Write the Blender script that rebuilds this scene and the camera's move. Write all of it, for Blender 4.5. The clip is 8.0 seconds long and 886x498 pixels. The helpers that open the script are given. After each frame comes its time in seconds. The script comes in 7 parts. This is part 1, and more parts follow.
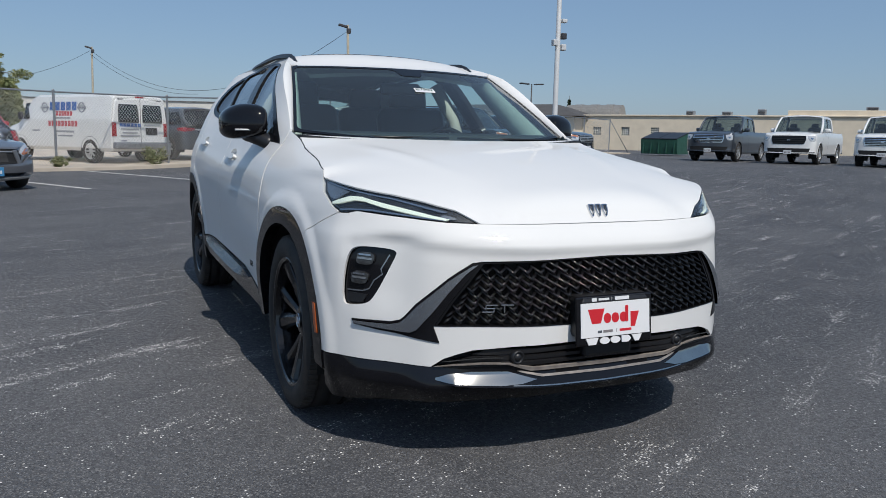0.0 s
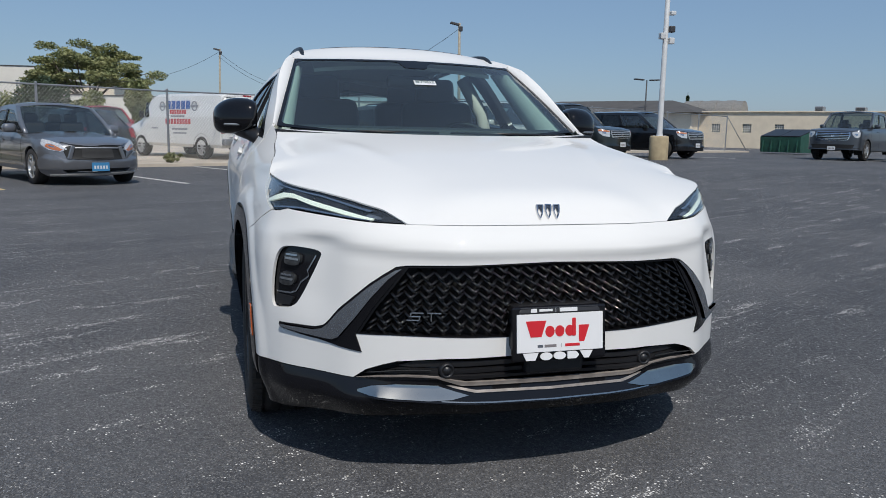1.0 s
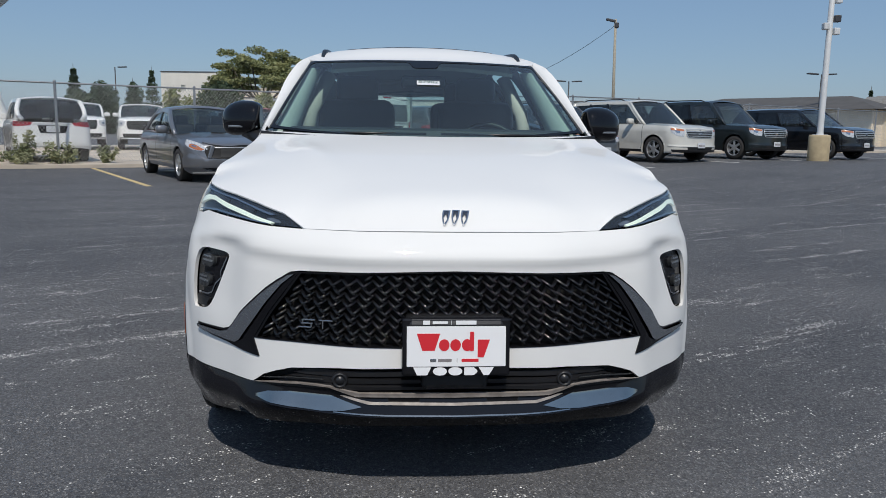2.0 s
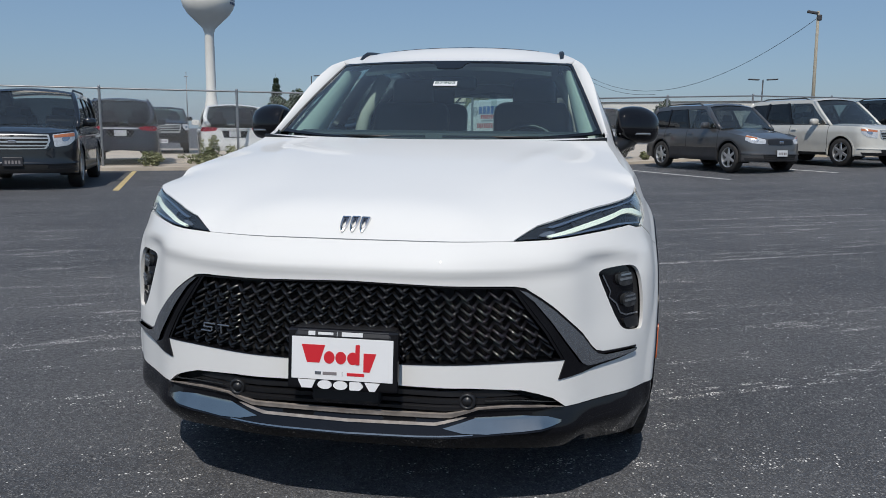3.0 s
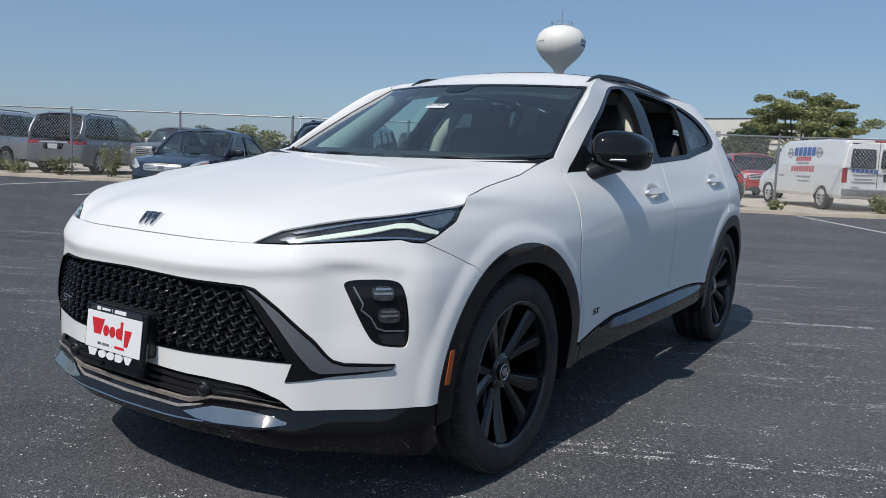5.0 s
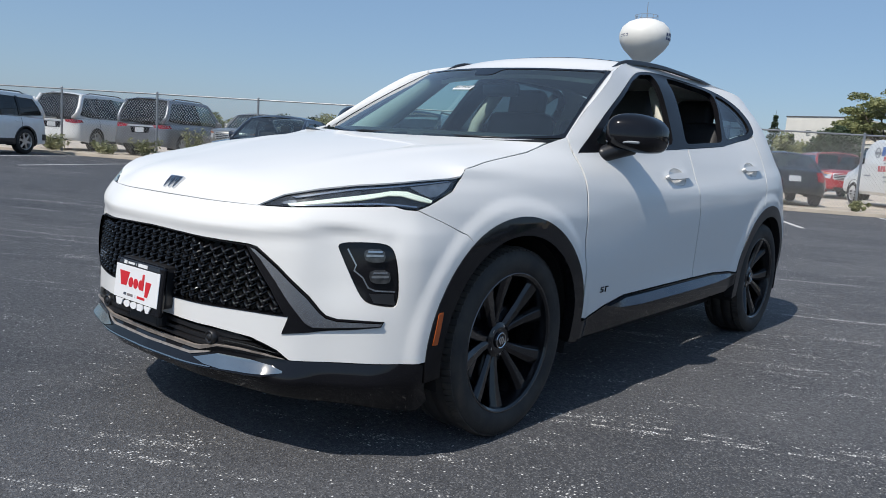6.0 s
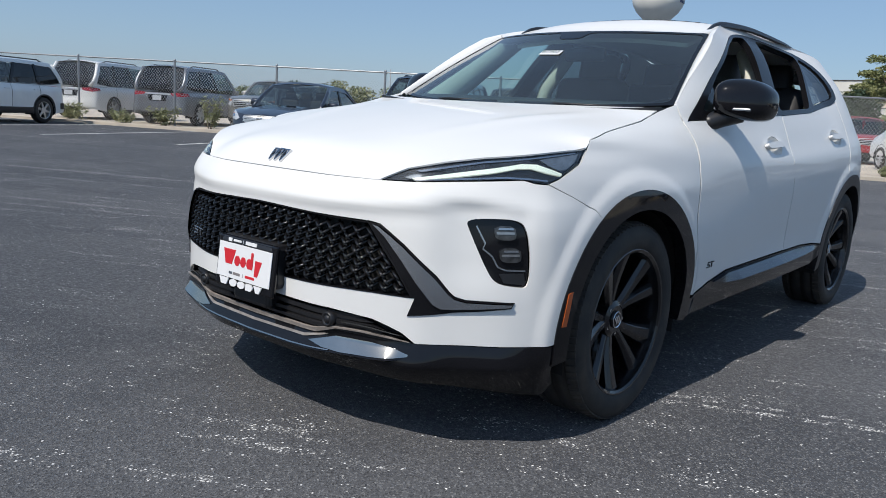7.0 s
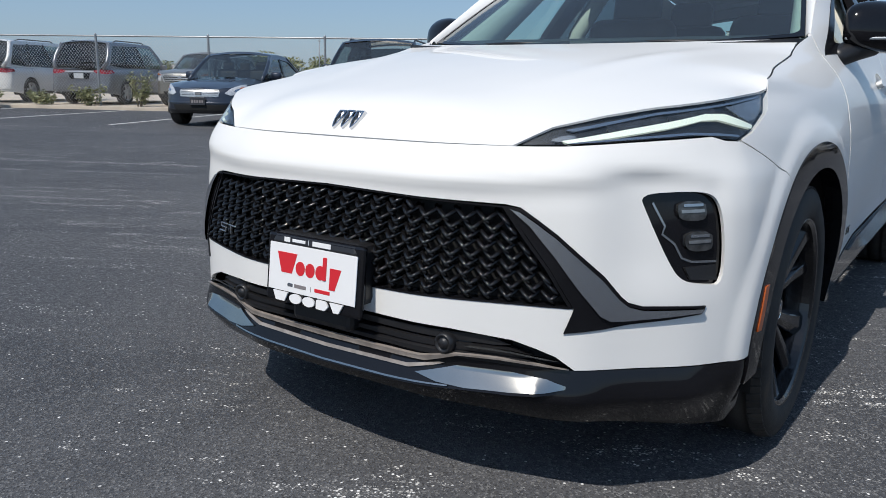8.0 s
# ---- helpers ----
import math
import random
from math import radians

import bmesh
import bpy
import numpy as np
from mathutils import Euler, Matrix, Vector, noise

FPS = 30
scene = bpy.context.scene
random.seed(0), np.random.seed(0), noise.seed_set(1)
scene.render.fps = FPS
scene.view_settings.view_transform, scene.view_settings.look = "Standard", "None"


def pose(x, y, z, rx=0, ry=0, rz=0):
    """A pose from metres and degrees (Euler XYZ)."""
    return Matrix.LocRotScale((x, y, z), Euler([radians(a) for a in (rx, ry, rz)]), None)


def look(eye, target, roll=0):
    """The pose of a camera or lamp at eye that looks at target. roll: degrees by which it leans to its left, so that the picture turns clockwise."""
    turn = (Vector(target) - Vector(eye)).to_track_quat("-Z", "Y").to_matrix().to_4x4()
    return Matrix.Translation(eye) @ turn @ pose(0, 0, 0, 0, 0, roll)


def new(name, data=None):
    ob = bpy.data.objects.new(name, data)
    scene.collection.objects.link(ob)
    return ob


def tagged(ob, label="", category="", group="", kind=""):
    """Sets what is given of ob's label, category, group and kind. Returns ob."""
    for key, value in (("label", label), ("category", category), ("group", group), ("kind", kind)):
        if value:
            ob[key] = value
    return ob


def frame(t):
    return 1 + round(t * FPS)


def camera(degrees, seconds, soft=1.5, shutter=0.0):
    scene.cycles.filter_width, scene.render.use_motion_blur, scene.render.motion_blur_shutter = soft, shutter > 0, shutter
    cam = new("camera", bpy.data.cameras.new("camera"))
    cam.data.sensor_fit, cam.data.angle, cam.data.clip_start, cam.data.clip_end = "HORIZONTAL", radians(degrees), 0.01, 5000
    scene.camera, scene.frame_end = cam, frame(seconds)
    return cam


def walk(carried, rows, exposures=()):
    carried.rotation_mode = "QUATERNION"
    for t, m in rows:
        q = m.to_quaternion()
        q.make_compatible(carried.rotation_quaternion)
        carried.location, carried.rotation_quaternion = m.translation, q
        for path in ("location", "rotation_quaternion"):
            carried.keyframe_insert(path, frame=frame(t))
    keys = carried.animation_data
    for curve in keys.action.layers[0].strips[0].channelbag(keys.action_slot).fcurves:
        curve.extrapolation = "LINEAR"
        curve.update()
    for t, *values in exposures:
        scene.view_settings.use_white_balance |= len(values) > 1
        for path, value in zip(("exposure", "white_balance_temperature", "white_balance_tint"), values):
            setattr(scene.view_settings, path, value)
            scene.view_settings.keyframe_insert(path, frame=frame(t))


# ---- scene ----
cam = camera(59.9, 8.0, soft=0.9)
PATH = [
    (0, (-1.636, -3.106, 1.129), (-0.805, -1.309, 0.844), 1.2),
    (0.5, (-1.353, -3.164, 1.122), (-0.638, -1.319, 0.832), 1.2),
    (1, (-1.007, -3.125, 1.127), (-0.451, -1.227, 0.83), 1.2),
    (1.5, (-0.617, -3.176, 1.144), (-0.247, -1.234, 0.842), 1.2),
    (1.7, (-0.458, -3.178, 1.146), (-0.17, -1.222, 0.844), 1.1),
    (2.8, (0.431, -3.033, 1.156), (0.218, -1.069, 0.846), 0.7),
    (3, (0.597, -2.99, 1.155), (0.286, -1.038, 0.851), 0.6),
    (3.5, (1.006, -2.848, 1.153), (0.449, -0.949, 0.865), 0.7),
    (4, (1.446, -2.731, 1.138), (0.665, -0.909, 0.873), 1.0),
    (4.5, (1.857, -2.552, 1.122), (0.889, -0.818, 0.879), 1.6),
    (4.7, (1.996, -2.476, 1.125), (0.967, -0.778, 0.888), 2.0),
    (5.8, (2.476, -2.356, 1.077), (1.233, -0.807, 0.831), 3.7),
    (6, (2.486, -2.361, 1.07), (1.226, -0.829, 0.81), 3.9),
    (6.5, (2.376, -2.422, 1.056), (1.094, -0.917, 0.756), 4.1),
    (7, (2.108, -2.493, 1.057), (0.842, -0.984, 0.711), 3.6),
    (7.5, (1.736, -2.491, 1.016), (0.527, -0.945, 0.629), 2.4),
    (8, (1.295, -2.287, 0.979), (0.167, -0.69, 0.556), 1.0),
]
walk(cam, [(t, look(eye, target, roll)) for t, eye, target, roll in PATH], [(0, .05), (3.5, -.03), (4.7, .06), (6, .29), (7.5, .31), (8, .26)])

# ---- sky and sun ----
SUN_EL, SUN_AZ = radians(52), radians(180.5)
world = bpy.data.worlds.new("sky")
scene.world = world
world.use_nodes = True
wn = world.node_tree.nodes
sky = wn.new("ShaderNodeTexSky")
sky.sky_type, sky.sun_disc, sky.sun_elevation, sky.sun_rotation = "NISHITA", False, SUN_EL, SUN_AZ
sky.air_density, sky.dust_density, sky.ozone_density = 1.0, .8, 4.0
wn["Background"].inputs["Strength"].default_value = 0.10
haze = wn.new("ShaderNodeMix")       # even summer haze over the whole sky
haze.data_type = "RGBA"
haze.inputs["Factor"].default_value = 0.55
haze.inputs["B"].default_value = (1.80, 2.92, 4.6, 1)
world.node_tree.links.new(sky.outputs["Color"], haze.inputs["A"])
world.node_tree.links.new(haze.outputs["Result"], wn["Background"].inputs["Color"])
sun = new("sun", bpy.data.lights.new("sun", "SUN"))
sun.data.energy, sun.data.angle, sun.data.color = 3.05, radians(0.53), (1.0, 0.95, 0.88)
sun.matrix_basis = look((-0.1, -12.3, 15.76), (0, 0, 0))
scene.view_settings.exposure = 0.0


# ---- materials ----
def material(name, base, rough=0.5, metal=0.0, coat=0.0, vary=0.08, scale=6.0, bump=0.0, bump_scale=200.0, spec=0.5, base2=None, emit=0.0, per_object=0.0):
    """A surface with broad variation of colour and roughness and fine relief."""
    m = bpy.data.materials.new(name)
    m.use_nodes = True
    nt = m.node_tree
    b = nt.nodes["Principled BSDF"]
    b.inputs["Roughness"].default_value, b.inputs["Metallic"].default_value = rough, metal
    b.inputs["Coat Weight"].default_value, b.inputs["Coat Roughness"].default_value = coat, 0.03
    b.inputs["Specular IOR Level"].default_value = spec
    tc = nt.nodes.new("ShaderNodeTexCoord")
    n = nt.nodes.new("ShaderNodeTexNoise")
    n.inputs["Scale"].default_value, n.inputs["Detail"].default_value = scale, 6
    nt.links.new(tc.outputs["Object"], n.inputs["Vector"])
    mix = nt.nodes.new("ShaderNodeMix")
    mix.data_type = "RGBA"
    lo = [c * (1 - vary) for c in base] if base2 is None else base2
    mix.inputs["A"].default_value, mix.inputs["B"].default_value = (*lo, 1), (*base, 1)
    ramp = nt.nodes.new("ShaderNodeMapRange")
    ramp.inputs["From Min"].default_value, ramp.inputs["From Max"].default_value = 0.35, 0.65
    nt.links.new(n.outputs["Fac"], ramp.inputs["Value"])
    nt.links.new(ramp.outputs["Result"], mix.inputs["Factor"])
    colour = mix.outputs["Result"]
    if per_object:
        info = nt.nodes.new("ShaderNodeObjectInfo")
        hsv = nt.nodes.new("ShaderNodeHueSaturation")
        mr = nt.nodes.new("ShaderNodeMapRange")
        mr.inputs["To Min"].default_value, mr.inputs["To Max"].default_value = 1 - per_object, 1 + per_object
        nt.links.new(info.outputs["Random"], mr.inputs["Value"])
        nt.links.new(mr.outputs["Result"], hsv.inputs["Value"])
        nt.links.new(colour, hsv.inputs["Color"])
        colour = hsv.outputs["Color"]
    nt.links.new(colour, b.inputs["Base Color"])
    if bump:
        f = nt.nodes.new("ShaderNodeTexNoise")
        f.inputs["Scale"].default_value, f.inputs["Detail"].default_value = bump_scale, 4
        nt.links.new(tc.outputs["Object"], f.inputs["Vector"])
        bn = nt.nodes.new("ShaderNodeBump")
        bn.inputs["Strength"].default_value, bn.inputs["Distance"].default_value = bump, 0.01
        nt.links.new(f.outputs["Fac"], bn.inputs["Height"])
        nt.links.new(bn.outputs["Normal"], b.inputs["Normal"])
    if emit:
        b.inputs["Emission Color"].default_value, b.inputs["Emission Strength"].default_value = (*base, 1), emit
    return m


def glass(name, tint, rough=0.0, gloss=1.0, facing=.05, dust=0.0):
    """A thin pane: tinted see-through with a mirror gloss that grows at a grazing angle."""
    m = bpy.data.materials.new(name)
    m.use_nodes = True
    nt = m.node_tree
    nt.nodes.remove(nt.nodes["Principled BSDF"])
    tr, gl, mx, fr = (nt.nodes.new("ShaderNode" + k) for k in ("BsdfTransparent", "BsdfGlossy", "MixShader", "LayerWeight"))
    tr.inputs["Color"].default_value = (*tint, 1)
    gl.inputs["Roughness"].default_value = rough
    gl.inputs["Color"].default_value = (gloss, gloss, gloss, 1)
    fr.inputs["Blend"].default_value = .5
    pw, mr = nt.nodes.new("ShaderNodeMath"), nt.nodes.new("ShaderNodeMapRange")
    pw.operation, pw.inputs[1].default_value = "POWER", 5
    mr.inputs["To Min"].default_value, mr.inputs["To Max"].default_value = facing, 1
    nt.links.new(fr.outputs["Facing"], pw.inputs[0])
    nt.links.new(pw.outputs[0], mr.inputs["Value"])
    nt.links.new(mr.outputs["Result"], mx.inputs["Fac"])
    nt.links.new(tr.outputs["BSDF"], mx.inputs[1])
    nt.links.new(gl.outputs["BSDF"], mx.inputs[2])
    last = mx
    if dust:      # a thin film of dust, its pale colour also standing in for sky sheen
        df, last = nt.nodes.new("ShaderNodeBsdfDiffuse"), nt.nodes.new("ShaderNodeMixShader")
        df.inputs["Color"].default_value = (.55, .58, .58, 1)
        nz, mr = nt.nodes.new("ShaderNodeTexNoise"), nt.nodes.new("ShaderNodeMapRange")
        nz.inputs["Scale"].default_value, nz.inputs["Detail"].default_value = 2.5, 5
        mr.inputs["To Min"].default_value, mr.inputs["To Max"].default_value = dust * .6, dust * 1.4
        nt.links.new(nz.outputs["Fac"], mr.inputs["Value"])
        nt.links.new(mr.outputs["Result"], last.inputs["Fac"])
        nt.links.new(mx.outputs["Shader"], last.inputs[1])
        nt.links.new(df.outputs["BSDF"], last.inputs[2])
    nt.links.new(last.outputs["Shader"], nt.nodes["Material Output"].inputs["Surface"])
    return m


WHITE = material("white_pearl_paint", (.790, .783, .760), .55, coat=.45, vary=.015, scale=3, spec=.25)
GLOSS_BLACK = material("gloss_black_plastic", (.008, .008, .010), .07, vary=.3, spec=.42)
TRIM_BLACK = material("black_window_trim", (.010, .010, .012), .22, vary=.3, spec=.18)
GRILLE_BLACK = material("polished_black_plastic", (.006, .006, .007), .16, vary=.2, spec=.45)
SATIN_BLACK = material("satin_black_plastic", (.018, .018, .020), .38, vary=.3, bump=.05, bump_scale=300)
DARK = material("dark_inner_plastic", (.010, .010, .010), .7, vary=.3)
SMOKE = material("smoked_grey_metal", (.47, .49, .52), .15, metal=.9, vary=.06)
CHROME = material("bright_chrome", (.72, .73, .75), .08, metal=1.0, vary=.03)
RUBBER = material("tyre_rubber", (.022, .021, .021), .72, vary=.35, scale=14, bump=.15, bump_scale=120, base2=(.042, .037, .032))
RUBBER_DUSTY = material("dusty_tread_rubber", (.060, .050, .041), .8, vary=.35, scale=20, bump=.15, bump_scale=120, base2=(.030, .027, .025))
RIM_BLACK = material("gloss_black_alloy", (.007, .007, .009), .20, metal=.1, coat=.5, vary=.2)
RIM_LINE = material("polished_rim_line", (.16, .16, .17), .16, metal=1.0, vary=.1)
SILL_SMOKE = material("smoked_sill_metal", (.11, .12, .135), .22, metal=.9, vary=.1)
STEEL = material("machined_steel", (.42, .42, .43), .3, metal=1.0, vary=.1)
AMBER = material("amber_plastic", (.42, .09, .02), .2, coat=.6, vary=.1)
LAMP_LIT = material("lit_light_guide", (.84, .92, .78), .15, vary=.02, emit=.22)
LAMP_CLEAR = material("clear_lamp_reflector", (.38, .40, .42), .18, metal=.7, vary=.3, scale=40)
PLATE_WHITE = material("plate_white", (.80, .80, .80), .35, vary=.02)
PLATE_RED = material("plate_red_ink", (.62, .02, .03), .4, vary=.05)
INK_GREY = material("grey_ink", (.22, .20, .20), .5, vary=.1)
LAMP_BOWL = material("smoked_lamp_bowl", (.035, .038, .042), .22, metal=.2, vary=.3, scale=30)
POD_LENS = material("dark_lamp_lens", (.10, .105, .11), .12, metal=.5, vary=.5, scale=60)
DASH = material("black_dash_plastic", (.045, .045, .048), .6, vary=.2)
CREAM = material("light_interior_trim", (.66, .64, .57), .7, vary=.06)
SEAT = material("black_seat_leather", (.040, .040, .043), .5, vary=.25, bump=.1, bump_scale=80)
WINDSHIELD = glass("green_tinted_windshield", (.64, .82, .80), facing=.11, dust=.022)
SIDE_GLASS = glass("tinted_side_glass", (.76, .84, .82), facing=.07, dust=.012)
PRIVACY = glass("dark_privacy_glass", (.14, .17, .19), facing=.085, dust=.015)
LAMP_GLASS = glass("clear_lamp_lens", (.90, .92, .93))


# ---- mesh helpers ----
from mathutils.geometry import delaunay_2d_cdt


def mesh_of(name, verts, faces, normals=None, smooth=True):
    me = bpy.data.meshes.new(name)
    me.from_pydata([tuple(map(float, v)) for v in verts], [], [tuple(map(int, f)) for f in faces])
    if smooth:
        me.polygons.foreach_set("use_smooth", [True] * len(me.polygons))
    if normals is not None:
        me.normals_split_custom_set_from_vertices([tuple(map(float, n)) for n in normals])
    me.update()
    return me


def part(name, data, mat, parent, label="", smooth=None):
    """Links a bmesh or mesh as one object under a thing or a part."""
    if isinstance(data, bmesh.types.BMesh):
        bm, data = data, bpy.data.meshes.new(name)
        if smooth is not None:
            for f in bm.faces:
                f.smooth = smooth
        bm.to_mesh(data)
        bm.free()
    if mat is not None and not data.materials:
        data.materials.append(mat)
    ob = new(name, data)
    ob.parent = parent
    if label:
        ob["label"] = label
    return ob


def thing(name, label, category, group="", m=None, kind=""):
    ob = tagged(new(name), label, category, group, kind)
    if m is not None:
        ob.matrix_basis = m
    return ob


def dense(loop, step):
    out = []
    n = len(loop)
    for i in range(n):
        a, b = np.array(loop[i], float), np.array(loop[(i + 1) % n], float)
        k = max(1, int(math.ceil(np.linalg.norm(b - a) / step)))
        out += [a + (b - a) * j / k for j in range(k)]
    return np.array(out)


def smooth_loop(loop, sharp=(), rounds=2):
    """Rounds a loop by cutting its corners, all but those named."""
    pts = [(np.array(p, float), i in sharp) for i, p in enumerate(loop)]
    for _ in range(rounds):
        res = []
        for i, (p, keep) in enumerate(pts):
            a, b = pts[i - 1][0], pts[(i + 1) % len(pts)][0]
            if keep:
                res.append((p, True))
            else:
                res += [(p * .75 + a * .25, False), (p * .75 + b * .25, False)]
        pts = res
    return [tuple(p) for p, _ in pts]


def fillet(loop, r, n=4):
    """Rounds every corner of a loop to about the radius r."""
    out = []
    for i, p in enumerate(loop):
        p, a, b = (np.array(q, float) for q in (p, loop[i - 1], loop[(i + 1) % len(loop)]))
        da, db = np.linalg.norm(a - p), np.linalg.norm(b - p)
        pa, pb = p + (a - p) * min(.45, r / da), p + (b - p) * min(.45, r / db)
        for k in range(n + 1):
            t = k / n
            out.append(tuple(pa * (1 - t) ** 2 + p * 2 * t * (1 - t) + pb * t * t))
    return out


def inside(pts, loop):
    x, y = pts[:, 0], pts[:, 1]
    c = np.zeros(len(pts), bool)
    n = len(loop)
    for i in range(n):
        (x1, y1), (x2, y2) = loop[i], loop[i - 1]
        if y1 != y2:
            c ^= ((y1 > y) != (y2 > y)) & (x < (x2 - x1) * (y - y1) / (y2 - y1) + x1)
    return c


def cut_sheet(outer, holes, step):
    """A plane area with holes as triangles: points, triangles and the loops of its rims."""
    loops = [dense(l, step) for l in (outer, *holes)]
    allb = np.concatenate(loops)
    lo, hi = loops[0].min(0), loops[0].max(0)
    gx, gy = np.meshgrid(np.arange(lo[0], hi[0], step), np.arange(lo[1], hi[1], step * .866), indexing="ij")
    gx = gx + (np.arange(gx.shape[1]) % 2) * step * .5
    g = np.stack([gx.ravel(), gy.ravel()], -1)
    g = g[inside(g, loops[0])]
    for h in loops[1:]:
        g = g[~inside(g, h)]
    if len(g):
        keep = np.ones(len(g), bool)
        for c in range(0, len(g), 2000):
            d = np.hypot(*(g[c:c + 2000, None] - allb[None]).transpose(2, 0, 1))
            keep[c:c + 2000] = d.min(1) > step * .5
        g = g[keep]
    pts = np.concatenate([allb, g])
    edges, k, rims = [], 0, []
    for l in loops:
        n = len(l)
        edges += [(k + i, k + (i + 1) % n) for i in range(n)]
        rims.append(list(range(k, k + n)))
        k += n
    v, _, f, orig, _, _ = delaunay_2d_cdt([Vector(p) for p in pts], edges, [], 0, 1e-6)
    v = np.array([tuple(p) for p in v])
    back = {}
    for i, o in enumerate(orig):
        for q in o:
            back[q] = i
    f = np.array(f)
    c = v[f].mean(1)
    ok = inside(c, loops[0])
    for h in loops[1:]:
        ok &= ~inside(c, h)
    f = f[ok]
    a = v[f]
    area = (a[:, 1, 0] - a[:, 0, 0]) * (a[:, 2, 1] - a[:, 0, 1]) - (a[:, 1, 1] - a[:, 0, 1]) * (a[:, 2, 0] - a[:, 0, 0])
    f[area < 0] = f[area < 0][:, ::-1]
    return v, f, [[back[i] for i in r] for r in rims]


def normals_of(fn, uv, e=.004):
    du = fn(uv[:, 0] + e, uv[:, 1]) - fn(uv[:, 0] - e, uv[:, 1])
    dv = fn(uv[:, 0], uv[:, 1] + e) - fn(uv[:, 0], uv[:, 1] - e)
    n = np.cross(du, dv)
    return n / np.maximum(np.linalg.norm(n, axis=1, keepdims=True), 1e-9)


def panel(name, fn, outer, holes=(), step=.03, side=1, depth=.012, custom=True):
    """A panel laid on the surface fn(u, v): cut to its outline, with turned-in rims of that depth."""
    uv, f, rims = cut_sheet(outer, holes, step)
    p = fn(uv[:, 0], uv[:, 1])
    n = normals_of(fn, uv)
    verts, faces, norms = [p], [f], [n]
    k = len(p)
    if depth:
        for r in rims:
            a, na = p[r], n[r]
            t = np.roll(a, -1, 0) - np.roll(a, 1, 0)
            side_n = np.cross(t, na)
            side_n /= np.maximum(np.linalg.norm(side_n, axis=1, keepdims=True), 1e-9)
            m = len(r)
            loop2 = uv[r]
            s = np.sum(loop2[:, 0] * np.roll(loop2[:, 1], -1) - loop2[:, 1] * np.roll(loop2[:, 0], -1))
            if (s < 0) == (r is rims[0]):
                side_n = -side_n
            verts += [a, a - na * depth]
            norms += [side_n, side_n]
            i = np.arange(m)
            q = np.stack([k + i, k + (i + 1) % m, k + m + (i + 1) % m, k + m + i], -1)
            cr = np.cross(a[1] - a[0], -na[0])
            if np.dot(cr, side_n[0]) < 0:
                q = q[:, ::-1]
            faces.append(q)
            k += 2 * m
    verts, norms = np.concatenate(verts), np.concatenate(norms)
    faces = [tuple(q) for fs in faces for q in fs]
    if side < 0:
        verts, norms = verts * (-1, 1, 1), norms * (-1, 1, 1)
        faces = [q[::-1] for q in faces]
    return mesh_of(name, verts, faces, norms if custom else None)


def ribbon(name, fn, line, width=.006, side=1, step=.03):
    """A narrow strip along a line on the surface fn(u, v)."""
    pts = []
    for a, b in zip(line[:-1], line[1:]):
        a, b = np.array(a, float), np.array(b, float)
        k = max(1, int(np.linalg.norm(b - a) / step))
        pts += [a + (b - a) * j / k for j in range(k)]
    pts.append(np.array(line[-1], float))
    pts = np.array(pts)
    t = np.gradient(pts, axis=0)
    t /= np.linalg.norm(t, axis=1, keepdims=True)
    nrm = np.stack([-t[:, 1], t[:, 0]], -1) * width / 2
    a, b = pts + nrm, pts - nrm
    va, vb = fn(a[:, 0], a[:, 1]), fn(b[:, 0], b[:, 1])
    n = len(pts)
    faces = [(i, i + 1, n + i + 1, n + i) for i in range(n - 1)]
    verts = np.concatenate([va, vb]) * (side, 1, 1)
    return mesh_of(name, verts, faces)


def arc(cx, cy, r, a0, a1, n=24):
    return [(cx + r * math.cos(radians(a0 + (a1 - a0) * i / n)), cy + r * math.sin(radians(a0 + (a1 - a0) * i / n))) for i in range(n + 1)]


def lathe(bm, profile, n=48, axis="x", m=Matrix()):
    """Turns a profile of (radius, along) about an axis."""
    rings = []
    for r, a in profile:
        ring = []
        for i in range(n):
            c, s = math.cos(2 * math.pi * i / n) * r, math.sin(2 * math.pi * i / n) * r
            p = {"x": (a, c, s), "y": (s, a, c), "z": (c, s, a)}[axis]
            ring.append(bm.verts.new(m @ Vector(p)))
        rings.append(ring)
    for a, b in zip(rings[:-1], rings[1:]):
        for i in range(n):
            bm.faces.new((a[i], a[(i + 1) % n], b[(i + 1) % n], b[i]))
    return rings


def box(bm, size, m=Matrix(), bevel=0.0, segments=2, taper=1.0):
    """A box with rounded edges; taper narrows its top."""
    r = bmesh.ops.create_cube(bm, size=1.0)
    vs = r["verts"]
    for v in vs:
        k = taper if v.co.z > 0 else 1.0
        v.co = Vector((v.co.x * size[0] * k, v.co.y * size[1] * k, v.co.z * size[2]))
    if bevel:
        es = list({e for v in vs for e in v.link_edges})
        g = bmesh.ops.bevel(bm, geom=vs + es, offset=bevel, segments=segments, affect="EDGES", profile=.5)
        vs = list({v for f in g["faces"] for v in f.verts} | {v for v in vs if v.is_valid})
    bmesh.ops.transform(bm, matrix=m, verts=vs)
    return vs


def rod(bm, a, b, r, n=8, r2=None):
    """A round bar from a to b."""
    a, b = Vector(a), Vector(b)
    q = (b - a).to_track_quat("Z", "Y").to_matrix().to_4x4()
    m = Matrix.Translation(a) @ q
    rings = lathe(bm, [(r, 0), (r if r2 is None else r2, (b - a).length)], n, "z", m)
    bm.faces.new(rings[0][::-1])
    bm.faces.new(rings[1])


def boxmesh(size, m=Matrix(), bevel=0.0, **k):
    bm = bmesh.new()
    box(bm, size, m, bevel, **k)
    return bm


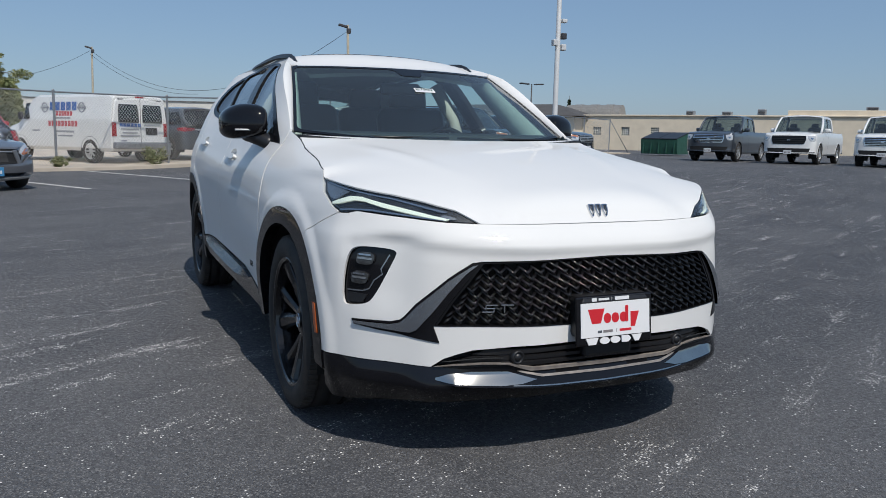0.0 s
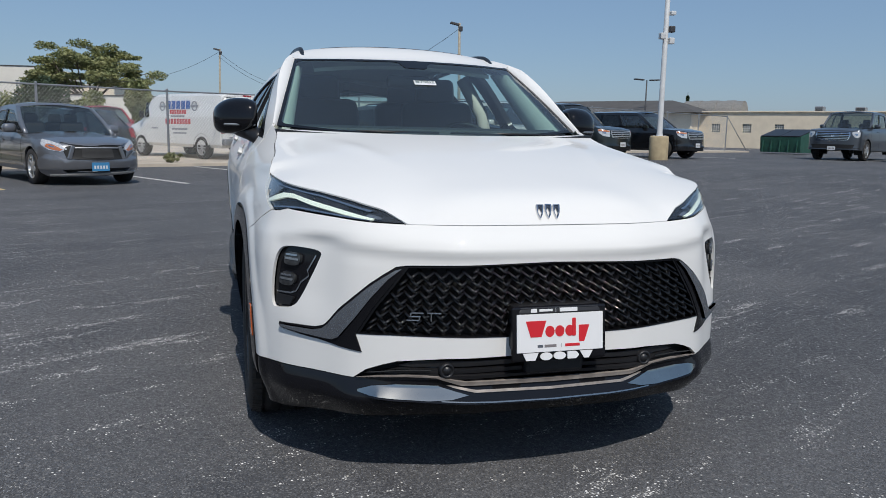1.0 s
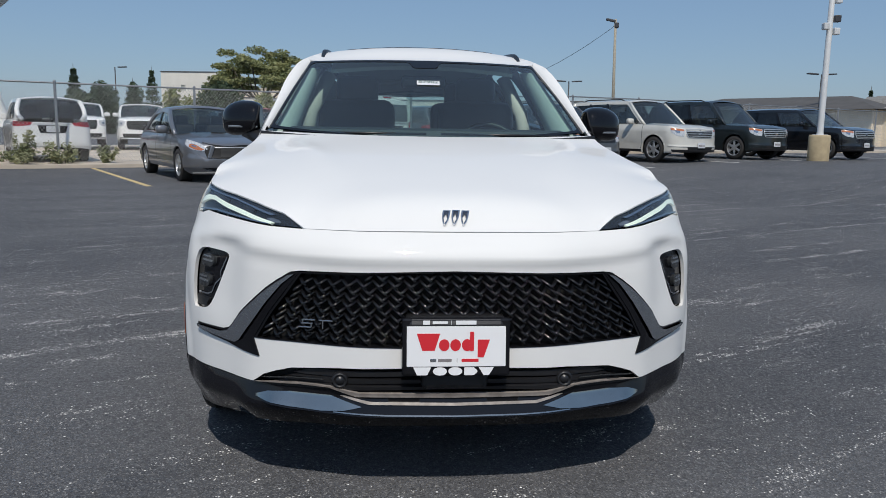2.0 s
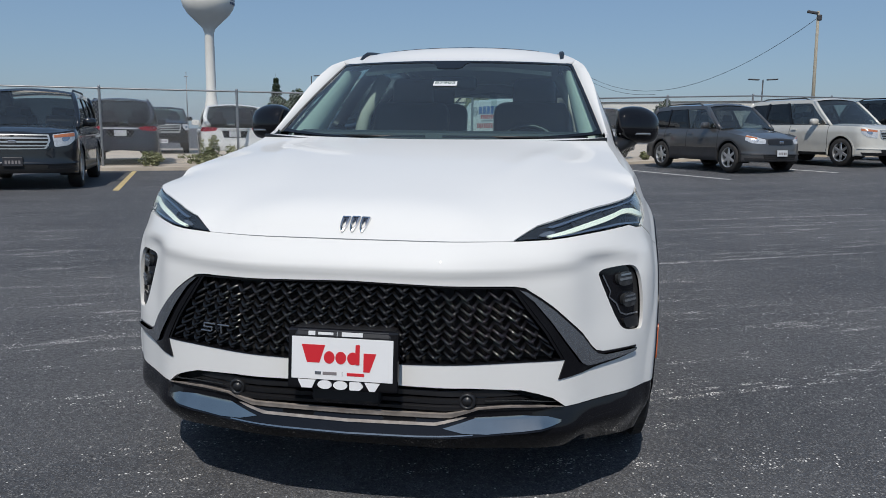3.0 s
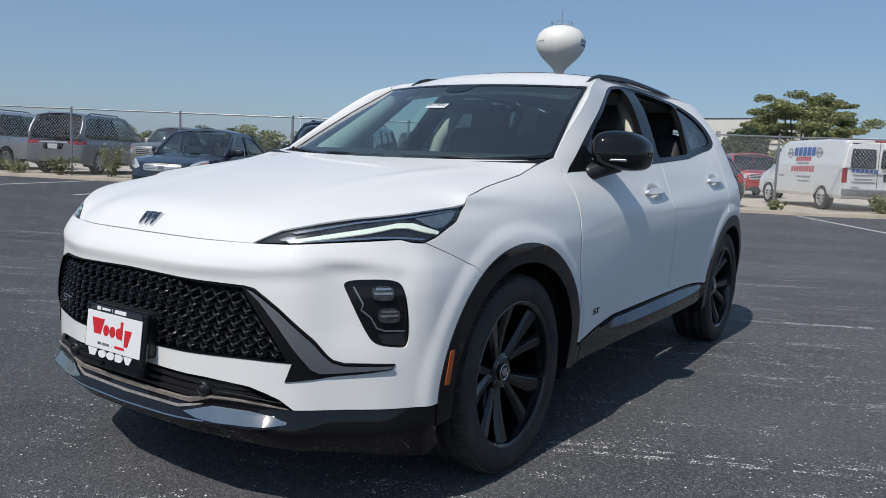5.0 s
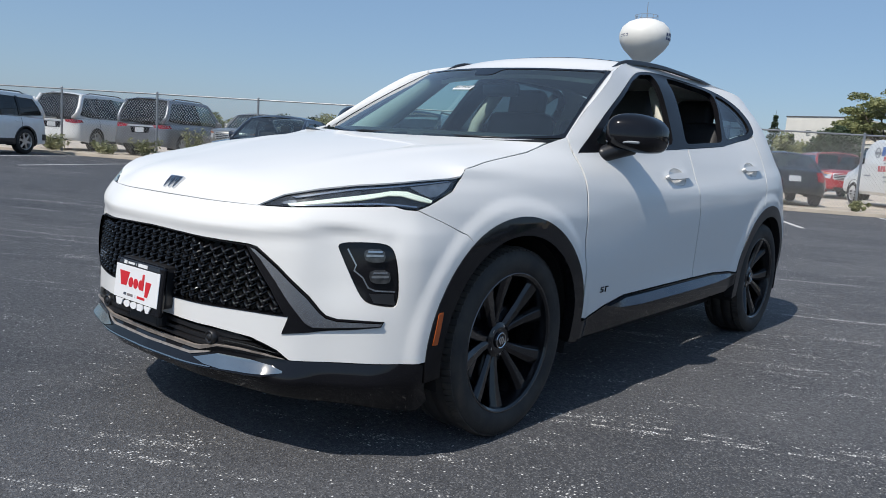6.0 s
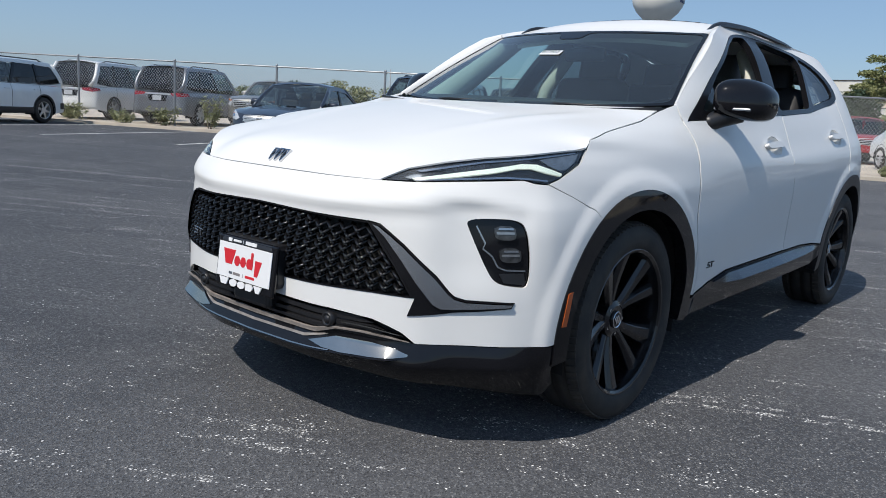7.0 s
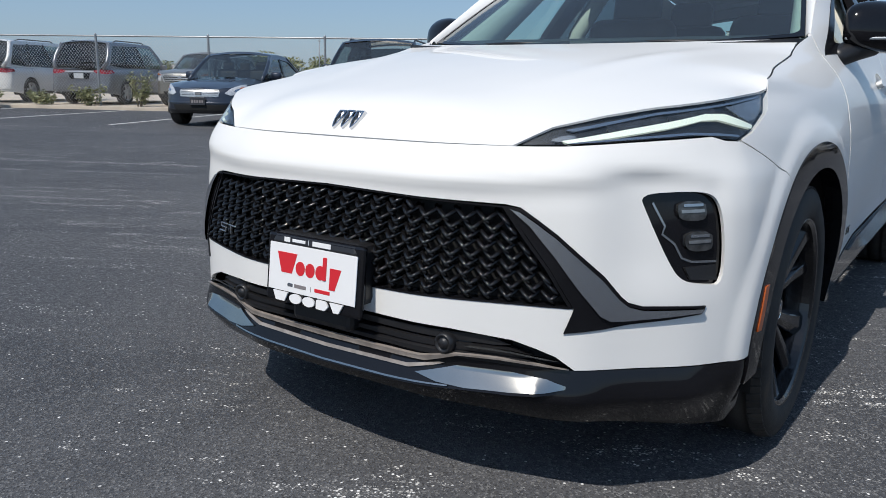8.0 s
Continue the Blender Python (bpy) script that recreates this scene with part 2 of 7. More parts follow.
def tube(bm, pts, r, n=6):
    """A round bar along a row of points."""
    pts = [Vector(p) for p in pts]
    rings = []
    for i, p in enumerate(pts):
        d = (pts[min(i + 1, len(pts) - 1)] - pts[max(i - 1, 0)]).normalized()
        m = Matrix.Translation(p) @ d.to_track_quat("Z", "Y").to_matrix().to_4x4()
        rr = r[i] if isinstance(r, (list, tuple)) else r
        rings.append([bm.verts.new(m @ Vector((math.cos(2 * math.pi * j / n) * rr, math.sin(2 * math.pi * j / n) * rr, 0))) for j in range(n)])
    for a, b in zip(rings[:-1], rings[1:]):
        for j in range(n):
            bm.faces.new((a[j], a[(j + 1) % n], b[(j + 1) % n], b[j]))
    bm.faces.new(rings[0][::-1])
    bm.faces.new(rings[-1])


# ---- form of the main car's body ----
def pchip(xs, ys):
    """A smooth curve through knots, with no overshoot."""
    xs, ys = np.array(xs, float), np.array(ys, float)
    h, d = np.diff(xs), np.diff(ys) / np.diff(xs)
    m = np.zeros(len(xs))
    m[0], m[-1] = d[0], d[-1]
    for i in range(1, len(xs) - 1):
        if d[i - 1] * d[i] > 0:
            w1, w2 = 2 * h[i] + h[i - 1], h[i] + 2 * h[i - 1]
            m[i] = (w1 + w2) / (w1 / d[i - 1] + w2 / d[i])

    def f(x):
        x = np.asarray(x, float)
        i = np.clip(np.searchsorted(xs, x) - 1, 0, len(xs) - 2)
        t = (x - xs[i]) / h[i]
        lo, hi = x < xs[0], x > xs[-1]
        v = ((1 + 2 * t) * (1 - t) ** 2 * ys[i] + t * (1 - t) ** 2 * h[i] * m[i]
             + t * t * (3 - 2 * t) * ys[i + 1] + t * t * (t - 1) * h[i] * m[i + 1])
        return np.where(lo, ys[0] + m[0] * (x - xs[0]), np.where(hi, ys[-1] + m[-1] * (x - xs[-1]), v))
    return f


# the plan outline of the main car's body, from the middle of the nose round to the middle of the tail
WB = 2.835
_cx = [0, .25, .45, .61, .70, .83, .885, .905, .924, .940, .938, .935, .925, .87, .72, .4, 0]
_cy = [-.955, -.947, -.895, -.825, -.745, -.605, -.50, -.35, 0, .6, 1.5, 2.4, 2.9, 3.4, 3.66, 3.75, 3.77]
_t = np.concatenate([[0], np.cumsum(np.hypot(np.diff(_cx), np.diff(_cy)))])
_fx, _fy = pchip(_t, _cx), pchip(_t, _cy)
_tt = np.linspace(0, _t[-1], 3000)
_px, _py = _fx(_tt), _fy(_tt)
for _ in range(60):   # rounds the outline
    _px[1:-1], _py[1:-1] = (_px[:-2] + _px[2:] + 2 * _px[1:-1]) / 4, (_py[:-2] + _py[2:] + 2 * _py[1:-1]) / 4
_ss = np.concatenate([[0], np.cumsum(np.hypot(np.diff(_px), np.diff(_py)))])
SMAX = _ss[-1]
_nx, _ny = np.gradient(_py, _ss), -np.gradient(_px, _ss)
_k = np.ones(121) / 121
_nx[60:-60], _ny[60:-60] = np.convolve(_nx, _k, "valid"), np.convolve(_ny, _k, "valid")


def s_of_y(y):
    """The place along the outline, on the flank, at this y."""
    m = (_px > .86)
    return np.interp(y, _py[m], _ss[m])


def s_of_x(x):
    """The place along the outline, at the nose, at this x."""
    m = _py < -.45
    return np.interp(x, _px[m], _ss[m])


STATIONS = []


def station(s, pairs):
    STATIONS.append((s, pchip(*zip(*pairs))))


station(0, [(.15, .09), (.30, .03), (.42, 0), (.52, 0), (.62, .004), (.70, .008), (.737, .0100), (.757, .0070), (.769, .005), (.785, .010), (.845, .058), (.90, .1)])
station(s_of_x(.45), [(.15, .09), (.31, .02), (.42, 0), (.52, 0), (.62, .004), (.70, .009), (.740, .0115), (.760, .0085), (.772, .0065), (.790, .011), (.855, .055), (.90, .09)])
station(s_of_x(.61), [(.15, .09), (.32, 0), (.5, 0), (.62, .005), (.715, .011), (.755, .0150), (.777, .0125), (.790, .012), (.806, .017), (.86, .05), (.90, .08)])
station(s_of_x(.70), [(.15, .09), (.35, 0), (.5, 0), (.62, .007), (.74, .018), (.785, .0225), (.803, .021), (.815, .0225), (.84, .034), (.90, .07), (.95, .1)])
station(s_of_x(.83), [(.15, .08), (.35, 0), (.5, 0), (.6, 0), (.70, .004), (.78, .018), (.84, .042), (.90, .065), (.95, .09), (1.0, .13)])
station(s_of_y(-.3), [(.15, .05), (.35, .01), (.5, 0), (.7, .005), (.85, .025), (.92, .05), (.97, .08), (1.003, .095), (1.06, .2)])
station(s_of_y(.1), [(.15, .05), (.35, .02), (.5, .005), (.7, 0), (.82, .005), (.9, .03), (.98, .06), (1.03, .10), (1.1, .2)])
station(s_of_y(.6), [(.15, .06), (.35, .035), (.5, .015), (.65, .005), (.8, .012), (.92, .03), (1.0, .06), (1.1, .13), (1.15, .152), (1.3, .245), (1.48, .352)])
station(s_of_y(1.5), [(.15, .06), (.3, .04), (.38, .02), (.5, .03), (.65, .02), (.8, .01), (.92, .02), (1.0, .055), (1.1, .10), (1.3, .196), (1.48, .302), (1.56, .375)])
station(s_of_y(2.5), [(.15, .06), (.35, .03), (.5, .02), (.7, .005), (.85, 0), (.95, .01), (1.05, .05), (1.15, .10), (1.3, .19), (1.45, .29), (1.55, .38)])
station(s_of_y(3.1), [(.15, .08), (.35, .03), (.6, 0), (.9, 0), (1.02, .02), (1.1, .055), (1.2, .10), (1.35, .18), (1.5, .30)])
station(s_of_y(3.4), [(.15, .12), (.35, .02), (.6, 0), (.9, .03), (1.05, .07), (1.15, .14), (1.35, .28), (1.5, .42)])
station(SMAX, [(.15, .12), (.35, 0), (.6, .02), (.9, .12), (1.05, .15), (1.1, .2), (1.3, .4), (1.5, .62)])
_sk = np.array([s for s, _ in STATIONS])


def skin(s, z, out=0.0):
    """A point of the body's skin, moved out by out."""
    s, z = np.asarray(s, float), np.asarray(z, float)
    offs = np.stack([f(z) for _, f in STATIONS])
    i = np.clip(np.searchsorted(_sk, s) - 1, 0, len(_sk) - 2)
    t = np.clip((s - _sk[i]) / (_sk[i + 1] - _sk[i]), 0, 1)
    j = np.indices(s.shape)
    h = np.diff(_sk).reshape((-1,) + (1,) * s.ndim)
    d = np.diff(offs, axis=0) / h
    m = np.concatenate([d[:1] * 0, (d[:-1] * h[1:] + d[1:] * h[:-1]) / (h[1:] + h[:-1]), d[-1:]])
    hi = np.diff(_sk)[i]
    off = ((1 + 2 * t) * (1 - t) ** 2 * offs[(i, *j)] + t * (1 - t) ** 2 * hi * m[(i, *j)]
           + t * t * (3 - 2 * t) * offs[(i + 1, *j)] + t * t * (t - 1) * hi * m[(i + 1, *j)])
    x, y = np.interp(s, _ss, _px), np.interp(s, _ss, _py)
    nx, ny = np.interp(s, _ss, _nx), np.interp(s, _ss, _ny)
    n = np.hypot(nx, ny)
    for hub in (0, WB):   # the flares round the wheels
        r = np.hypot(y - hub, z - .36)
        k, g = np.clip((.562 - r) / .055, 0, 1), np.clip((x - .80) / .08, 0, 1)
        off = off - .011 * k * k * (3 - 2 * k) * g * g * (3 - 2 * g)
    # the face round the lower lamp lies a little behind the brow and the outer corner
    e = [np.clip(q, 0, 1) for q in ((.812 - .06 * (s - .85) - z) / .050, (1.000 + .05 * (.75 - z) - s) / .060, (s - .66) / .16, (z - .50) / .14)]
    face = np.prod([q * q * (3 - 2 * q) for q in e], axis=0)
    off = off + .007 * face - out
    return np.stack([x - nx / n * off, y - ny / n * off, z + 0 * s], -1)


# ---- ground ----
def ground_z(x, y):
    """The lot lies level round the car and rises a little towards the building."""
    u, v = .883 * x + .47 * y, -.47 * x + .883 * y
    a = min(1, max(0, (u - 9) / 12))
    b = min(1, max(0, (v + 3) / 7))
    return .34 * (a * a * (3 - 2 * a)) * (b * b * (3 - 2 * b))


def asphalt():
    m = bpy.data.materials.new("sealed_asphalt")
    m.use_nodes = True
    nt = m.node_tree
    b = nt.nodes["Principled BSDF"]
    tc = nt.nodes.new("ShaderNodeTexCoord")

    def noise_at(scale, detail=4, stretch=None, rough=.5):
        n = nt.nodes.new("ShaderNodeTexNoise")
        n.inputs["Scale"].default_value, n.inputs["Detail"].default_value, n.inputs["Roughness"].default_value = scale, detail, rough
        if stretch:
            mp = nt.nodes.new("ShaderNodeMapping")
            mp.vector_type = "TEXTURE"
            mp.inputs["Rotation"].default_value[2], mp.inputs["Scale"].default_value = -stretch[0], [1 / k for k in stretch[1]]
            nt.links.new(tc.outputs["Object"], mp.inputs["Vector"])
            nt.links.new(mp.outputs["Vector"], n.inputs["Vector"])
        else:
            nt.links.new(tc.outputs["Object"], n.inputs["Vector"])
        return n.outputs["Fac"]

    def ramp(v, lo, hi, to=(0, 1)):
        r = nt.nodes.new("ShaderNodeMapRange")
        r.interpolation_type = "SMOOTHSTEP"
        r.inputs["From Min"].default_value, r.inputs["From Max"].default_value = lo, hi
        r.inputs["To Min"].default_value, r.inputs["To Max"].default_value = to
        nt.links.new(v, r.inputs["Value"])
        return r.outputs["Result"]

    def times(a, b2):
        r = nt.nodes.new("ShaderNodeMath")
        r.operation = "MULTIPLY"
        nt.links.new(a, r.inputs[0])
        nt.links.new(b2, r.inputs[1])
        return r.outputs[0]

    def mix(f, a, b2):
        r = nt.nodes.new("ShaderNodeMix")
        r.data_type = "RGBA"
        nt.links.new(f, r.inputs["Factor"])
        for k, v in (("A", a), ("B", b2)):
            if isinstance(v, tuple):
                r.inputs[k].default_value = v
            else:
                nt.links.new(v, r.inputs[k])
        return r.outputs["Result"]

    def add(a, b2):
        r = nt.nodes.new("ShaderNodeMath")
        r.operation = "ADD"
        nt.links.new(a, r.inputs[0])
        nt.links.new(b2, r.inputs[1])
        return r.outputs[0]

    def cells(scale):
        """Small stones: a random number for each and the distance from its middle."""
        v = nt.nodes.new("ShaderNodeTexVoronoi")
        v.inputs["Scale"].default_value = scale
        nt.links.new(tc.outputs["Object"], v.inputs["Vector"])
        sep = nt.nodes.new("ShaderNodeSeparateColor")
        nt.links.new(v.outputs["Color"], sep.inputs["Color"])
        return sep.outputs[0], v.outputs["Distance"], sep.outputs[1]

    def below(a, limit):
        r = nt.nodes.new("ShaderNodeMath")
        r.operation = "LESS_THAN"
        nt.links.new(a, r.inputs[0])
        nt.links.new(limit, r.inputs[1])
        return r.outputs[0]

    turn = -radians(28)
    broad = ramp(noise_at(.35, 3), .35, .65)
    lanes = ramp(noise_at(1.0, 3, (turn, (.05, .9, 1))), .42, .62)
    col = mix(broad, (.071, .073, .079, 1), (.100, .101, .106, 1))
    col = mix(times(lanes, ramp(noise_at(2.5), .3, .7, (.2, .8))), col, (.052, .054, .060, 1))
    # stones of the mix, lighter and darker
    rnd, vd, rnd2 = cells(190)
    col = mix(ramp(rnd, .62, 1.0, (0, .60)), col, (.24, .24, .24, 1))
    col = mix(ramp(rnd2, .55, 1.0, (0, .62)), col, (.022, .023, .026, 1))
    # bare pale stones where the seal has worn through: short streaks along the brush lanes
    streak = ramp(noise_at(3.2, 6, (turn, (.38, 1.9, 1)), .68), .53, .69)
    worn = times(streak, ramp(noise_at(.42, 3), .36, .56, (.22, 1.0)))
    mp = nt.nodes.new("ShaderNodeMapping")
    mp.inputs["Rotation"].default_value[2] = turn
    nt.links.new(tc.outputs["Object"], mp.inputs["Vector"])
    wav = nt.nodes.new("ShaderNodeTexWave")
    wav.wave_type, wav.bands_direction, wav.wave_profile = "BANDS", "Y", "SIN"
    wav.inputs["Scale"].default_value, wav.inputs["Distortion"].default_value = .19, .9
    wav.inputs["Detail"].default_value, wav.inputs["Detail Scale"].default_value = 4, 1.2
    wav.inputs["Phase Offset"].default_value = 3.4
    nt.links.new(mp.outputs["Vector"], wav.inputs["Vector"])
    seam = times(ramp(wav.outputs["Fac"], .985, .9985), ramp(noise_at(5, 5, (turn, (.4, 1.5, 1)), .7), .40, .62))
    seam2 = times(ramp(noise_at(.8, 6, (turn, (.07, 3.4, 1)), .6), .615, .665), ramp(noise_at(9, 4, None, .7), .40, .60))
    seam = times(times(seam, ramp(noise_at(.5, 2), .42, .60)), ramp(noise_at(40, 2), .3, .7, (.25, .8)))
    dense_at = add(times(worn, ramp(noise_at(11, 3, None, .6), .36, .60, (.15, .85))), add(seam, seam2))
    sep = nt.nodes.new("ShaderNodeSeparateXYZ")      # fewer worn pale stones towards the parked row
    nt.links.new(mp.outputs["Vector"], sep.inputs["Vector"])
    dense_at = times(dense_at, ramp(sep.outputs["Y"], 3.5, 9.0, (1.0, .35)))
    few = ramp(noise_at(2.0, 2), .4, .6, (.004, .022))
    crnd, cd, crnd2 = cells(105)
    pick = below(crnd, add(dense_at, few))
    speck = times(pick, ramp(cd, .30, .52, (1, 0)))
    frnd, fd, frnd2 = cells(210)
    dust = times(below(frnd, times(dense_at, ramp(noise_at(30, 2), .3, .7, (.25, .8)))), ramp(fd, .35, .6, (1, 0)))
    col = mix(ramp(dense_at, 0, 1.2, (0, .12)), col, (.22, .22, .215, 1))
    col = mix(dust, col, (.34, .335, .325, 1))
    col = mix(speck, col, mix(crnd2, (.46, .455, .44, 1), (.85, .84, .82, 1)))
    nt.links.new(col, b.inputs["Base Color"])
    nt.links.new(ramp(noise_at(40, 4), .3, .7, (.50, .78)), b.inputs["Roughness"])
    b.inputs["Diffuse Roughness"].default_value, b.inputs["Specular IOR Level"].default_value = 1.0, .22
    bp = nt.nodes.new("ShaderNodeBump")
    bp.inputs["Strength"].default_value, bp.inputs["Distance"].default_value = .55, .006
    nt.links.new(vd, bp.inputs["Height"])
    nt.links.new(bp.outputs["Normal"], b.inputs["Normal"])
    return m


ASPHALT = asphalt()
bm = bmesh.new()
xs = [-2500, -400, -120, -60, *range(-44, -12, 4), *range(-12, 26), *range(26, 64, 4), 80, 140, 400, 2500]
ys = [-2500, -400, -80, -30, *range(-16, -3, 4), *range(-3, 36), *range(36, 64, 4), 80, 140, 400, 2500]
grid = [[bm.verts.new((x, y, ground_z(x, y))) for y in ys] for x in xs]
for i in range(len(xs) - 1):
    for j in range(len(ys) - 1):
        bm.faces.new((grid[i][j], grid[i + 1][j], grid[i + 1][j + 1], grid[i][j + 1]))
ground = part("ground", bm, ASPHALT, None, smooth=True)
tagged(ground, "dark sealed asphalt lot with pale scuffs", "asphalt", kind="structure")


# ---- the white sport utility vehicle ----
SHF, SHR = float(s_of_y(0)), float(s_of_y(WB))     # the hubs along the outline
ARCH = .478
HL = [(.481, .850), (.568, .886), (.70, .912), (.826, .931), (1.05, .953), (1.28, .970), (1.217, .928), (1.10, .882), (1.049, .866), (1.0, .868), (.959, .877), (.742, .864), (.60, .855)]
FOG = smooth_loop([(.772, .752), (.86, .759), (.935, .757), (.962, .735), (.978, .65), (.980, .552), (.94, .553), (.875, .563), (.845, .60), (.785, .72)], (), 2)
TRIM = [(.475, .724), (.508, .720), (.548, .697), (.590, .668), (.628, .636), (.695, .580), (.735, .535), (.752, .521), (.785, .512), (.860, .510), (.936, .507), (.926, .489), (.84, .479), (.755, .472), (.699, .463), (.612, .452), (.632, .507), (.575, .596), (.525, .66)]
SHUT = [(1.282, .974), (1.298, .99), (1.312, 1.004), (1.45, 1.03), (1.75, 1.077), (1.85, 1.100), (1.90, 1.115), (1.975, 1.133)]
BELT = [(2.12, 1.092), (2.614, 1.118), (3.118, 1.147), (3.773, 1.190), (4.25, 1.255), (4.33, 1.279)]
DLO_TOP = smooth_loop([(4.33, 1.281), (4.398, 1.306), (4.402, 1.40), (4.335, 1.488), (4.17, 1.546), (4.0, 1.561), (3.5, 1.569), (3.10, 1.556), (2.80, 1.477), (2.45, 1.305), (2.10, 1.088)], (0, 10), 2)
DOOR_F = [(2.062, 1.09), (2.049, .96), (2.015, .735), (2.039, .449), (2.045, .40)]
DOOR_M = [(3.245, 1.155), (3.219, .974), (3.24, .75), (3.265, .553), (3.27, .466)]
DOOR_R = [(4.349, 1.276), (4.345, 1.10), (4.30, .93), (4.24, .82)]
ROOF_EDGE = [(2.072, 1.156), (2.35, 1.332), (2.624, 1.491), (2.824, 1.548), (3.0, 1.578), (3.5, 1.603), (4.0, 1.597), (4.45, 1.56), (4.75, 1.51), (4.92, 1.43)]


CUPS = {s0: [(s0 + .010 + .098 * math.cos(radians(a)), z0 - .002 + .044 * math.sin(radians(a))) for a in range(0, 360, 15)] for s0, z0 in ((2.985, 1.005), (4.085, 1.065))}


def mirrored(loop):
    """A half outline, from the middle back to the middle, made whole."""
    return loop + [(-u, v) for u, v in loop[::-1] if abs(u) > 1e-6]


def skin_sym(s, z):
    p = skin(np.abs(s), z)
    p[..., 0] *= np.where(np.asarray(s) < 0, -1, 1)
    return p


def skin_at(out):
    return lambda s, z: skin(s, z, out)


def skin_sym_at(out):
    def f(s, z):
        p = skin(np.abs(s), z, out)
        p[..., 0] *= np.where(np.asarray(s) < 0, -1, 1)
        return p
    return f


car = thing("suv", "white compact sport utility vehicle parked on the open asphalt", "car")

# bumper skin
GRILLE_HALF_BOT = [(0, .504), (.154, .505), (.297, .507), (.515, .509), (.632, .507)]
half = ([(0, .8460), (.24, .8465), (.476, .8475)] + [(.60, .851), (.742, .860), (.959, .873), (1.0, .864), (1.049, .862)]
        + [(1.15, .826), (1.253, .783)] + arc(SHF, .36, ARCH, 125, 179, 16) + [(1.06, .366), (.80, .370), (.64, .368)]
        + [(.598, .397), (.551, .414), (.501, .428), (.351, .440), (.154, .444), (0, .445)])
lower = GRILLE_HALF_BOT[:-1] + [(.632, .507), (.612, .452), (.699, .463), (.755, .472), (.84, .479), (.926, .489), (.936, .507), (.860, .510), (.785, .512),
                               (.752, .521), (.735, .535), (.695, .580), (.628, .636), (.590, .668), (.548, .697), (.508, .722), (.475, .727)] + [(.241, .732), (0, .738)]
hole = [(u, v) for u, v in lower] + [(-u, v) for u, v in lower[::-1] if abs(u) > 1e-6]
fogm = [(-u, v) for u, v in FOG]
part("front_bumper", panel("front_bumper", skin_sym, mirrored(half), [hole, FOG, fogm], .016), WHITE, car, "smooth white pearl bumper")
part("bumper_backing", panel("bumper_backing", skin_sym_at(-.05), mirrored([(0, .80), (.45, .80), (.70, .82), (1.0, .84), (1.05, .5), (1.05, .26), (.6, .28), (0, .28)]), [], .06, depth=0), DARK, car)


# hood
lip = [(s, .849) for s in np.linspace(0, .478, 14)]
def along(line, n=8):
    """An open line with n places on each of its stretches."""
    return [tuple(np.array(a) + (np.array(b) - np.array(a)) * k / n) for a, b in zip(line[:-1], line[1:]) for k in range(n)] + [line[-1]]


edge = lip + along([(s, z + .004) for s, z in HL[1:6]], 4) + along(SHUT[1:], 6)
e3 = skin(np.array([p[0] for p in edge]), np.array([p[1] for p in edge]))
rear = [(.752 - .752 * k / 10, .412 - .182 * (1 - (1 - k / 10) ** 2), 1.133 - .014 * (1 - (1 - k / 10) ** 2)) for k in range(1, 11)]
hood_rim = np.concatenate([e3, np.array(rear)])
_lx, _ly = skin(np.linspace(0, 1.32, 200), np.full(200, .85))[:, 0], skin(np.linspace(0, 1.32, 200), np.full(200, .85))[:, 1]
_full = np.concatenate([hood_rim, hood_rim[::-1] * (-1, 1, 1)])
_rim = dense(_full[:, :2], .03)
_rimz = []
for i in range(len(_full)):
    a, b = _full[i], _full[(i + 1) % len(_full)]
    k = max(1, int(math.ceil(np.linalg.norm((b - a)[:2]) / .03)))
    _rimz += [a[2] + (b[2] - a[2]) * j / k for j in range(k)]
_rimz = np.array(_rimz)


def hood_nose(x, y):
    q = np.clip(y - np.interp(np.abs(x), _lx, _ly), 0, 3)
    t = np.clip((np.abs(x) - .30) / .34, 0, 1)
    return -.062 * np.exp(-q / .045) * (1 - t * t * (3 - 2 * t))


# a smooth crown through the rim and a middle line
_my = np.array([-.80, -.70, -.55, -.35, -.1, .1])
_mz = np.array([.938, .962, .996, 1.034, 1.075, 1.104])
_fx2 = np.concatenate([_rim[:, 0]] + [np.full(6, xx) for xx in (0, .2, -.2)])
_fy2 = np.concatenate([_rim[:, 1]] + [_my + dy for dy in (0, .012, .012)])
_fz2 = np.concatenate([_rimz] + [_mz, _mz, _mz])
_keep = np.concatenate([np.arange(0, len(_rim), 2), np.arange(len(_rim), len(_fx2))])
_kx, _ky = _fx2[_keep], _fy2[_keep]
_kz = _fz2[_keep] - hood_nose(_kx, _ky)


def plate_terms(x, y):
    """Thin-plate terms towards every knot of the hood."""
    d2 = (x[:, None] - _kx[None]) ** 2 + (y[:, None] - _ky[None]) ** 2
    return .5 * d2 * np.log(d2 + 1e-9)


_n = len(_kx)
_sys = np.zeros((_n + 3, _n + 3))
_sys[:_n, :_n] = plate_terms(_kx, _ky) + np.diag(np.where(_keep < len(_rim), 4e-4, 1e-2))
_sys[:_n, _n:] = np.stack([np.ones(_n), _kx, _ky], -1)
_sys[_n:, :_n] = _sys[:_n, _n:].T
_wt = np.linalg.solve(_sys, np.concatenate([_kz, np.zeros(3)]))


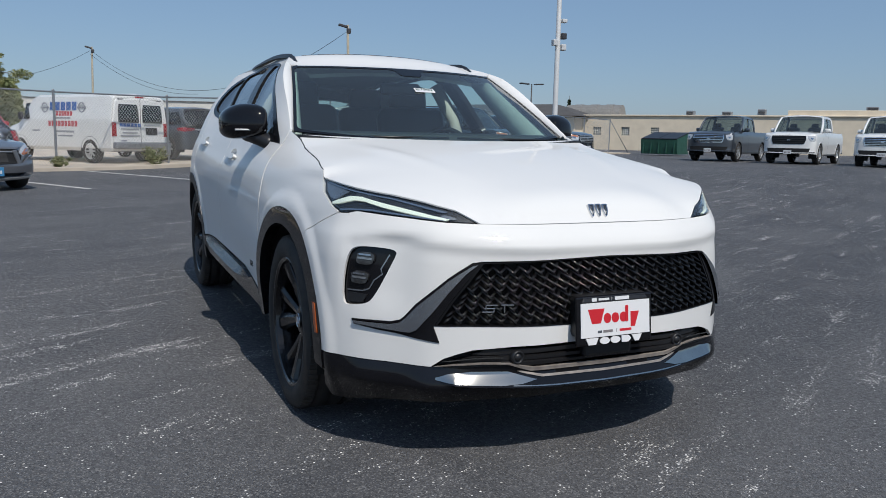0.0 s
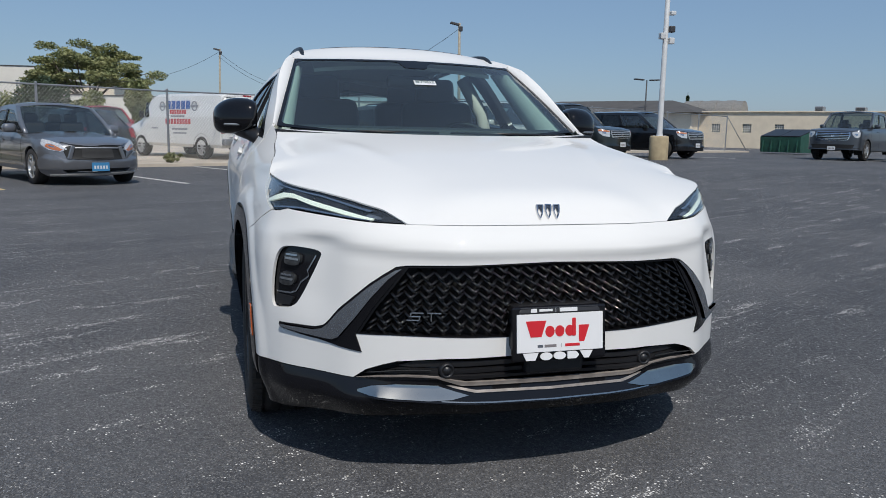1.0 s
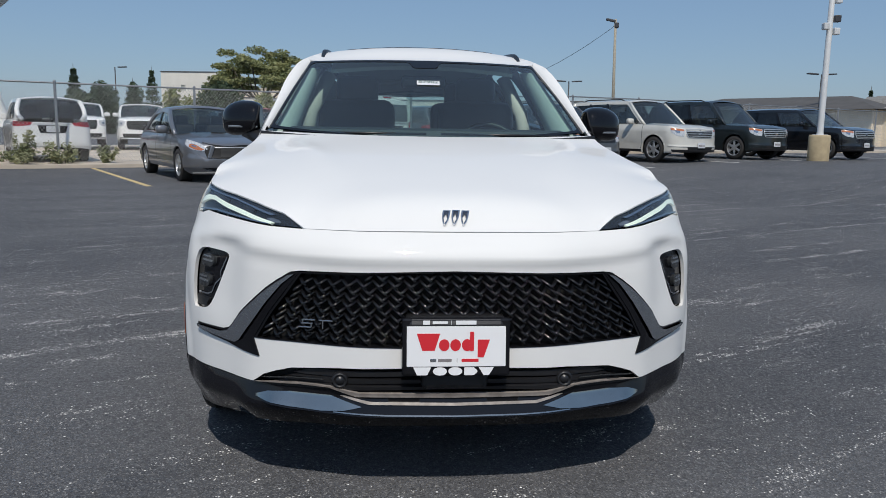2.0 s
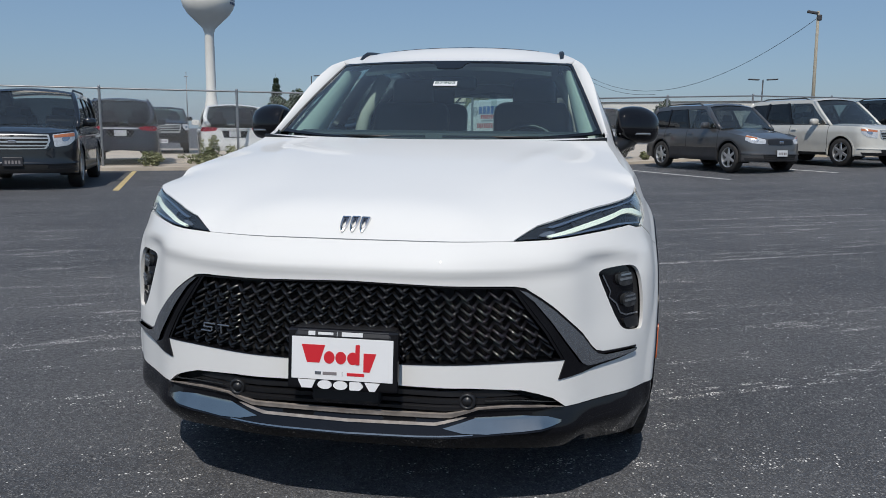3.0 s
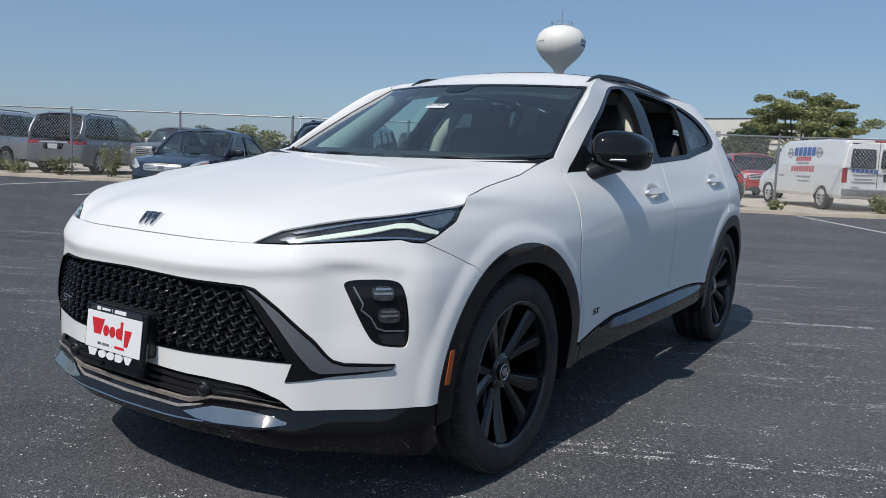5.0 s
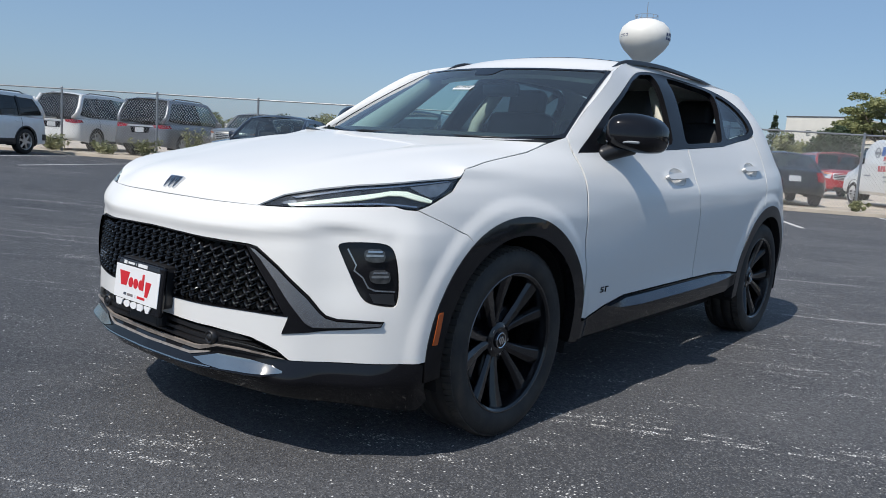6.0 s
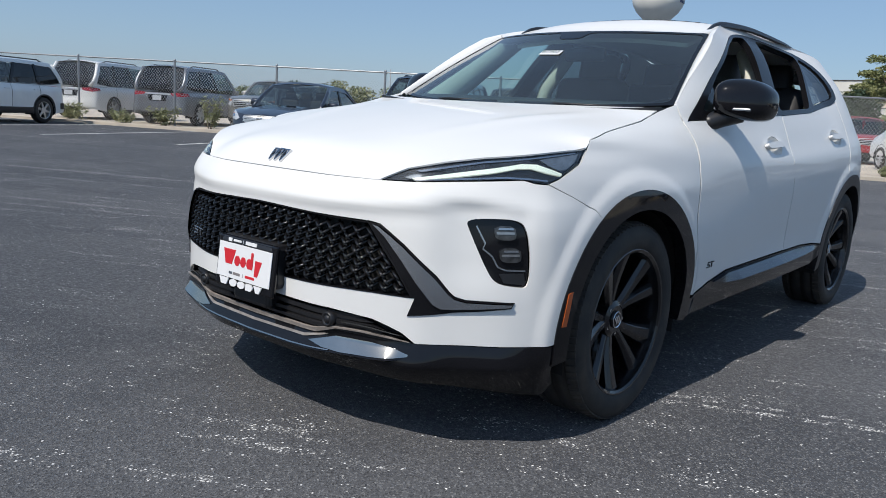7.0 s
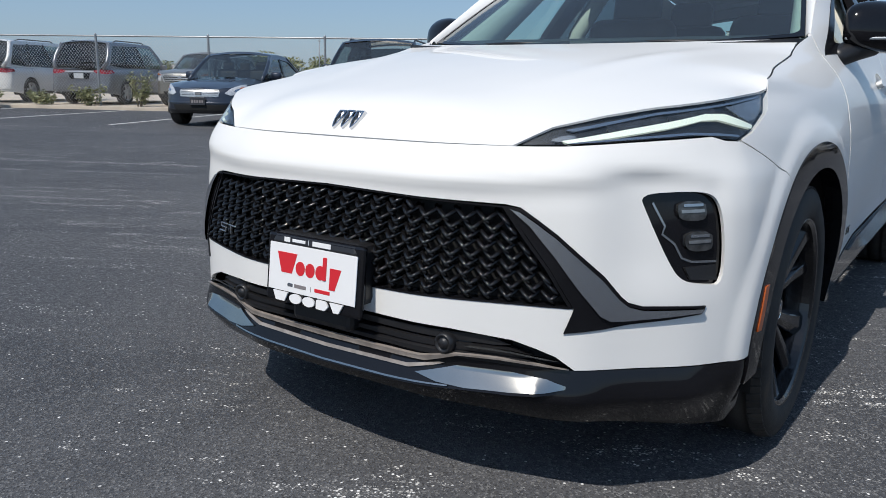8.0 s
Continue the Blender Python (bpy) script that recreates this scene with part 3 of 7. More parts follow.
def hood_raw(x, y):
    ridge = np.interp(y, [-.8, .3], [.30, .60])
    rise = .007 * np.exp(-((np.abs(x) - ridge) / .05) ** 2) * np.clip((y + .62) / .5, 0, 1) * np.clip((.25 - y) / .3, 0, 1)
    z = plate_terms(x, y) @ _wt[:_n] + _wt[_n] + _wt[_n + 1] * x + _wt[_n + 2] * y
    return z + hood_nose(x, y) + rise


_miss = _rimz - hood_raw(_rim[:, 0], _rim[:, 1])
_ks = np.exp(-(np.arange(-3, 4) / .5) ** 2)
_miss = np.convolve(np.concatenate([_miss[-3:], _miss, _miss[:3]]), _ks / _ks.sum(), "valid")


def hood_fn(x, y):
    """A smooth crown through the rim and a middle line, with two soft creases, drawn to the rim at its edge."""
    x, y = np.asarray(x, float), np.asarray(y, float)
    d = np.hypot(x[:, None] - _rim[None, :, 0], y[:, None] - _rim[None, :, 1]) + 1e-4
    w = (d * d + .0004) ** -2
    return np.stack([x, y, hood_raw(x, y) + (w * _miss).sum(1) / w.sum(1) * np.exp(-(d.min(1) / .10) ** 2)], -1)


part("hood", panel("hood", hood_fn, [tuple(p[:2]) for p in hood_rim] + [(-p[0], p[1]) for p in hood_rim[::-1] if p[0] > 1e-6], [], .03, depth=.005), WHITE, car, "white hood with two soft creases")
BADGE_CHROME, BADGE_BLUE = material("badge_chrome", (.60, .61, .63), .10, metal=1, vary=.1), material("badge_smoke", (.22, .23, .27), .16, metal=.85, vary=.2)
SHIELD = smooth_loop([(-.0115, .027), (.0125, .027), (.0125, .004), (.008, -.015), (.0005, -.028), (-.0065, -.015), (-.0115, .004)], (0, 1), 2)
for x in (-.0285, 0, .0285):      # each shield: a bright rim round a dark slanted field
    bm = bmesh.new()
    m = Matrix.Translation(hood_fn(np.array([x]), np.array([-.868]))[0]) @ pose(0, 0, .001, 52, 0, 0)
    slant = lambda u, v, d: bm.verts.new(m @ Vector((u + .17 * v, v, d)))
    base, rim, lip2 = ([slant(u * k, v * k2, d) for u, v in SHIELD] for k, k2, d in ((1.05, 1.03, -.006), (.98, .99, .006), (.62, .84, .0065)))
    low = [slant(u * .56, v * .80, .0030) for u, v in SHIELD]
    n = len(SHIELD)
    for a, b in ((base, rim), (rim, lip2), (lip2, low)):
        for k in range(n):
            bm.faces.new((a[k], a[(k + 1) % n], b[(k + 1) % n], b[k]))
    bmesh.ops.recalc_face_normals(bm, faces=bm.faces)
    shield = part("hood_badge", bm, BADGE_CHROME, car, "slanted chrome shield rim", False)
    bm = bmesh.new()
    field = [slant(u * .56, v * .80, .0030) for u, v in SHIELD]
    mid = [slant(0, .020, .0058), slant(0, -.020, .0058)]
    for k in range(n):
        a, b = field[k], field[(k + 1) % n]
        bm.faces.new((a, b, mid[0 if SHIELD[k][1] > 0 else 1]))
    bmesh.ops.recalc_face_normals(bm, faces=bm.faces)
    part("badge_field", bm, BADGE_BLUE, shield, "dark smoked field", False)

for side in (1, -1):
    # fender
    fend = ([(1.0525, .865), (1.1525, .828), (1.2555, .785)] + arc(SHF, .36, ARCH, 125, 5, 34) + [(2.035, .40), (2.031, .449), (2.008, .735), (2.042, .96), (2.055, 1.09), (2.068, 1.15), (1.98, 1.130), (1.905, 1.111)]
            + [(1.853, 1.0975), (1.752, 1.0740), (1.45, 1.0275), (1.315, 1.0015), (1.301, .9875), (1.286, .9715), (1.224, .928), (1.105, .880)])
    part("fender", panel("fender", skin, fend, [], .018, side), WHITE, car)
    # doors
    fd = [(2.067, 1.088)] + [(2.054, .96), (2.020, .735), (2.044, .449), (2.05, .40), (2.104, .388), (2.256, .428), (2.443, .458), (3.267, .467)] + [(s - .003, z) for s, z in DOOR_M[::-1][1:]] + [(3.118, 1.144), (2.614, 1.115), (2.12, 1.089)]
    fdoor = part("front_door", panel("front_door", skin, fd, [CUPS[2.985]], .03, side), WHITE, car, "white door with black window trim")
    rd = [(3.248, 1.152)] + [(s + .003, z) for s, z in DOOR_M[1:]] + [(3.556, .469), (3.80, .458), (3.915, .445)] + arc(SHR, .36, ARCH, 168, 110, 14) + [(4.24, .82), (4.297, .93), (4.342, 1.10), (4.345, 1.275), (4.25, 1.252), (3.773, 1.187)]
    rdoor = part("rear_door", panel("rear_door", skin, rd, [CUPS[4.085]], .03, side), WHITE, car, "white door with black window trim")
    quarter = (ROOF_EDGE + [(5.0, 1.25), (5.06, 1.0), (5.05, .62), (4.90, .56)] + arc(SHR, .36, ARCH, 22, 110, 22)
               + [(4.246, .825), (4.304, .93), (4.349, 1.10), (4.352, 1.276)] + DLO_TOP[1:] + [(2.068, 1.086)])
    part("quarter_panel", panel("quarter_panel", skin, quarter, [], .03, side), WHITE, car, "white pillar, roof frame and rear quarter")
    # window band
    wf = [(2.24, 1.135), (2.50, 1.305), (2.82, 1.462), (3.03, 1.524), (3.22, 1.543), (3.075, 1.168), (2.60, 1.138)]
    wr = [(3.235, 1.178), (3.40, 1.545), (3.6, 1.552), (4.0, 1.538), (4.11, 1.520), (3.80, 1.215)]
    wq = [(3.885, 1.232), (4.12, 1.516), (4.18, 1.511), (4.285, 1.458), (4.338, 1.385), (4.345, 1.318), (4.27, 1.288)]
    band = BELT[:-1] + [(s - .002, z - .002) for s, z in DLO_TOP]
    part("window_trim", panel("window_trim", skin_at(.002), band, [fillet(wf, .05), fillet(wr, .05), fillet(wq, .05)], .02, side, depth=.03), TRIM_BLACK, car, "black window frame and pillars")
    if side < 0:
        part("front_window", panel("front_window", skin_at(-.008), fillet(wf, .05), [], .05, side, depth=0), SIDE_GLASS, car, "raised tinted window")
        part("rear_window", panel("rear_window", skin_at(-.008), fillet(wr, .05), [], .05, side, depth=0), PRIVACY, car, "raised dark window")
    else:
        vent = [(2.24, 1.135), (2.43, 1.26), (2.445, 1.137)]
        part("front_window", panel("front_window", skin_at(-.008), vent, [], .05, side, depth=0), SIDE_GLASS, car, "fixed corner pane")
    part("quarter_window", panel("quarter_window", skin_at(-.008), fillet(wq, .05), [], .05, side, depth=0), PRIVACY, car, "dark fixed pane")
    # cladding round the wheels, and the sill
    for hub, nm in ((SHF, "front_arch_cladding"), (SHR, "rear_arch_cladding")):
        a0, a1 = (-8, 188) if hub == SHF else (-14, 190)
        ring = arc(hub, .36, ARCH + .004, a0, a1, 48) + arc(hub, .36, .412, a1, a0, 48)
        part(nm, panel(nm, skin_at(.004), ring, [], .03, side, depth=.05), GLOSS_BLACK if hub == SHF else SATIN_BLACK, car)
        bm = bmesh.new()
        yh = 0 if hub == SHF else WB
        lathe(bm, [(.425, .895), (.425, .80), (.42, .62), (.30, .60), (.02, .60)], 48, "x", pose(0, yh, .36))
        if side < 0:
            bmesh.ops.scale(bm, vec=(-1, 1, 1), verts=bm.verts)
            bmesh.ops.reverse_faces(bm, faces=bm.faces)
        bmesh.ops.delete(bm, geom=[f for f in bm.faces if f.calc_center_median().z < .26], context="FACES")
        part("wheel_liner", bm, DARK, car)
    sill = [(2.02, .36), (2.045, .385), (2.099, .382), (2.256, .422), (2.443, .452), (3.27, .461), (3.556, .463), (3.80, .452), (3.92, .437), (3.905, .375), (3.80, .335), (3.2, .322), (2.20, .305), (2.05, .305), (2.03, .325)]
    rocker = part("rocker_panel", panel("rocker_panel", skin_at(.004), sill, [], .03, side, depth=.03), GLOSS_BLACK, car, "black sill cladding")
    sill2 = [(2.30, .420), (2.446, .445), (3.27, .454), (3.556, .456), (3.80, .446), (3.88, .436), (3.80, .430), (3.55, .420), (3.25, .415), (2.60, .409), (2.40, .408)]
    part("sill_insert", panel("sill_insert", lambda s, z: skin(s, z, .010 + np.clip(.455 - np.asarray(z), 0, .2) * .75 * np.clip((np.asarray(s) - 2.25) / .3, 0, 1) * np.clip((3.92 - np.asarray(s)) / .2, 0, 1)), sill2, [], .03, side, depth=.014), SILL_SMOKE, rocker, "smoked metallic insert")
    bm = bmesh.new()
    bx = side * (float(skin(np.array([2.23]), np.array([.505]))[0, 0]) + .002)
    for u, z, w, h in ((-.018, .010, .026, .005), (-.020, 0, .024, .005), (-.022, -.010, .026, .005), (-.030, .005, .006, .010), (-.009, -.005, .006, .010), (.018, .010, .030, .005), (.014, -.003, .007, .020)):
        box(bm, (.004, w, h), Matrix.Translation((bx, .665 + u + .25 * z, .505 + z)), .001, 1)
    part("side_badge", bm, GLOSS_BLACK, car, "two small dark letter shapes")
    # marker lamp on the arch
    part("side_marker", panel("side_marker", skin_at(.007), [(1.124, .528), (1.144, .533), (1.127, .423), (1.106, .423)], [], .02, side, depth=.01), AMBER, car, "amber side marker lamp")

    # headlight: dark bowl, light guide and clear lens
    lamp = part("headlight", panel("headlight", skin_at(-.012), HL, [], .02, side, depth=.03), LAMP_BOWL, car, "slim dark headlight with a lit light guide")
    drl = [(.590, .8615), (.70, .8795), (.85, .9035), (.955, .9215), (1.015, .922), (1.08, .907), (1.120, .8965), (1.113, .889), (1.055, .8965), (.99, .9085), (.94, .9070), (.85, .8900), (.70, .8685), (.605, .857)]
    part("light_guide", panel("light_guide", skin_at(-.003), drl, [], .012, side, depth=.008), LAMP_LIT, lamp, "lit white light guide")
    tip = smooth_loop([(.560, .8625), (.60, .874), (.628, .873), (.618, .8635), (.585, .859)], (), 1)
    part("lamp_reflector", panel("lamp_reflector", skin_at(-.004), tip, [], .01, side, depth=.006), LAMP_CLEAR, lamp, "small bright inner reflector")
    # outer reflector, a pale triangle that also paints in sky mirrored by the lens
    lens_sky = [(1.03, .936), (1.235, .956), (1.20, .932), (1.15, .910), (1.115, .905), (1.07, .918)]
    part("lamp_reflector", panel("lamp_reflector", skin_at(-.006), lens_sky, [], .02, side, depth=.01), LAMP_CLEAR, lamp)
    for k, (u0, u1, z0, z1) in enumerate(((.70, .84, .893, .916), (.852, .985, .916, .935))):      # stepped projector cells over the guide
        cell = [(u0, z0), (u1, z1), (u1 + .012, z1 - .013), (u0 + .004, z0 - .012)]
        part("lamp_cell", panel("lamp_cell", skin_at(-.006), cell, [], .02, side, depth=.008), POD_LENS, lamp)
    guide2 = [(.60, .884), (.826, .923), (1.05, .946), (1.22, .960), (1.22, .957), (1.05, .942), (.826, .918), (.62, .881)]
    part("trim_line", panel("trim_line", skin_at(-.004), guide2, [], .02, side, depth=.004), SMOKE, lamp)
    low_line = [(.60, .8555), (.742, .8655), (.90, .8765), (.985, .8755), (1.05, .8720), (1.05, .8765), (.985, .8805), (.90, .8820), (.742, .8700), (.62, .8590)]
    part("trim_line", panel("trim_line", skin_at(-.003), low_line, [], .02, side, depth=.004), SMOKE, lamp)
    part("lens", panel("lens", skin_at(.001), [(s, z) for s, z in HL], [], .02, side, depth=0), LAMP_GLASS, lamp, "clear outer lens")

    # lower lamp pod
    pod = part("lamp_pod", panel("lamp_pod", skin_at(-.016), FOG, [], .02, side, depth=.03), GLOSS_BLACK, car, "black pod with two square lamps")
    for cs, cz in ((.897, .717), (.917, .650)):
        q = smooth_loop([(cs - .034, cz + .020), (cs + .030, cz + .022), (cs + .036, cz - .014), (cs + .02, cz - .022), (cs - .022, cz - .022), (cs - .036, cz - .008)], (), 1)
        cell = part("lamp", panel("lamp", skin_at(-.004), q, [], .015, side, depth=.014), POD_LENS, pod, "square dark lamp lens")
        part("lamp_bar", panel("lamp_bar", skin_at(-.002), [(cs - .028, cz + .002), (cs + .028, cz + .004), (cs + .028, cz - .003), (cs - .028, cz - .005)], [], .015, side, depth=.004), LAMP_CLEAR, cell)
        part("lamp_bar", panel("lamp_bar", skin_at(-.002), [(cs - .022, cz + .015), (cs + .024, cz + .016), (cs + .024, cz + .010), (cs - .024, cz + .009)], [], .015, side, depth=.004), SMOKE, cell)
    part("chrome_line", ribbon("chrome_line", skin_at(-.013), [(.808, .733), (.838, .682), (.832, .665), (.862, .643), (.880, .612), (.905, .603), (.970, .602)], .005, side), SMOKE, pod)
    part("pod_step", panel("pod_step", skin_at(-.008), [(.885, .592), (.965, .595), (.970, .56), (.90, .565)], [], .02, side, depth=.01), SATIN_BLACK, pod)

    # corner blade beside the grille: dark edge and grey face
    blade = part("bumper_blade", panel("bumper_blade", skin_at(.004), TRIM, [], .02, side, depth=.04), GLOSS_BLACK, car, "black blade with a smoked grey face")
    face = [(.488, .718), (.508, .713), (.545, .690), (.588, .660), (.625, .628), (.690, .572), (.728, .530), (.750, .513), (.785, .504), (.928, .502), (.922, .494), (.83, .487), (.745, .482), (.712, .482), (.688, .494), (.635, .556), (.585, .622), (.530, .685)]
    part("blade_face", panel("blade_face", skin_at(.012), face, [], .02, side, depth=.010), SMOKE, blade, "smoked grey metallic face")

    # door handles over round cups
    for s0, z0, par in ((2.985, 1.005, fdoor), (4.085, 1.065, rdoor)):
        def cup_fn(s, z):
            d = np.hypot(np.asarray(s) - s0 - .010, (np.asarray(z) - z0 + .002) * 2.2) / .10
            return skin(s, z, -.022 * np.clip(1 - d ** 4, 0, 1))
        part("handle_cup", panel("handle_cup", cup_fn, CUPS[s0], [], .012, side, depth=.002), WHITE, par)
        bar = smooth_loop([(s0 - .145, z0 + .000), (s0 - .12, z0 + .016), (s0 + .12, z0 + .027), (s0 + .155, z0 + .014), (s0 + .12, z0 - .002), (s0 - .11, z0 - .013)], (), 2)
        part("door_handle", panel("door_handle", skin_at(.024), bar, [], .015, side, depth=.020), WHITE, par, "white pull handle")

    # dark lines in the joints
    for line in ([(1.053, .866), (1.156, .829), (1.256, .786)], DOOR_F, DOOR_M, DOOR_R):
        part("panel_gap", ribbon("panel_gap", skin_at(-.006), line, .007, side), DARK, car)
    part("panel_gap", ribbon("panel_gap", skin_at(-.004), [(q, z - .006) for q, z in along(SHUT, 6)], .008, side), DARK, car)

    # mirror
    bm = bmesh.new()
    tube(bm, [(side * .800, .715, 1.078), (side * .815, .735, 1.088), (side * .850, .785, 1.112), (side * .900, .845, 1.140)], [.030, .036, .040, .046], 20)
    mir = part("wing_mirror", bm, SATIN_BLACK, car, "gloss black wing mirror on an angled foot", True)
    bm = bmesh.new()
    bmesh.ops.create_uvsphere(bm, u_segments=32, v_segments=20, radius=1)
    for v in bm.verts:
        x, y, z = v.co
        e = lambda a, p: math.copysign(abs(a) ** p, a)
        x, y, z = e(x, .62), e(y, .72), e(z, .62)
        z *= (1 - .30 * max(0, x) ** 1.5) if z > 0 else (.80 + .10 * x)
        y *= 1 - .12 * max(0, z)
        if y > .45:
            y = .45 + (y - .45) * .15
        v.co = (side * (max(x, -.86) * .110 + .918), y * .118 + .86 + .05 * x, z * .096 + 1.184)
    if side < 0:
        bmesh.ops.reverse_faces(bm, faces=bm.faces)
    part("mirror_housing", bm, GLOSS_BLACK, mir, "gloss black housing", True)
    # indicator strip, its bright material also painting in the sun's glints
    bm = bmesh.new()
    box(bm, (.15, .012, .011), pose(side * .905, .747, 1.150, 0, 0, side * 10), .004)
    part("turn_signal", bm, LAMP_CLEAR, mir, "slim indicator strip, made bright for sun glints")
    bm = bmesh.new()
    box(bm, (.15, .004, .10), pose(side * .920, .917, 1.190, 0, 0, side * 6), .002)
    part("mirror_glass", bm, material("mirror_silver", (.8, .8, .8), .02, metal=1) if "mirror_silver" not in bpy.data.materials else bpy.data.materials["mirror_silver"], mir)

# grille: recessed dark bowl and woven bars
gl = [(0, .505), (.154, .506), (.297, .508), (.515, .510), (.630, .508), (.575, .594), (.523, .66), (.477, .723), (.241, .731), (0, .737)]
grille_loop = gl + [(-u, v) for u, v in gl[::-1] if abs(u) > 1e-6]
grille = part("grille", panel("grille", skin_sym_at(-.042), grille_loop, [], .03, depth=0), DARK, car, "black grille of woven diagonal bars")
rim_in = [(u * .983, v * .968 + .0200) for u, v in grille_loop]
part("grille_frame", panel("grille_frame", skin_sym_at(.002), grille_loop, [rim_in], .02, depth=.045), GLOSS_BLACK, grille, "gloss black frame")


def bar_mesh(length, sign):
    """One bar of the weave: a round-backed lozenge that bows over and under its neighbours."""
    vs, n = [], 8
    for k in range(7):
        t = k / 6
        x = (t - .5) * length
        w = .35 + .65 * math.sin(math.pi * min(1, max(0, .12 + .76 * t))) ** .7
        y = -.011 * math.sin((t - .5) * math.pi) * sign - .004 * math.sin(t * math.pi)
        for a in range(n):
            c, d = math.cos(2 * math.pi * a / n), math.sin(2 * math.pi * a / n)
            vs.append((x, y + .0080 * c * w, .0052 * d * w + .0012 * c))
    fs = [(k * n + a, k * n + (a + 1) % n, k * n + n + (a + 1) % n, k * n + n + a) for k in range(6) for a in range(n)] + [tuple(range(n))[::-1], tuple(range(6 * n, 7 * n))]
    me = mesh_of("grille_bar", vs, fs)
    me.materials.append(GRILLE_BLACK)
    return me


bars = [bar_mesh(.050, 1), bar_mesh(.040, -1)]
gpoly = np.array(rim_in)
row = 0
for zz in np.arange(.514, .740, .0205):
    col = 0
    for uu in np.arange(-.66, .66, .0235):
        odd = col % 2
        u = uu + (row % 3) * .0078
        if inside(np.array([[u, zz - .014], [u, zz + .008]]), gpoly).all():
            p = skin_sym_at(-.012)(np.array([u]), np.array([zz]))[0]
            q = skin_sym_at(-.012)(np.array([u + .02]), np.array([zz]))[0]
            yaw = math.degrees(math.atan2(q[1] - p[1], q[0] - p[0]))
            ob = part("grille_bar", bars[odd], None, grille)
            ob.matrix_basis = pose(*p, 0, 0, yaw) @ pose(0, 0, 0, 0, 38 if odd == 0 else -34, 0)
        col += 1
    row += 1
bm = bmesh.new()
gm = pose(*skin_sym_at(.004)(np.array([-.42]), np.array([.571]))[0], 0, 0, -16)
for x, z, w, h in ((-.022, .012, .040, .004), (-.026, .001, .036, .004), (-.030, -.011, .040, .004), (-.041, .006, .004, .012), (-.011, -.005, .004, .012), (.030, .012, .044, .004), (.024, -.001, .004, .026)):
    box(bm, (w, .006, h), gm @ pose(x + .25 * z, 0, z), .001, 1)
part("grille_badge", bm, SMOKE, car, "two grey metal letter shapes")

# lower intake and black chin
chin = [(0, .368), (.40, .372), (.62, .368), (.645, .366), (.80, .367), (1.06, .363), (1.085, .36), (1.10, .27), (1.13, .22), (1.10, .185), (1.0, .19), (.85, .212), (.63, .236), (.32, .247), (0, .250)]
def chin_fn(s, z):
    z = np.asarray(z, float)
    out = .024 * np.clip(1 - np.abs(z - .292) / .078, 0, 1) * np.clip((1.10 - np.abs(s)) / .2, 0, 1) - .002
    p = skin(np.abs(s), z, out)
    p[..., 0] *= np.where(np.asarray(s) < 0, -1, 1)
    return p


part("chin_panel", panel("chin_panel", chin_fn, mirrored(chin), [], .02, depth=.03), GLOSS_BLACK, car, "gloss black lower bumper")
intake = [(0, .445), (.154, .444), (.351, .440), (.501, .428), (.551, .414), (.598, .397), (.640, .367), (.40, .368), (0, .362)]
part("lower_intake", panel("lower_intake", skin_sym_at(-.040), mirrored(intake), [], .03, depth=0), DARK, car, "black lower intake")
for z0, z1, o in ((.432, .420, -.012), (.408, .398, -.006), (.388, .380, .004)):
    k = .50 + (.432 - z0) * 2.2
    part("intake_slat", panel("intake_slat", skin_sym_at(o), mirrored([(0, z0), (k - .06, z0 - .004), (k, z0 - .02), (k - .04, z1 - .012), (0, z1)]), [], .03, depth=.02), SATIN_BLACK, car)
lip_h = [(0, .355), (.30, .356), (.36, .345), (.42, .352), (.60, .358), (.64, .350), (.632, .318), (.50, .306), (.25, .296), (0, .294)]
def lip_fn(extra):
    def f(s, z):
        out = np.clip(.046 - (np.asarray(z, float) - .295) * .80, 0, .05) * np.clip((.648 - np.abs(s)) / .09, 0, 1) + extra
        p = skin(np.abs(s), z, out)
        p[..., 0] *= np.where(np.asarray(s) < 0, -1, 1)
        return p
    return f


chrome_lip = part("front_lip", panel("front_lip", lip_fn(0), mirrored(lip_h), [], .02, depth=.03), GLOSS_BLACK, car, "black lip with bright corners")
LIP_CHROME = material("polished_smoked_chrome", (.46, .45, .42), .16, metal=1.0, vary=.08, scale=14)
# chrome whose warm brown reflection is put into the base colour
STEP_CHROME = material("brown_reflection_chrome", (.40, .35, .31), .38, metal=.35, vary=.35, scale=30)
ledge = [(.275, .3245), (.325, .338), (.375, .3515), (.50, .353), (.58, .347), (.636, .329), (.58, .320), (.50, .313), (.40, .308), (.33, .312)]
for side in (1, -1):
    part("lip_blade", panel("lip_blade", lip_fn(.005), ledge, [], .010, side, depth=.006), LIP_CHROME, chrome_lip, "polished smoked chrome corner blade")
part("lip_line", panel("lip_line", lip_fn(.006), mirrored([(0, .3035), (.20, .3045), (.36, .3095), (.36, .3065), (.20, .3005), (0, .2995)]), [], .012, depth=.004), LIP_CHROME, chrome_lip, "thin bright lower line")
groove = [(0, .3295), (.255, .3315), (.318, .3455), (.345, .3530), (.330, .3535), (.250, .3395), (0, .3375)]
part("lip_line", panel("lip_line", lip_fn(.006), mirrored(groove), [], .010, depth=.004), STEP_CHROME, chrome_lip, "thin chrome groove line")
step = [(0, .3655), (.285, .365), (.330, .3735), (.375, .3835), (.47, .3850), (.56, .3805), (.628, .3715), (.56, .3765), (.47, .3805), (.378, .3785), (.338, .3655), (.297, .3530), (0, .3525)]
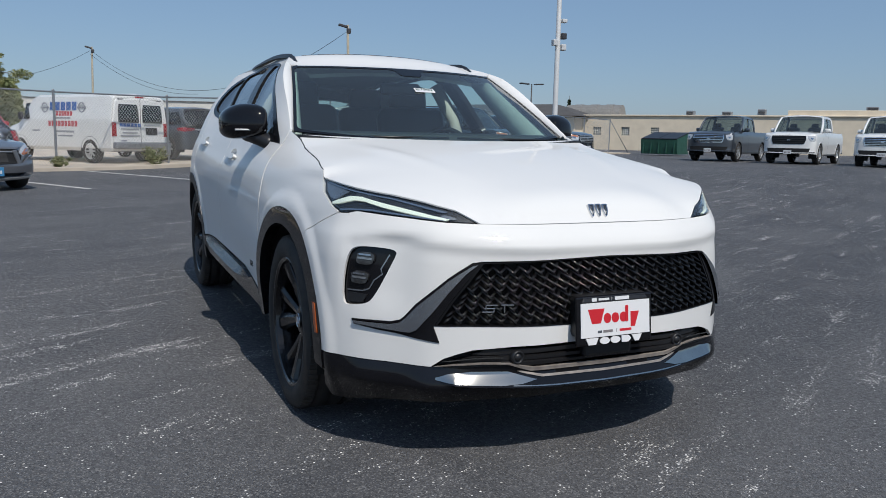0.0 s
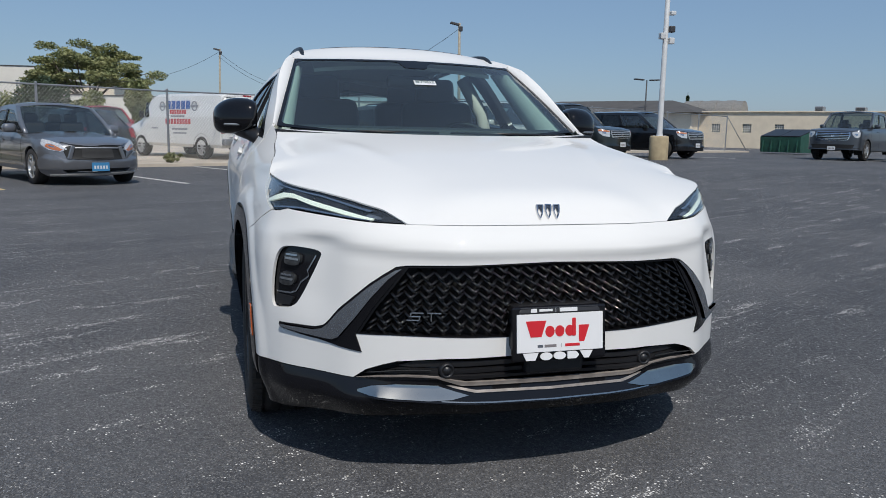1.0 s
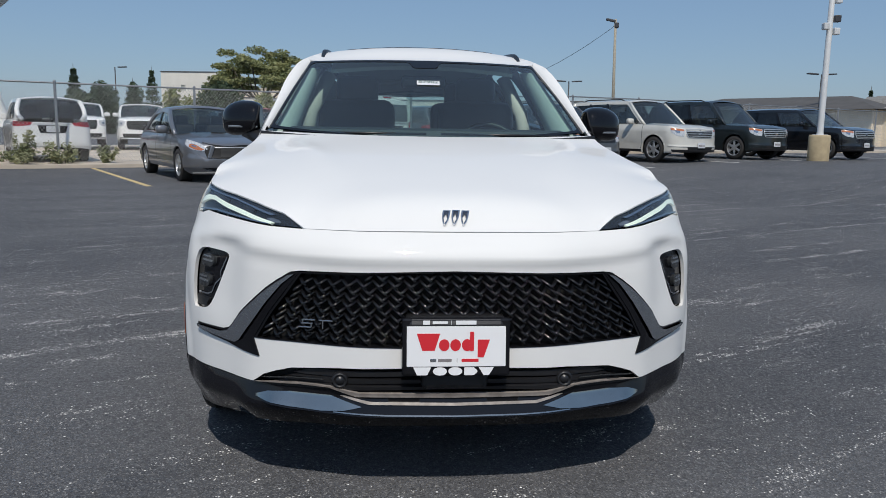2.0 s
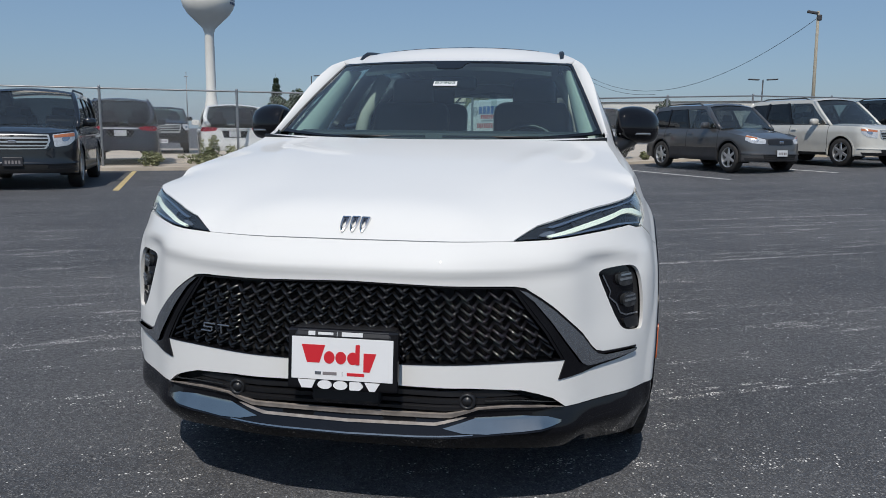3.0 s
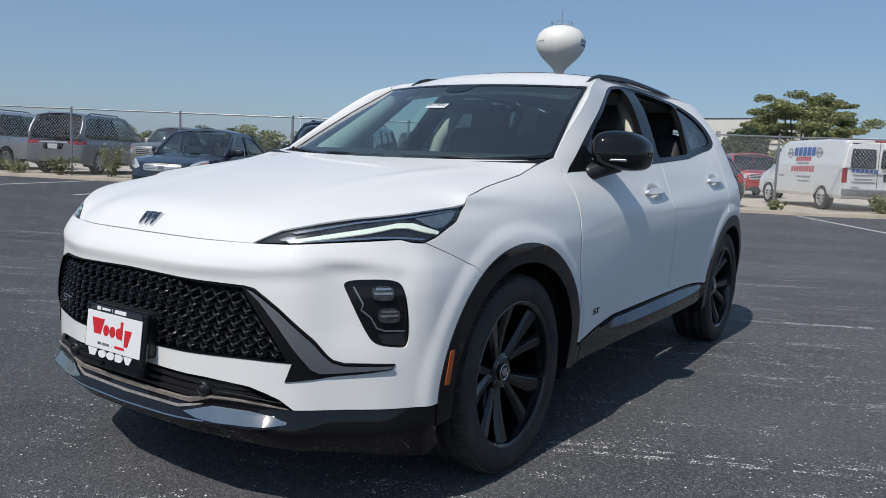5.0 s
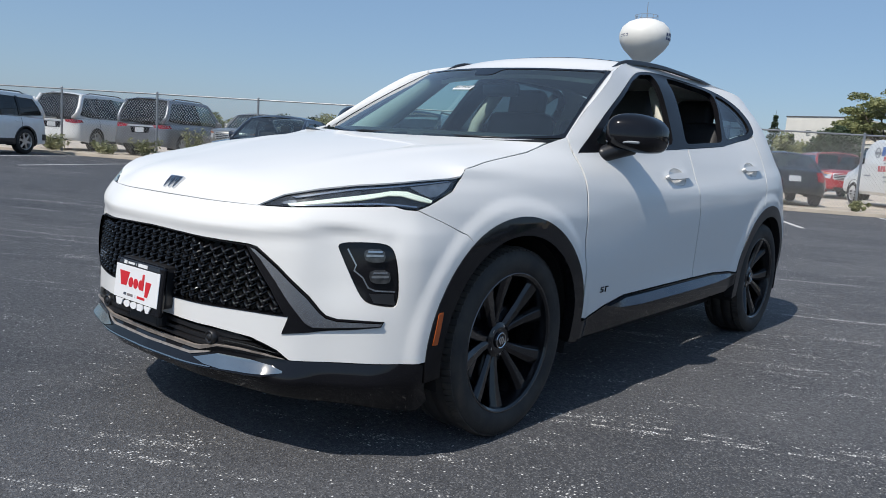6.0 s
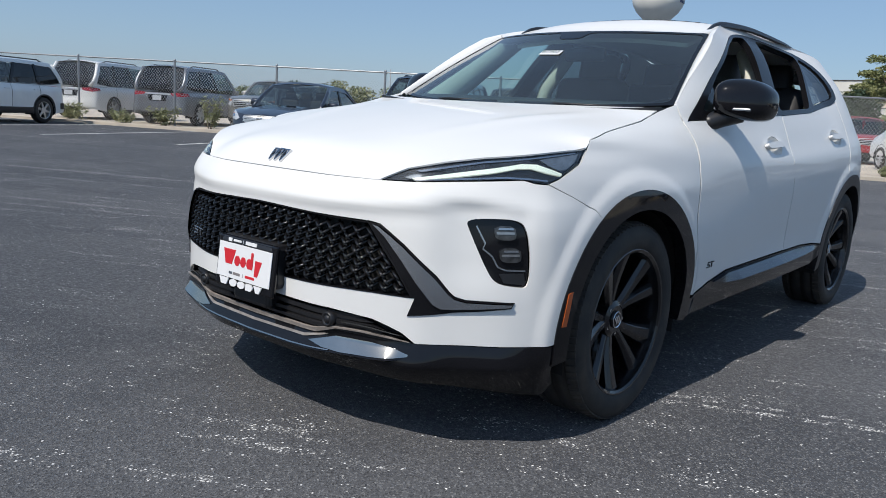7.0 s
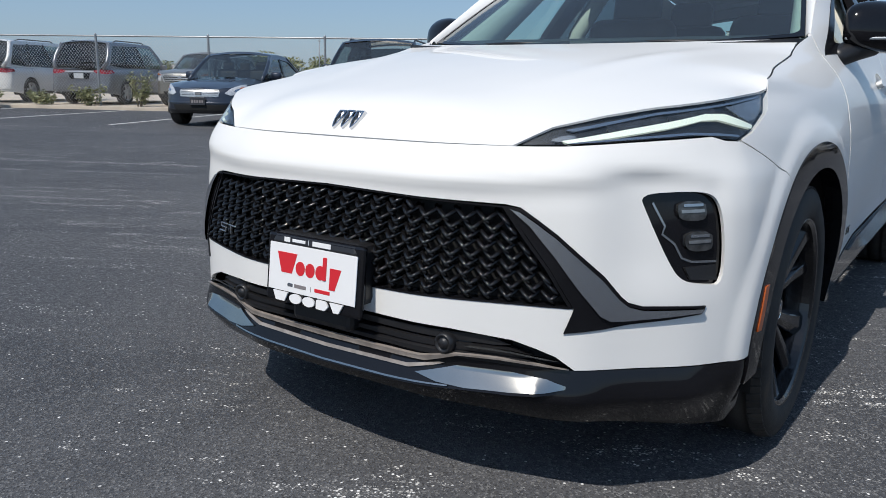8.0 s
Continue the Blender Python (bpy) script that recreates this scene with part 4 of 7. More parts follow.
part("step_line", panel("step_line", lip_fn(.010), mirrored(step), [], .010, depth=.008), STEP_CHROME, chrome_lip, "chrome step between the sensors with a painted brown reflection")
for side in (1, -1):
    fine = [(.395, .4035), (.50, .4015), (.575, .3925), (.606, .3875), (.575, .3890), (.50, .3980), (.395, .4005)]
    part("intake_line", panel("intake_line", skin_sym_at(.004), fine, [], .012, side, depth=.006), LIP_CHROME, chrome_lip, "thin chrome intake line")
for side in (1, -1):
    bm = bmesh.new()
    lathe(bm, [(.0, -.936), (.011, -.936), (.013, -.930), (.016, -.930), (.018, -.936), (.023, -.934), (.025, -.92), (.025, -.86)], 24, "y", pose(side * .342, 0, .402))
    part("parking_sensor", bm, SATIN_BLACK, car, "round parking sensor", True)
    bm = bmesh.new()
    box(bm, (.085, .03, .045), pose(side * .355, -.892, .395, 0, 0, side * 14), .012)
    part("sensor_mount", bm, SATIN_BLACK, car)

# underbody and rear
bm = bmesh.new()
box(bm, (1.45, 3.9, .22), Matrix.Translation((0, 1.35, .30)), .05)
part("underbody", bm, DARK, car)
tail = [(5.05, .56), (5.07, 1.0), (5.01, 1.25), (4.93, 1.43), (SMAX - .02, 1.52), (SMAX - .001, 1.52), (SMAX - .001, 1.45), (5.35, 1.40), (5.30, 1.13), (SMAX - .001, 1.09), (SMAX - .001, .25), (4.9, .25)]
for side in (1, -1):
    part("tailgate", panel("tailgate", skin, tail, [], .06, side), WHITE, car)
    part("rear_glass", panel("rear_glass", skin_at(-.006), [(5.33, 1.12), (5.37, 1.41), (SMAX - .001, 1.46), (SMAX - .001, 1.08)], [], .08, side, depth=0), SIDE_GLASS, car, "tinted rear window")
    part("tail_lamp", panel("tail_lamp", skin_at(.008), [(4.80, 1.02), (5.10, 1.03), (5.30, 1.0), (5.30, .93), (5.08, .93), (4.92, .97)], [], .03, side), material("dark_red_lamp", (.12, .005, .008), .15, coat=.5) if "dark_red_lamp" not in bpy.data.materials else bpy.data.materials["dark_red_lamp"], car, "dark red wraparound lamp")


# windshield and roof
_pv = np.linspace(0, 1, 9)
_pe = np.stack([.746 - .141 * _pv - .010 * _pv * (_pv - 1) * -1, .528 + .615 * _pv, 1.147 + .355 * _pv + .012 * np.sin(_pv * math.pi)], -1)


def screen(u, v):
    """The windshield: a bowed pane between the two pillars."""
    u, v = np.asarray(u, float), np.asarray(v, float)
    w = np.abs(u) ** 2.2
    ex, ey, ez = (np.interp(v, _pv, _pe[:, k]) for k in range(3))
    bulge = .016 * np.sin(np.clip(v, 0, 1) * math.pi)
    cy, cz = .31 + .665 * v - .5 * bulge, 1.112 + .393 * v + .85 * bulge
    return np.stack([ex * u, cy + (ey - cy) * w, cz + (ez - cz) * w], -1)


full = [(-1, 0), (0, 0), (1, 0), (1, 1), (0, 1), (-1, 1)]
clear = fillet([(-.982, .030), (-.5, .012), (.5, .012), (.982, .030), (.978, .972), (.13, .972), (.10, .87), (-.10, .87), (-.13, .972), (-.978, .972)], .05)
wind = part("windshield", panel("windshield", screen, clear, [], .06, depth=0), WINDSHIELD, car, "green-tinted windshield")
part("frit_border", panel("frit_border", lambda u, v: screen(u, v) + (0, -.001, .002), full, [clear], .05, depth=.006), GLOSS_BLACK, wind, "black border of the glass")
stick = part("stock_sticker", panel("stock_sticker", lambda u, v: screen(u, v) + (0, -.004, .003), [(-.075, .612), (.098, .612), (.098, .672), (-.075, .672)], [], .03, depth=.001), PLATE_WHITE, wind, "white sticker with a printed stock number")
fc = bpy.data.curves.new("sticker_text", "FONT")
fc.body, fc.size, fc.align_x, fc.align_y = "B7902", .036, "CENTER", "CENTER"
pm = screen(np.array([.0115]), np.array([.642]))[0]
pn = normals_of(screen, np.array([[.0115, .642]]))[0]
text = new("sticker_text", fc)
text.parent = wind
fc.materials.append(material("sticker_ink", (.05, .10, .07), .5))
text.matrix_basis = Matrix.Translation(Vector(pm) + Vector(pn) * .008) @ Matrix.Rotation(math.atan2(pn[2], -pn[1]) * -1 + math.pi / 2, 4, "X") @ Matrix.Diagonal((1.1, 1, 1, 1))

re3 = skin(np.array([p[0] for p in ROOF_EDGE[2:]]), np.array([p[1] for p in ROOF_EDGE[2:]]))
roof_side = pchip(re3[:, 1], re3[:, 0])
roof_z = pchip(re3[:, 1], re3[:, 2])


_tx, _ty, _tz = _pe[-1]


def roof_fn(x, y):
    """The roof: crowned between its side edges, falling to the head of the windshield."""
    x, y = np.asarray(x, float), np.asarray(y, float)
    r = np.abs(x) / roof_side(y)
    zc = roof_z(y) + .040 * np.clip(1 - r ** 2.2, 0, 1)
    k2 = np.clip(np.abs(x) / _tx, 0, 1.15) ** 2.2
    front = 1.505 + (_tz - 1.505) * np.clip(k2, 0, 1)
    t = np.clip((y - (.975 + (_ty - .975) * k2)) / .36, 0, 1)
    z = front + (zc - front) * np.sin(t * math.pi / 2)
    e = np.clip((r - .86) / .14, 0, 1) ** 2
    return np.stack([x, y, z + (roof_z(y) - z) * e], -1)


# the pillar skin beside the windshield, from the glass to the window frame
_os = np.linspace(0, 1, 14)
_oe = np.array([2.072, 2.21, 2.35, 2.49, 2.624, 2.74]), np.array([1.156, 1.246, 1.332, 1.415, 1.491, 1.527])
_out = skin(np.interp(_os, np.linspace(0, 1, 6), _oe[0]), np.interp(_os, np.linspace(0, 1, 6), _oe[1]))
_inn = np.stack([np.interp(_os, _pv, _pe[:, k]) for k in range(3)], -1)
for side in (1, -1):
    vs = []
    for k in range(14):
        for f in np.linspace(0, 1, 6):
            p = _out[k] * (1 - f) + _inn[k] * f + np.array([.25, -.55, .8]) * .006 * math.sin(f * math.pi) + np.array([0, 0, -.004]) * (f > .99)
            vs.append((side * p[0], p[1], p[2]))
    fcs = [(6 * k + j, 6 * k + j + 1, 6 * k + j + 7, 6 * k + j + 6) for k in range(13) for j in range(5)]
    part("front_pillar", mesh_of("front_pillar", vs, fcs if side < 0 else [q[::-1] for q in fcs]), WHITE, car, "white windshield pillar")
rf = [(x, .978 + (_ty - .975) * (abs(x) / _tx) ** 2.2) for x in np.linspace(0, _tx, 12)] + [(_out[-1, 0], _out[-1, 1])] + [(p[0] - .001, p[1]) for p in re3[1:] if p[1] > _out[-1, 1] + .02]
rloop = rf + [(0, re3[-1, 1] + .08)] + [(-u, v) for u, v in rf[::-1] if abs(u) > 1e-6]
part("roof", panel("roof", roof_fn, rloop, [], .04), WHITE, car)
for side in (1, -1):      # rails lying on the roof, thick at the front foot and running out behind
    n = 22
    vs = []
    for k in range(n):
        f = k / (n - 1)
        y = 1.26 + 1.52 * f
        x = .550 - .03 * f
        h = float(pchip([0, .035, .10, .3, .7, 1], [.001, .014, .019, .017, .011, .001])(f))
        w = .009 + .005 * min(1, 10 * f, 6 * (1 - f))
        zr = float(roof_fn(np.array([x]), np.array([y]))[0, 2])
        vs += [(side * (x + dx), y, zr + dz) for dx, dz in ((-w * 1.1, -.006), (-w, h * .7), (-w * .4, h), (w * .4, h), (w, h * .7), (w * 1.1, -.006))]
    fcs = [(6 * k + j, 6 * k + j + 1, 6 * k + j + 7, 6 * k + j + 6) for k in range(n - 1) for j in range(5)] + [tuple(range(6)), tuple(range(6 * n - 6, 6 * n))]
    part("roof_rail", mesh_of("roof_rail", vs, fcs if side > 0 else [q[::-1] for q in fcs]), SATIN_BLACK, car, "black roof rail")
part("sunroof", panel("sunroof", lambda x, y: roof_fn(x, y) + (0, 0, .0025), [(-.42, 1.42), (.42, 1.42), (.42, 2.4), (-.42, 2.4)], [], .08, depth=.005), GLOSS_BLACK, car, "dark glass sunroof")
part("cowl", panel("cowl", lambda x, y: np.stack([np.asarray(x, float), np.asarray(y, float), 1.105 + .028 * (np.asarray(x) / .76) ** 2], -1), [(-.76, .36), (-.4, .23), (0, .21), (.4, .23), (.76, .36), (.768, .53), (.4, .40), (0, .33), (-.4, .40), (-.768, .53)], [], .05, depth=.02), SATIN_BLACK, car, "black cowl grille")
for x0, x1 in ((-.62, -.02), (.05, .66)):
    bm = bmesh.new()
    tube(bm, [(x0, .39 + .17 * abs(x0), 1.130), ((x0 + x1) / 2, .35, 1.130), (x1, .35 + .14 * abs(x1), 1.130)], .006, 6)
    part("wiper", bm, SATIN_BLACK, car, "black wiper arm", True)

# wheels
tyre_prof = [(.262, -.10), (.28, -.118), (.315, -.122), (.345, -.112), (.356, -.098), (.360, -.07), (.352, -.066), (.352, -.058), (.361, -.054), (.361, -.006), (.353, -.003), (.353, .006), (.361, .009),
             (.361, .054), (.352, .058), (.352, .066), (.360, .07), (.356, .098), (.345, .112), (.315, .122), (.28, .118), (.268, .110), (.262, .10)]
bm = bmesh.new()
lathe(bm, tyre_prof, 96)
tyre_me = bpy.data.meshes.new("tyre")
for f in bm.faces:
    f.smooth = True
bm.to_mesh(tyre_me)
bm.free()
bm = bmesh.new()
for i in range(88):      # the shoulder blocks of the tread
    for sx in (-1, 1):
        box(bm, (.036, .0205, .006), pose(0, 0, 0, 360 * i / 88, 0, 0) @ pose(sx * .090, 0, .3570, 0, sx * 14, 6 * sx), .0015, 1)
tread_me = bpy.data.meshes.new("tread")
bm.to_mesh(tread_me)
bm.free()
bm = bmesh.new()
lathe(bm, [(.262, .098), (.266, .106), (.262, .110), (.254, .104), (.250, .08), (.238, -.02), (.230, -.08)], 72)
lathe(bm, [(.018, .058), (.05, .060), (.068, .052), (.072, .02), (.0725, -.02)], 40)
bmesh.ops.recalc_face_normals(bm, faces=bm.faces)
rim_me = bpy.data.meshes.new("rim")
bm.to_mesh(rim_me)
bm.free()


def spoke_mesh(name, w0, w1, twist, lift):
    """One faceted spoke, along z from the hub to the rim."""
    bm = bmesh.new()
    rows = []
    for t in (0, .25, .55, .85, 1):
        r = .050 + .206 * t
        w = w0 + (w1 - w0) * t ** 1.4
        x = .050 + .042 * t ** 1.3 + lift
        rows.append([bm.verts.new(pose(0, 0, 0, twist * t, 0, 0) @ Vector(p)) for p in ((x - .016, -w / 2, r), (x, -w * .30, r), (x + .002, w * .18, r), (x - .010, w / 2, r), (x - .05, w * .40, r), (x - .05, -w * .40, r))])
    for a, b in zip(rows[:-1], rows[1:]):
        for k in range(6):
            bm.faces.new((a[k], a[(k + 1) % 6], b[(k + 1) % 6], b[k]))
    bm.faces.new(rows[0]), bm.faces.new(rows[-1])
    bmesh.ops.recalc_face_normals(bm, faces=bm.faces)
    bmesh.ops.bevel(bm, geom=list(bm.edges), offset=.0025, segments=1, affect="EDGES")
    me = bpy.data.meshes.new(name)
    bm.to_mesh(me)
    bm.free()
    me.materials.append(RIM_BLACK)
    return me


spoke_lead, spoke_trail = spoke_mesh("spoke", .040, .082, 6, 0), spoke_mesh("spoke", .036, .068, -8, -.005)
bm = bmesh.new()
lathe(bm, [(.2685, .1085), (.2665, .1125), (.2625, .1105)], 96)
edge_me = bpy.data.meshes.new("rim_edge")
for f in bm.faces:
    f.smooth = True
bm.to_mesh(edge_me)
bm.free()
bm = bmesh.new()
lathe(bm, [(.0001, .066), (.028, .066), (.032, .060), (.033, .05)], 32)
cap_me = bpy.data.meshes.new("hub_cap")
bm.to_mesh(cap_me)
bm.free()
bm = bmesh.new()
for k in (-1, 0, 1):
    box(bm, (.003, .008, .034 - .006 * abs(k)), pose(.0675, k * .011, 0, 18, 0, 0), .001, 1)
lathe(bm, [(.026, .0665), (.029, .068), (.031, .0665)], 32)
capmark_me = bpy.data.meshes.new("cap_badge")
bm.to_mesh(capmark_me)
bm.free()
bm = bmesh.new()
lathe(bm, [(.0001, .058), (.008, .058), (.010, .05), (.010, .03)], 8, "x", Matrix.Translation((0, 0, .052)))
nut_me = bpy.data.meshes.new("wheel_nut")
bm.to_mesh(nut_me)
bm.free()
bm = bmesh.new()
lathe(bm, [(.06, -.03), (.165, -.03), (.168, -.045), (.06, -.045)], 48)
disc_me = bpy.data.meshes.new("brake_disc")
bm.to_mesh(disc_me)
bm.free()
bm = bmesh.new()
box(bm, (.07, .12, .20), pose(-.03, -.135, .06, 25, 0, 0), .03)
cal_me = bpy.data.meshes.new("brake_caliper")
bm.to_mesh(cal_me)
bm.free()
for me, mt in ((tyre_me, RUBBER), (tread_me, RUBBER_DUSTY), (rim_me, RIM_BLACK), (edge_me, RIM_LINE), (cap_me, GLOSS_BLACK), (capmark_me, CHROME), (nut_me, CHROME), (disc_me, STEEL), (cal_me, SMOKE)):
    me.materials.append(mt)
for side in (1, -1):
    for y in (0, WB):
        wheel = part("wheel", rim_me, None, car, "black ten-spoke alloy wheel")
        wheel.matrix_basis = pose(side * .795, y, .361, 17 if y == 0 else 40, 0, 0 if side > 0 else 180)
        for nm, me in (("tyre", tyre_me), ("tread", tread_me), ("rim_edge", edge_me), ("hub_cap", cap_me), ("cap_badge", capmark_me), ("brake_disc", disc_me), ("brake_caliper", cal_me)):
            piece = part(nm, me, None, wheel)
            if nm == "tread":
                piece["kind"] = "stuff"
        for k in range(5):
            part("wheel_nut", nut_me, None, wheel).matrix_basis = pose(0, 0, 0, 72 * k + 30, 0, 0)
            part("spoke", spoke_lead, None, wheel).matrix_basis = pose(0, 0, 0, 72 * k + 9, 0, 0)
            part("spoke", spoke_trail, None, wheel).matrix_basis = pose(0, 0, 0, 72 * k - 9, 0, 0)

# plate in its frame on the bumper
plate = part("plate_frame", boxmesh((.318, .018, .172), pose(0, -.990, .522, -6, 0, 0), .008), GLOSS_BLACK, car, "black dealer plate frame with lettered bars")
PM = pose(0, -1.0005, .522, -6, 0, 0)


def plate_piece(name, size, x, z, mat, deep=.002, label=""):
    return part(name, boxmesh((size[0], deep, size[1]), PM @ pose(x, -deep / 2, z), .0006, segments=1), mat, plate, label)


plate_piece("plate", (.290, .118), 0, .004, PLATE_WHITE, .003, "white plate with a red word shape")


def plate_shape(name, loop, x, z, mat, deep=.004):
    """A plain raised shape on the plate."""
    bm = bmesh.new()
    for a, d in ((0, 0), (1, -deep)):
        row = [bm.verts.new(PM @ Vector((x + u, d, z + v))) for u, v in loop]
        if a:
            bm.faces.new(row)
            for k in range(len(row)):
                bm.faces.new((last[k], last[(k + 1) % len(row)], row[(k + 1) % len(row)], row[k]))
        last = row
    bmesh.ops.recalc_face_normals(bm, faces=bm.faces)
    return part(name, bm, mat, plate)


disc = lambda rx, rz: [(rx * math.cos(2 * math.pi * k / 20), rz * math.sin(2 * math.pi * k / 20)) for k in range(20)]
plate_shape("word_shape", [(-.034, .026), (.034, .026), (.018, -.024), (-.018, -.024)], -.082, .016, PLATE_RED)
for x in (-.036, -.003, .031):
    plate_shape("word_shape", disc(.0155, .0175), x, .008, PLATE_RED)
plate_shape("word_shape", fillet([(-.006, .030), (.006, .030), (.006, -.026), (-.006, -.026)], .003, 2), .045, .017, PLATE_RED, .005)
plate_shape("word_shape", [(-.016, .018), (.020, .018), (.002, -.034), (-.016, -.034)], .078, .006, PLATE_RED)
for x, w, mt in ((-.068, .018, SMOKE), (-.034, .040, INK_GREY), (.002, .0015, INK_GREY), (.040, .050, PLATE_RED)):
    plate_piece("small_bar", (w, .009 if w > .01 else .013), x, -.037, mt, .004)
for x, w, h in ((-.088, .020, .012), (-.048, .044, .0075), (-.015, .0015, .013), (.028, .060, .012)):
    plate_piece("frame_bar", (w, h), x, .0735, PLATE_WHITE, .002)
plate_shape("frame_block", [(-.026, .012), (.026, .012), (.015, -.011), (-.015, -.011)], -.100, -.0690, PLATE_WHITE)
for x in (-.048, -.003):
    plate_shape("frame_block", disc(.0205, .0120), x, -.0690, PLATE_WHITE)
plate_shape("frame_block", fillet([(-.019, .0115), (.010, .0115), (.020, .002), (.020, -.002), (.010, -.0115), (-.019, -.0115)], .003, 2), .042, -.0690, PLATE_WHITE)
plate_shape("frame_block", [(-.022, .0115), (.022, .0115), (.008, -.0115), (-.008, -.0115)], .088, -.0690, PLATE_WHITE)
bm = bmesh.new()
box(bm, (.30, .10, .15), pose(0, -.945, .535), .02)
box(bm, (.20, .09, .06), pose(0, -.93, .415), .015)
part("plate_bracket", bm, SATIN_BLACK, car, "black plate bracket")

# cabin seen through the glass
part("dashboard", boxmesh((1.40, .50, .16), pose(0, .72, 1.05, -8, 0, 0), .06), DASH, car, "black dashboard")
bm = bmesh.new()
rings = []
for i in range(28):
    a = 2 * math.pi * i / 28
    rings.append((.38 + math.cos(a) * .18, 1.20 + math.sin(a) * .07, 1.02 + math.sin(a) * .165))
tube(bm, rings + rings[:1], .016, 8)
box(bm, (.30, .03, .05), pose(.38, 1.20, 1.01, 20, 0, 0), .012)
part("steering_wheel", bm, SATIN_BLACK, car, "", True)
for x in (-.38, .38):
    for y, hgt in ((1.62, 0), (2.52, .02)):
        bm = bmesh.new()
        box(bm, (.50, .55, .18), pose(x, y - .18, .72 + hgt), .07, 3)
        box(bm, (.48, .16, .64), pose(x, y + .14, 1.02 + hgt, -16, 0, 0), .07, 3)
        box(bm, (.26, .11, .19), pose(x, y + .27, 1.385 + hgt, -10, 0, 0), .045, 3)
        part("seat", bm, SEAT, car, "black leather seat with headrest", True)
for side in (1, -1):
    vs = []
    for k in range(7):
        f = k / 6
        a, b = Vector((.712 - .128 * f, .585 + .53 * f, 1.120 + .348 * f)), Vector((.648 - .085 * f, .80 + .52 * f, 1.10 + .375 * f))
        for p in (a, (a + b) / 2 + Vector((-.018, 0, 0)), b, b + Vector((.03, 0, 0)), a + Vector((.03, 0, 0))):
            vs.append((side * p.x, p.y, p.z))
    fcs = [(5 * k + j, 5 * k + (j + 1) % 5, 5 * k + 5 + (j + 1) % 5, 5 * k + 5 + j) for k in range(6) for j in range(5)]
    part("pillar_trim", mesh_of("pillar_trim", vs, fcs), CREAM, car, "light pillar trim")
    bm = bmesh.new()
    tube(bm, [(side * .70, 1.68, .95), (side * .655, 1.72, 1.25), (side * .545, 1.80, 1.48)], .045, 8)
    part("pillar_trim", bm, CREAM, car, "light pillar trim", True)
    part("door_card", panel("door_card", skin_at(-.10), [(2.1, .4), (4.3, .45), (4.3, 1.2), (3.2, 1.11), (2.15, 1.06)], [], .12, side, depth=0), SATIN_BLACK, car)
part("headliner", panel("headliner", lambda x, y: roof_fn(x, y) - (0, 0, .05), [(-.5, 1.15), (.5, 1.15), (.46, 3.0), (-.46, 3.0)], [], .12, depth=.02), CREAM, car, "light headliner")
part("inner_mirror", boxmesh((.24, .03, .07), pose(0, 1.06, 1.40, 10, 0, 0), .02), SATIN_BLACK, car, "inside mirror")


# ---- the lot: rows, lines, fence ----
E_DIR, N_DIR = Vector((.883, .470, 0)), Vector((-.470, .883, 0))


def spot(u, v, turn=0.0, lift=0.0):
    """A pose in the parking row: u along the fence, v towards it."""
    p = E_DIR * u + N_DIR * v
    return pose(p.x, p.y, ground_z(p.x, p.y) + lift, 0, 0, 28.03 + turn)


CONCRETE = material("pale_concrete", (.60, .52, .42), .85, vary=.25, scale=1.5, bump=.3, bump_scale=40, base2=(.46, .40, .33))
LINE_WHITE = material("faded_white_line_paint", (.74, .72, .68), .8, vary=.35, scale=9, bump=.2, bump_scale=90)
LINE_YELLOW = material("faded_yellow_line_paint", (.72, .56, .27), .8, vary=.3, scale=9, bump=.2, bump_scale=90)
GALV = material("galvanised_steel", (.36, .37, .38), .45, metal=.7, vary=.15, scale=8)
WIRE = material("chain_link_wire", (.44, .45, .46), .5, metal=.3, vary=.1)


def strip(name, u0, u1, v0, v1, lift, thick, mat, label, category, kind="structure"):
    bm = bmesh.new()
    n = max(1, int(abs(u1 - u0) / 4))
    rows = []
    for i in range(n + 1):
        u = u0 + (u1 - u0) * i / n
        pts = []
        for v in (v0, v1):
            p = E_DIR * u + N_DIR * v
            pts.append((p.x, p.y, ground_z(p.x, p.y)))
        rows.append([bm.verts.new((x, y, z + l)) for (x, y, z), l in ((pts[0], lift - thick), (pts[0], lift), (pts[1], lift), (pts[1], lift - thick))])
    for a, b in zip(rows[:-1], rows[1:]):
        for k in range(3):
            bm.faces.new((a[k], a[k + 1], b[k + 1], b[k])[::-1])
    bm.faces.new(rows[0])
    bm.faces.new(rows[-1][::-1])
    bmesh.ops.recalc_face_normals(bm, faces=bm.faces)
    return tagged(part(name, bm, mat, None), label, category, kind=kind)


strip("pavement", -60, 46, 19.5, 40.0, .09, .2, CONCRETE, "pale concrete strip under the fence", "pavement")
for k in range(-7, 9):
    u = 1.47 + 3.46 * k
    yellow = k in (-2, -1, 0)
    ob = strip("parking_line", u - .055, u + .055, 12.6 + .15 * math.sin(k * 2.1), 19.3, .004, .004, LINE_YELLOW if yellow else LINE_WHITE,
               "faded yellow parking line" if yellow else "faded white parking line", "parking line")
    ob["group"] = "parking lines"

